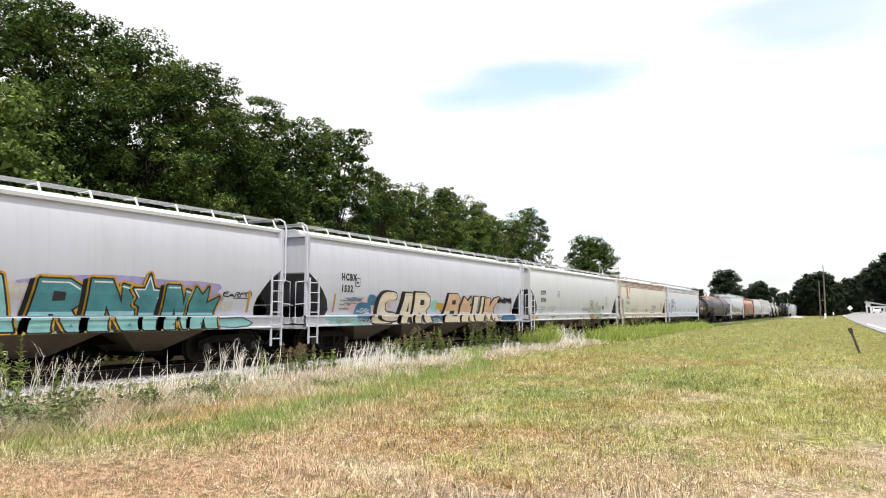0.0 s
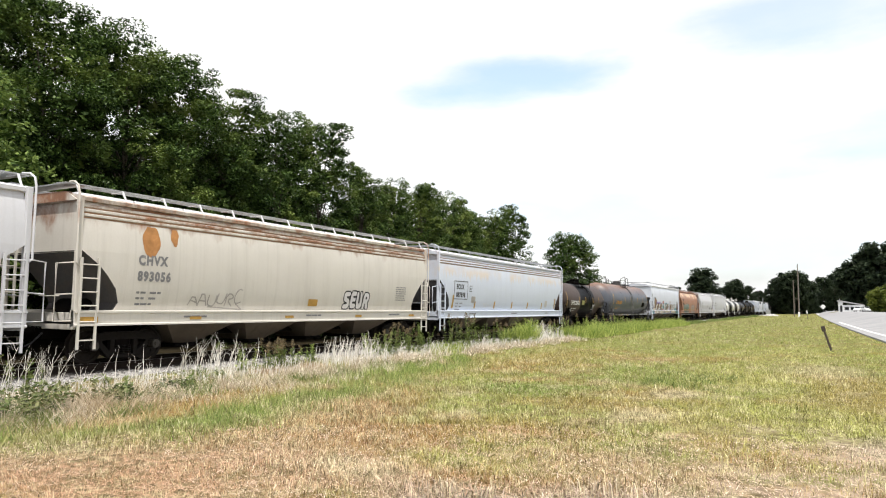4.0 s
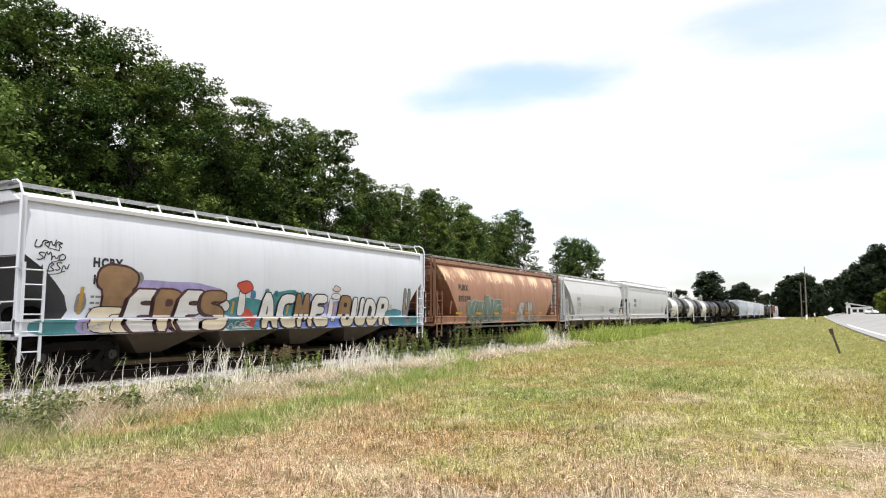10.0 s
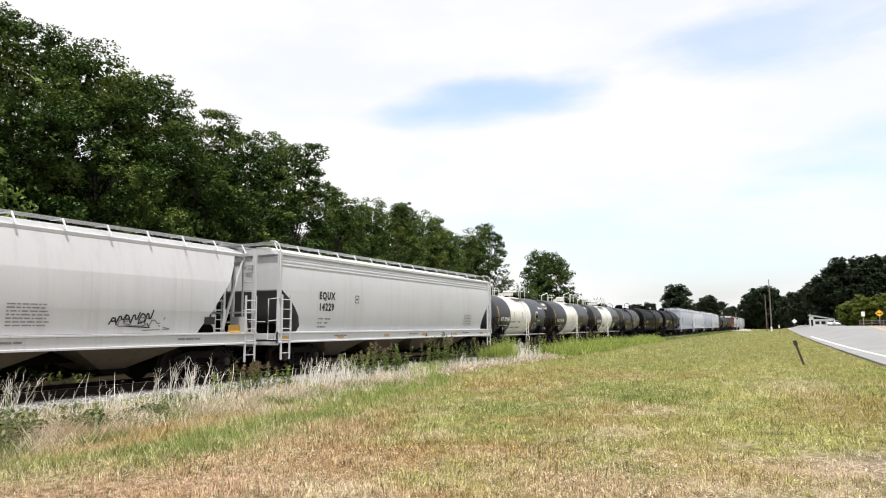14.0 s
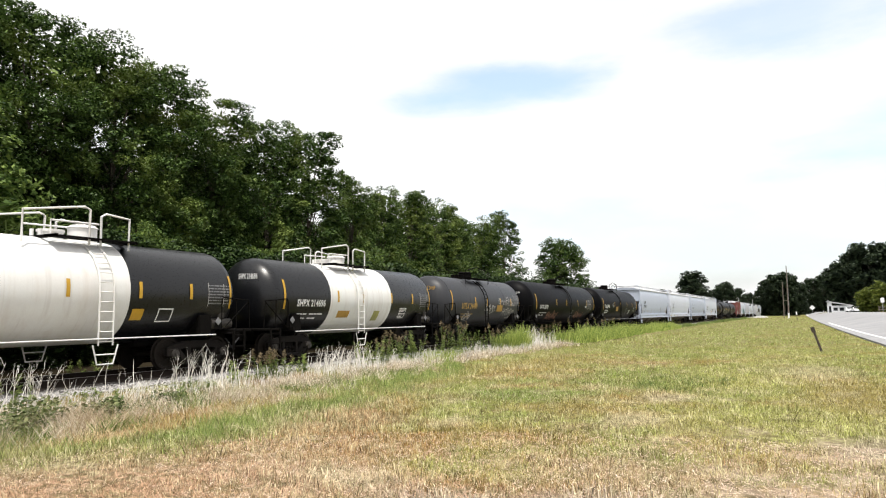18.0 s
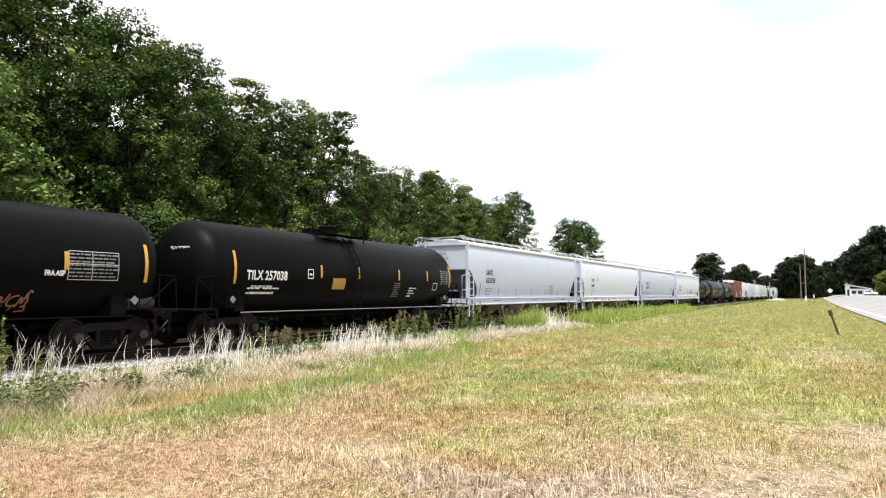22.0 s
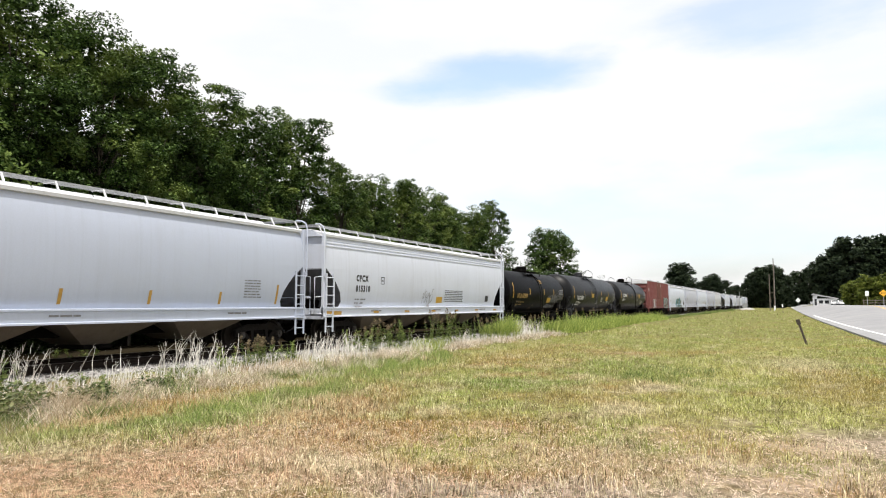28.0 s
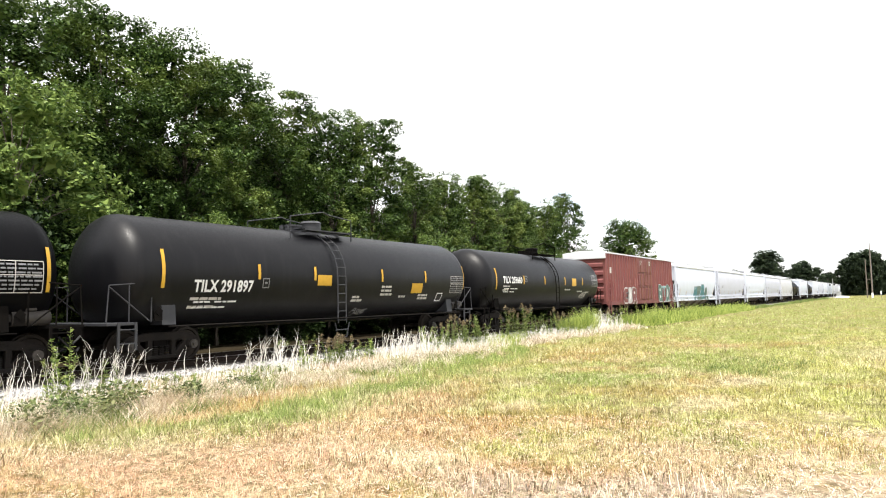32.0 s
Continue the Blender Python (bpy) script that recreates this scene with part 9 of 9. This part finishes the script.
    wave = 0.55 * np.array([noise.noise((a * 0.8, b * 0.5, 7.0)) for a, b in zip(x, y)]) + 0.75 * np.array([noise.noise((a * 2.1, b * 1.3, 17.0)) for a, b in zip(x, y)])
    keep = wave > np.interp(y, [5, 8, 10, 22], [0.12, -0.02, -0.02, 0.16])
    tri.append(blades(np.stack([x, y, np.full(n, -0.10)], 1)[keep], 0.21 * (0.8 + wave[keep]), np.full(keep.sum(), 0.0065), 0.6, rng))
    single("green_grass", fast_mesh("green_grass", np.concatenate(tri), 3, MAT["mid_green"]), None, "fresh green grass growing in the shallow ditch", "grass", "stuff")
    tri = []
    for n, xr, yr, h in ((5000, (-11.9, -9.6), (4.6, 8.0), 0.30), (1500, (-12.4, -11.4), (4.4, 6.4), 0.34), (2500, (-3.5, -1.5), (15.0, 19.0), 0.2), (5000, (-12.3, -10.8), (8.0, 19.0), 0.26)):
        x, y = rng.uniform(*xr, n), rng.uniform(*yr, n)
        wave = np.array([noise.noise((a * 1.4, b * 1.4, 2.0)) for a, b in zip(x, y)])
        keep = wave > -0.05
        tri.append(blades(np.stack([x, y, np.full(n, -0.14 if h > 0.22 else -0.04)], 1)[keep], h * (0.6 + wave[keep]), np.full(keep.sum(), 0.008), 1.1, rng))
    single("rank_grass", fast_mesh("rank_grass", np.concatenate(tri), 3, MAT["weed"]), None, "rank dark green grass mixed with straw below the ballast", "grass", "stuff")
    # leafy weeds: upright stems set with leaves, some with brown seed heads
    for k, (x, y, h, s, n, look_) in enumerate(((-13.1, 6.9, 1.35, 0.10, 5, 0), (-13.2, 7.6, 0.7, 0.16, 5, 1), (-13.3, 13.4, 0.62, 0.16, 8, 0), (-13.3, 14.5, 0.62, 0.24, 9, 2), (-13.3, 15.2, 0.66, 0.24, 9, 2), (-13.3, 16.1, 0.62, 0.16, 8, 0), (-13.25, 19.6, 0.9, 0.2, 8, 0), (-13.2, 20.6, 0.95, 0.3, 10, 2), (-13.2, 21.6, 1.0, 0.3, 10, 2), (-13.2, 22.8, 1.1, 0.3, 10, 1), (-13.1, 25.2, 1.2, 0.3, 9, 2), (-13.0, 26.4, 1.25, 0.3, 9, 2), (-13.2, 28.5, 1.0, 0.35, 10, 1), (-13.2, 31.0, 1.1, 0.35, 10, 2), (-13.2, 33.2, 1.25, 0.35, 10, 0), (-13.3, 34.8, 1.3, 0.35, 9, 0), (-13.2, 37.5, 1.1, 0.4, 10, 2), (-13.2, 40.5, 1.2, 0.5, 10, 2), (-13.0, 44.0, 1.2, 0.5, 10, 0), (-13.1, 48.0, 1.2, 0.6, 10, 2), (-13.0, 53.0, 1.2, 0.6, 10, 2), (-12.9, 9.3, 0.35, 0.3, 7, 1), (-12.8, 11.6, 0.35, 0.3, 7, 1), (-19.4, 9.0, 0.5, 0.5, 8, 1), (-19.4, 13.5, 0.45, 0.6, 8, 1), (-19.4, 19.0, 0.5, 0.6, 8, 1))):
        words = ("bright green upright weed beside the ballast", "dark green leafy weed growing beside the ballast", "dark green weed with brown seed heads beside the ballast")[look_]
        weed = root("weed_plant", words, "weed", "weeds along the track")
        leaves, heads = [], []
        for j in range(n):
            bx, by = x + rng.normal() * s * 0.8, y + rng.normal() * s
            tall = h * rng.uniform(0.6, 1.1)
            lean = rng.normal(size=2) * 0.14 * tall
            top = np.array([bx + lean[0], by + lean[1], tall - 0.08])
            base = np.array([bx, by, -0.08])
            part("stem", Shape().tube([tuple(base), tuple(base * 0.45 + top * 0.55 + np.array([0.01, 0, 0])), tuple(top)], 0.007, 5, True, 0.003), MAT["weed"], weed)
            m = int(70 * tall + 20)
            u = rng.uniform(0.12, 1.0, m)
            p = base + (top - base) * u[:, None]
            a = rng.uniform(0, 2 * math.pi, m)
            ln = rng.uniform(0.07, 0.17, m) * (1.15 - 0.6 * u)
            d = np.stack([np.cos(a), np.sin(a), rng.uniform(-0.15, 0.75, m)], 1) * ln[:, None]
            q = np.stack([-np.sin(a), np.cos(a), rng.normal(size=m) * 0.3], 1) * (ln * 0.17)[:, None]
            leaves.append(np.stack([p, p + d * 0.45 + q, p + d, p + d * 0.45 - q], 1).reshape(-1, 3))
            if look_ == 2:
                m = 46
                u = rng.uniform(0.0, 1.0, m)
                p = top + np.array([0, 0, 0.02]) + np.stack([rng.normal(size=m) * 0.05 * (1.1 - u), rng.normal(size=m) * 0.05 * (1.1 - u), u * 0.2], 1)
                d = rng.normal(size=(m, 3)) * 0.018
                q = rng.normal(size=(m, 3)) * 0.010
                heads.append(np.stack([p - d, p + q, p + d, p - q], 1).reshape(-1, 3))
        part("foliage", fast_mesh("foliage", np.concatenate(leaves), 4, MAT["lush"] if y > 32 else (MAT["mid_green"] if look_ == 0 else MAT["weed"])), None, weed, "", "stuff")
        if heads:
            part("seed_head", fast_mesh("seed_head", np.concatenate(heads), 4, MAT["seedhead"]), None, weed, "brown seed heads", "stuff")
    # low rank plants with broad leaves at the foot of the bank
    for x, y, h, s in ((-10.9, 6.4, 0.42, 0.55), (-11.4, 7.3, 0.46, 0.6), (-10.6, 5.6, 0.36, 0.5), (-11.6, 6.1, 0.4, 0.5), (-11.5, 8.6, 0.3, 0.4), (-11.9, 10.3, 0.26, 0.4)):
        c = np.array([[x + rng.normal() * s * 0.5, y + rng.normal() * s * 0.6, -0.12 + h * rng.uniform(0.2, 0.9)] for _ in range(16)])
        weed = root("ground_weed", "low broad-leaved dark green weed in straw at the ballast foot", "weed", "weeds along the track")
        part("foliage", fast_mesh("foliage", leaf_cloud(c, np.full(16, s * 0.40), 620, 0.048, rng, 0.7), 4, MAT["rank"]), None, weed)
        for j in range(4):
            part("stem", Shape().tube([(x + rng.normal() * 0.05, y + rng.normal() * 0.05, -0.2), tuple(c[j])], 0.010, 5, True, 0.004), MAT["weed"], weed)


build_grass()
build_weeds()


# ---- roadside things ----
def build_roadside():
    post = root("marker_post", "leaning dark rusty steel marker post in the verge", "post")
    part("stake", Shape().rings([[(-0.045, -0.012, 0), (0.045, -0.012, 0), (0.045, 0.012, 0), (-0.045, 0.012, 0)], [(-0.04, -0.012, 1.0), (0.04, -0.012, 1.0), (0.04, 0.012, 1.0), (-0.04, 0.012, 1.0)]], True), MAT["post"], post)
    part("head_plate", Shape().box(-0.075, 0.075, -0.02, 0.02, 0.92, 1.15, 0.006), MAT["post"], post, "small dark plate at the top")
    post.matrix_basis = pose(0.72, 32.5, -0.05, 0, -16.5, 0)

    def pole(x, y, h, r, name="utility_pole"):
        p = root(name, "tall weathered timber utility pole", "utility pole", "utility poles")
        part("shaft", Shape().tube([(0, 0, -0.3), (0, 0, h)], r, 10, True, r * 0.6), MAT["pole"], p)
        part("ground_wire", Shape().tube([(r + 0.02, 0, 0), (r * 0.7 + 0.02, 0, h * 0.9)], 0.02, 5), MAT["galv"], p)
        p.matrix_basis = pose(x, y, 0, 0, 0, 8)
        return p

    pole(-2.75, 200, 13.8, 0.17)
    thin = root("utility_pole", "thin bare utility pole braced to its taller neighbour", "utility pole", "utility poles")
    part("shaft", Shape().tube([(0, 0, -0.3), (0, 0, 9.6)], 0.14, 10, True, 0.10), MAT["pole"], thin)
    part("brace", Shape().box(-0.1, 1.1, -0.05, 0.05, 4.6, 4.75, 0.01), MAT["pole"], thin)
    thin.matrix_basis = pose(-3.85, 200, 0)

    def sign(x, y, h, shape, mat, label, post_m="galv", turn=0):
        s = root("road_sign", label, "road sign", "road signs")
        part("post", Shape().box(-0.04, 0.04, -0.03, 0.03, -0.3, h, 0.005), MAT[post_m], s)
        part("plate", shape(h), MAT[mat], s)
        s.matrix_basis = pose(x, y, bank(x, y), 0, 0, turn)
        return s

    def diamond(w):
        return lambda h: Shape().rings([[(dx * w, yy, h - w * 0.7 + dz * w) for dx, dz in ((-1, 0), (0, -1), (1, 0), (0, 1))] for yy in (-0.05, -0.035)], True)

    def board(w, t):
        return lambda h: Shape().box(-w / 2, w / 2, -0.05, -0.035, h - t, h, 0.004)

    s = sign(16.2, 150, 2.85, diamond(0.68), "sign_yellow", "amber diamond warning sign with a black arrow across the road")
    c = 2.85 - 0.68 * 0.7
    arrow = Shape().box(-0.26, 0.26, -0.056, -0.052, c - 0.05, c + 0.05)
    for e in (-1, 1):
        arrow.rings([[(e * 0.42, yy, c), (e * 0.2, yy, c - 0.17), (e * 0.2, yy, c + 0.17)] for yy in (-0.056, -0.052)], True)
    part("arrow", arrow, MAT["letter_black"], s)
    sign(13.6, 150, 2.75, board(0.6, 0.9), "sign_white", "white rectangular road sign on a steel post")
    sign(14.15, 200, 2.75, board(0.7, 0.7), "sign_white", "small white road sign on a steel post")
    sign(5.5, 400, 3.9, diamond(1.3), "sign_white", "pale diamond road sign far down the road")
    w = root("white_marker", "white-topped marker post in the grass", "post")
    part("stake", Shape().box(-0.05, 0.05, -0.02, 0.02, -0.1, 1.1, 0.005), MAT["pole"], w)
    part("cap", Shape().box(-0.11, 0.11, -0.03, 0.03, 1.1, 1.7, 0.01), MAT["sign_white"], w, "white cap")
    w.matrix_basis = pose(-0.6, 148, 0, 0, -4, 0)
    w = root("white_marker", "white guard sleeve at the foot of the utility pole", "post")
    part("sleeve", Shape().box(-0.22, 0.22, -0.2, 0.2, -0.1, 1.3, 0.03), MAT["sign_white"], w)
    w.matrix_basis = pose(-2.75, 199.4, 0)
    # white building across the junction, its roof falling away from a tall end wall
    b = root("white_building", "low white building with a sloping grey metal roof", "building")
    part("wall", Shape().box(0, 6.0, 0, 7, -1.0, 1.9, 0.02), MAT["house_white"], b)
    part("gable_wall", Shape().box(-0.1, 0.9, -0.1, 7.1, -1.0, 3.0, 0.02), MAT["house_white"], b, "tall white end wall")
    part("roof", Shape().rings([[(-0.4, yy, 3.15), (6.4, yy, 1.95), (6.4, yy, 2.15), (0.6, yy, 3.35), (-0.4, yy, 3.4)] for yy in (-0.5, 7.4)], True), MAT["house_roof"], b)
    for x0 in (1.3, 2.9, 4.5):
        part("window", Shape().box(x0, x0 + 1.1, -0.05, 0.02, 0.55, 1.45, 0.01), MAT["dark_glass"], b)
    part("door", Shape().box(0.15, 0.75, -0.16, -0.08, 0.0, 1.9, 0.01), MAT["dark_glass"], b)
    part("eaves_board", Shape().box(-0.45, 6.45, -0.56, -0.50, 1.90, 2.02), MAT["house_white"], b)
    b.matrix_basis = pose(7.5, 235, 1.35)
    # level-crossing signal beside the track far off, and a heap of pale stone
    m = root("signal_mast", "grey railway signal mast with dark heads", "signal mast")
    part("mast", Shape().tube([(0, 0, -0.2), (0, 0, 5.5)], 0.09, 8, True, 0.07), MAT["galv"], m)
    part("cross_arm", Shape().box(-0.9, 0.5, -0.05, 0.05, 4.1, 4.22), MAT["galv"], m)
    for x in (-0.75, 0.35):
        part("signal_head", Shape().cyl_z(x, -0.1, 3.6, 4.1, 0.2, 10), MAT["letter_black"], m, "dark round lamp housing")
    part("cabinet", Shape().box(0.8, 2.0, -0.5, 0.5, -0.1, 1.7, 0.03), MAT["galv"], m, "grey relay cabinet")
    m.matrix_basis = pose(-12.9, 230, 0)
    rng = random.Random(4)
    heap = Shape().rings([[(r * math.cos(k * math.pi / 8) * rng.uniform(0.85, 1.15), r * 0.7 * math.sin(k * math.pi / 8) * rng.uniform(0.85, 1.15), z) for k in range(16)] for r, z in ((2.3, -0.1), (1.7, 0.3), (0.9, 0.55), (0.2, 0.62))], True)
    single("stone_heap", heap, MAT["gravel"], "low heap of pale crushed stone in the grass", "stone heap").matrix_basis = pose(-10.4, 222, 0)
    # low fence beyond the bushes
    fence = root("rail_fence", "low pale rail fence across the road", "fence")
    for k in range(9):
        part("post", Shape().box(13.8 + k * 2.0, 13.92 + k * 2.0, 159.9, 160.1, 1.0, 2.65, 0.01), MAT["pole"], fence)
    for z in (1.9, 2.4):
        part("rail", Shape().box(13.7, 30.0, 159.86, 159.92, z, z + 0.12, 0.01), MAT["pole"], fence)


def saloon_car(label, coat):
    """A saloon car, nose towards -Y."""
    c = root("car", label, "car", "cars on the road")
    hull = [(-2.2, 0.32), (-2.22, 0.62), (-2.1, 0.78), (-1.1, 0.92), (-0.45, 1.38), (0.75, 1.42), (1.55, 1.0), (2.15, 0.95), (2.22, 0.6), (2.15, 0.32)]
    s = Shape().rings([[(x, y * k, z if z < 0.95 else 0.95 + (z - 0.95) * k) for y, z in hull] for x, k in ((-0.86, 0.95), (-0.78, 1.0), (0.78, 1.0), (0.86, 0.95))], True)
    part("body", s, MAT[coat], c)
    part("windscreen", Shape().rings([[(x, -1.04 + dy, 0.97 + dz) for dy, dz in ((0, 0), (0.56, 0.38), (0.56, 0.40), (-0.02, 0.02))] for x in (-0.68, 0.68)], True), MAT["dark_glass"], c)
    part("rear_window", Shape().rings([[(x, 0.80 + dy, 1.38 + dz) for dy, dz in ((0, 0), (0.66, -0.33), (0.68, -0.31), (0.02, 0.03))] for x in (-0.66, 0.66)], True), MAT["dark_glass"], c)
    for side in (-1, 1):
        part("side_window", Shape().rings([[(side * x, y, z) for y, z in ((-0.9, 0.98), (-0.4, 1.32), (0.7, 1.35), (1.3, 1.02))] for x in (0.80, 0.872)], True), MAT["dark_glass"], c)
        part("headlight", Shape().box(min(side * 0.5, side * 0.78), max(side * 0.5, side * 0.78), -2.24, -2.16, 0.60, 0.74, 0.02), MAT["sign_white"], c)
        part("tail_light", Shape().box(min(side * 0.52, side * 0.8), max(side * 0.52, side * 0.8), 2.16, 2.24, 0.66, 0.82, 0.02), MAT["red_spray"], c)
        for y in (-1.35, 1.38):
            w = part("wheel", Shape().cyl_x(side * 0.66, side * 0.88, y, 0.32, 0.32, 18), MAT["letter_black"], c)
            part("rim", Shape().cyl_x(side * 0.86, side * 0.885, y, 0.32, 0.19, 12), MAT["galv"], w)
    part("front_bumper", Shape().box(-0.84, 0.84, -2.28, -2.14, 0.34, 0.54, 0.04), MAT[coat], c)
    part("rear_bumper", Shape().box(-0.84, 0.84, 2.14, 2.28, 0.34, 0.56, 0.04), MAT[coat], c)
    return c


def on_road(x, y, turn=0.0):
    return pose(x, y, 0.07 + bank(x, y), 0, 0, turn)


ROAD_CARS = []


def build_cars():
    saloon_car("white car parked beside the low building", "sign_white").matrix_basis = on_road(14.0, 226, 8)
    ROAD_CARS.append((saloon_car("white car pulling away past the low building", "sign_white"), [(0, 9.4, 222, -6), (1, 9.9, 223, -8), (2, 10.5, 225, -12), (4, 12.0, 230, -14), (6, 12.9, 233, -8), (32, 12.9, 233, -8)]))
    ROAD_CARS.append((saloon_car("silver car coming up the far road", "galv"), [(0, 12.0, 520, 0), (24, 12.0, 520, 0), (28, 10.4, 345, 2), (29, 8.6, 325, 4), (30, 6.9, 306, 4), (31, 5.9, 287, 3), (32, 5.2, 268, 2)]))


build_roadside()
build_cars()
motions()
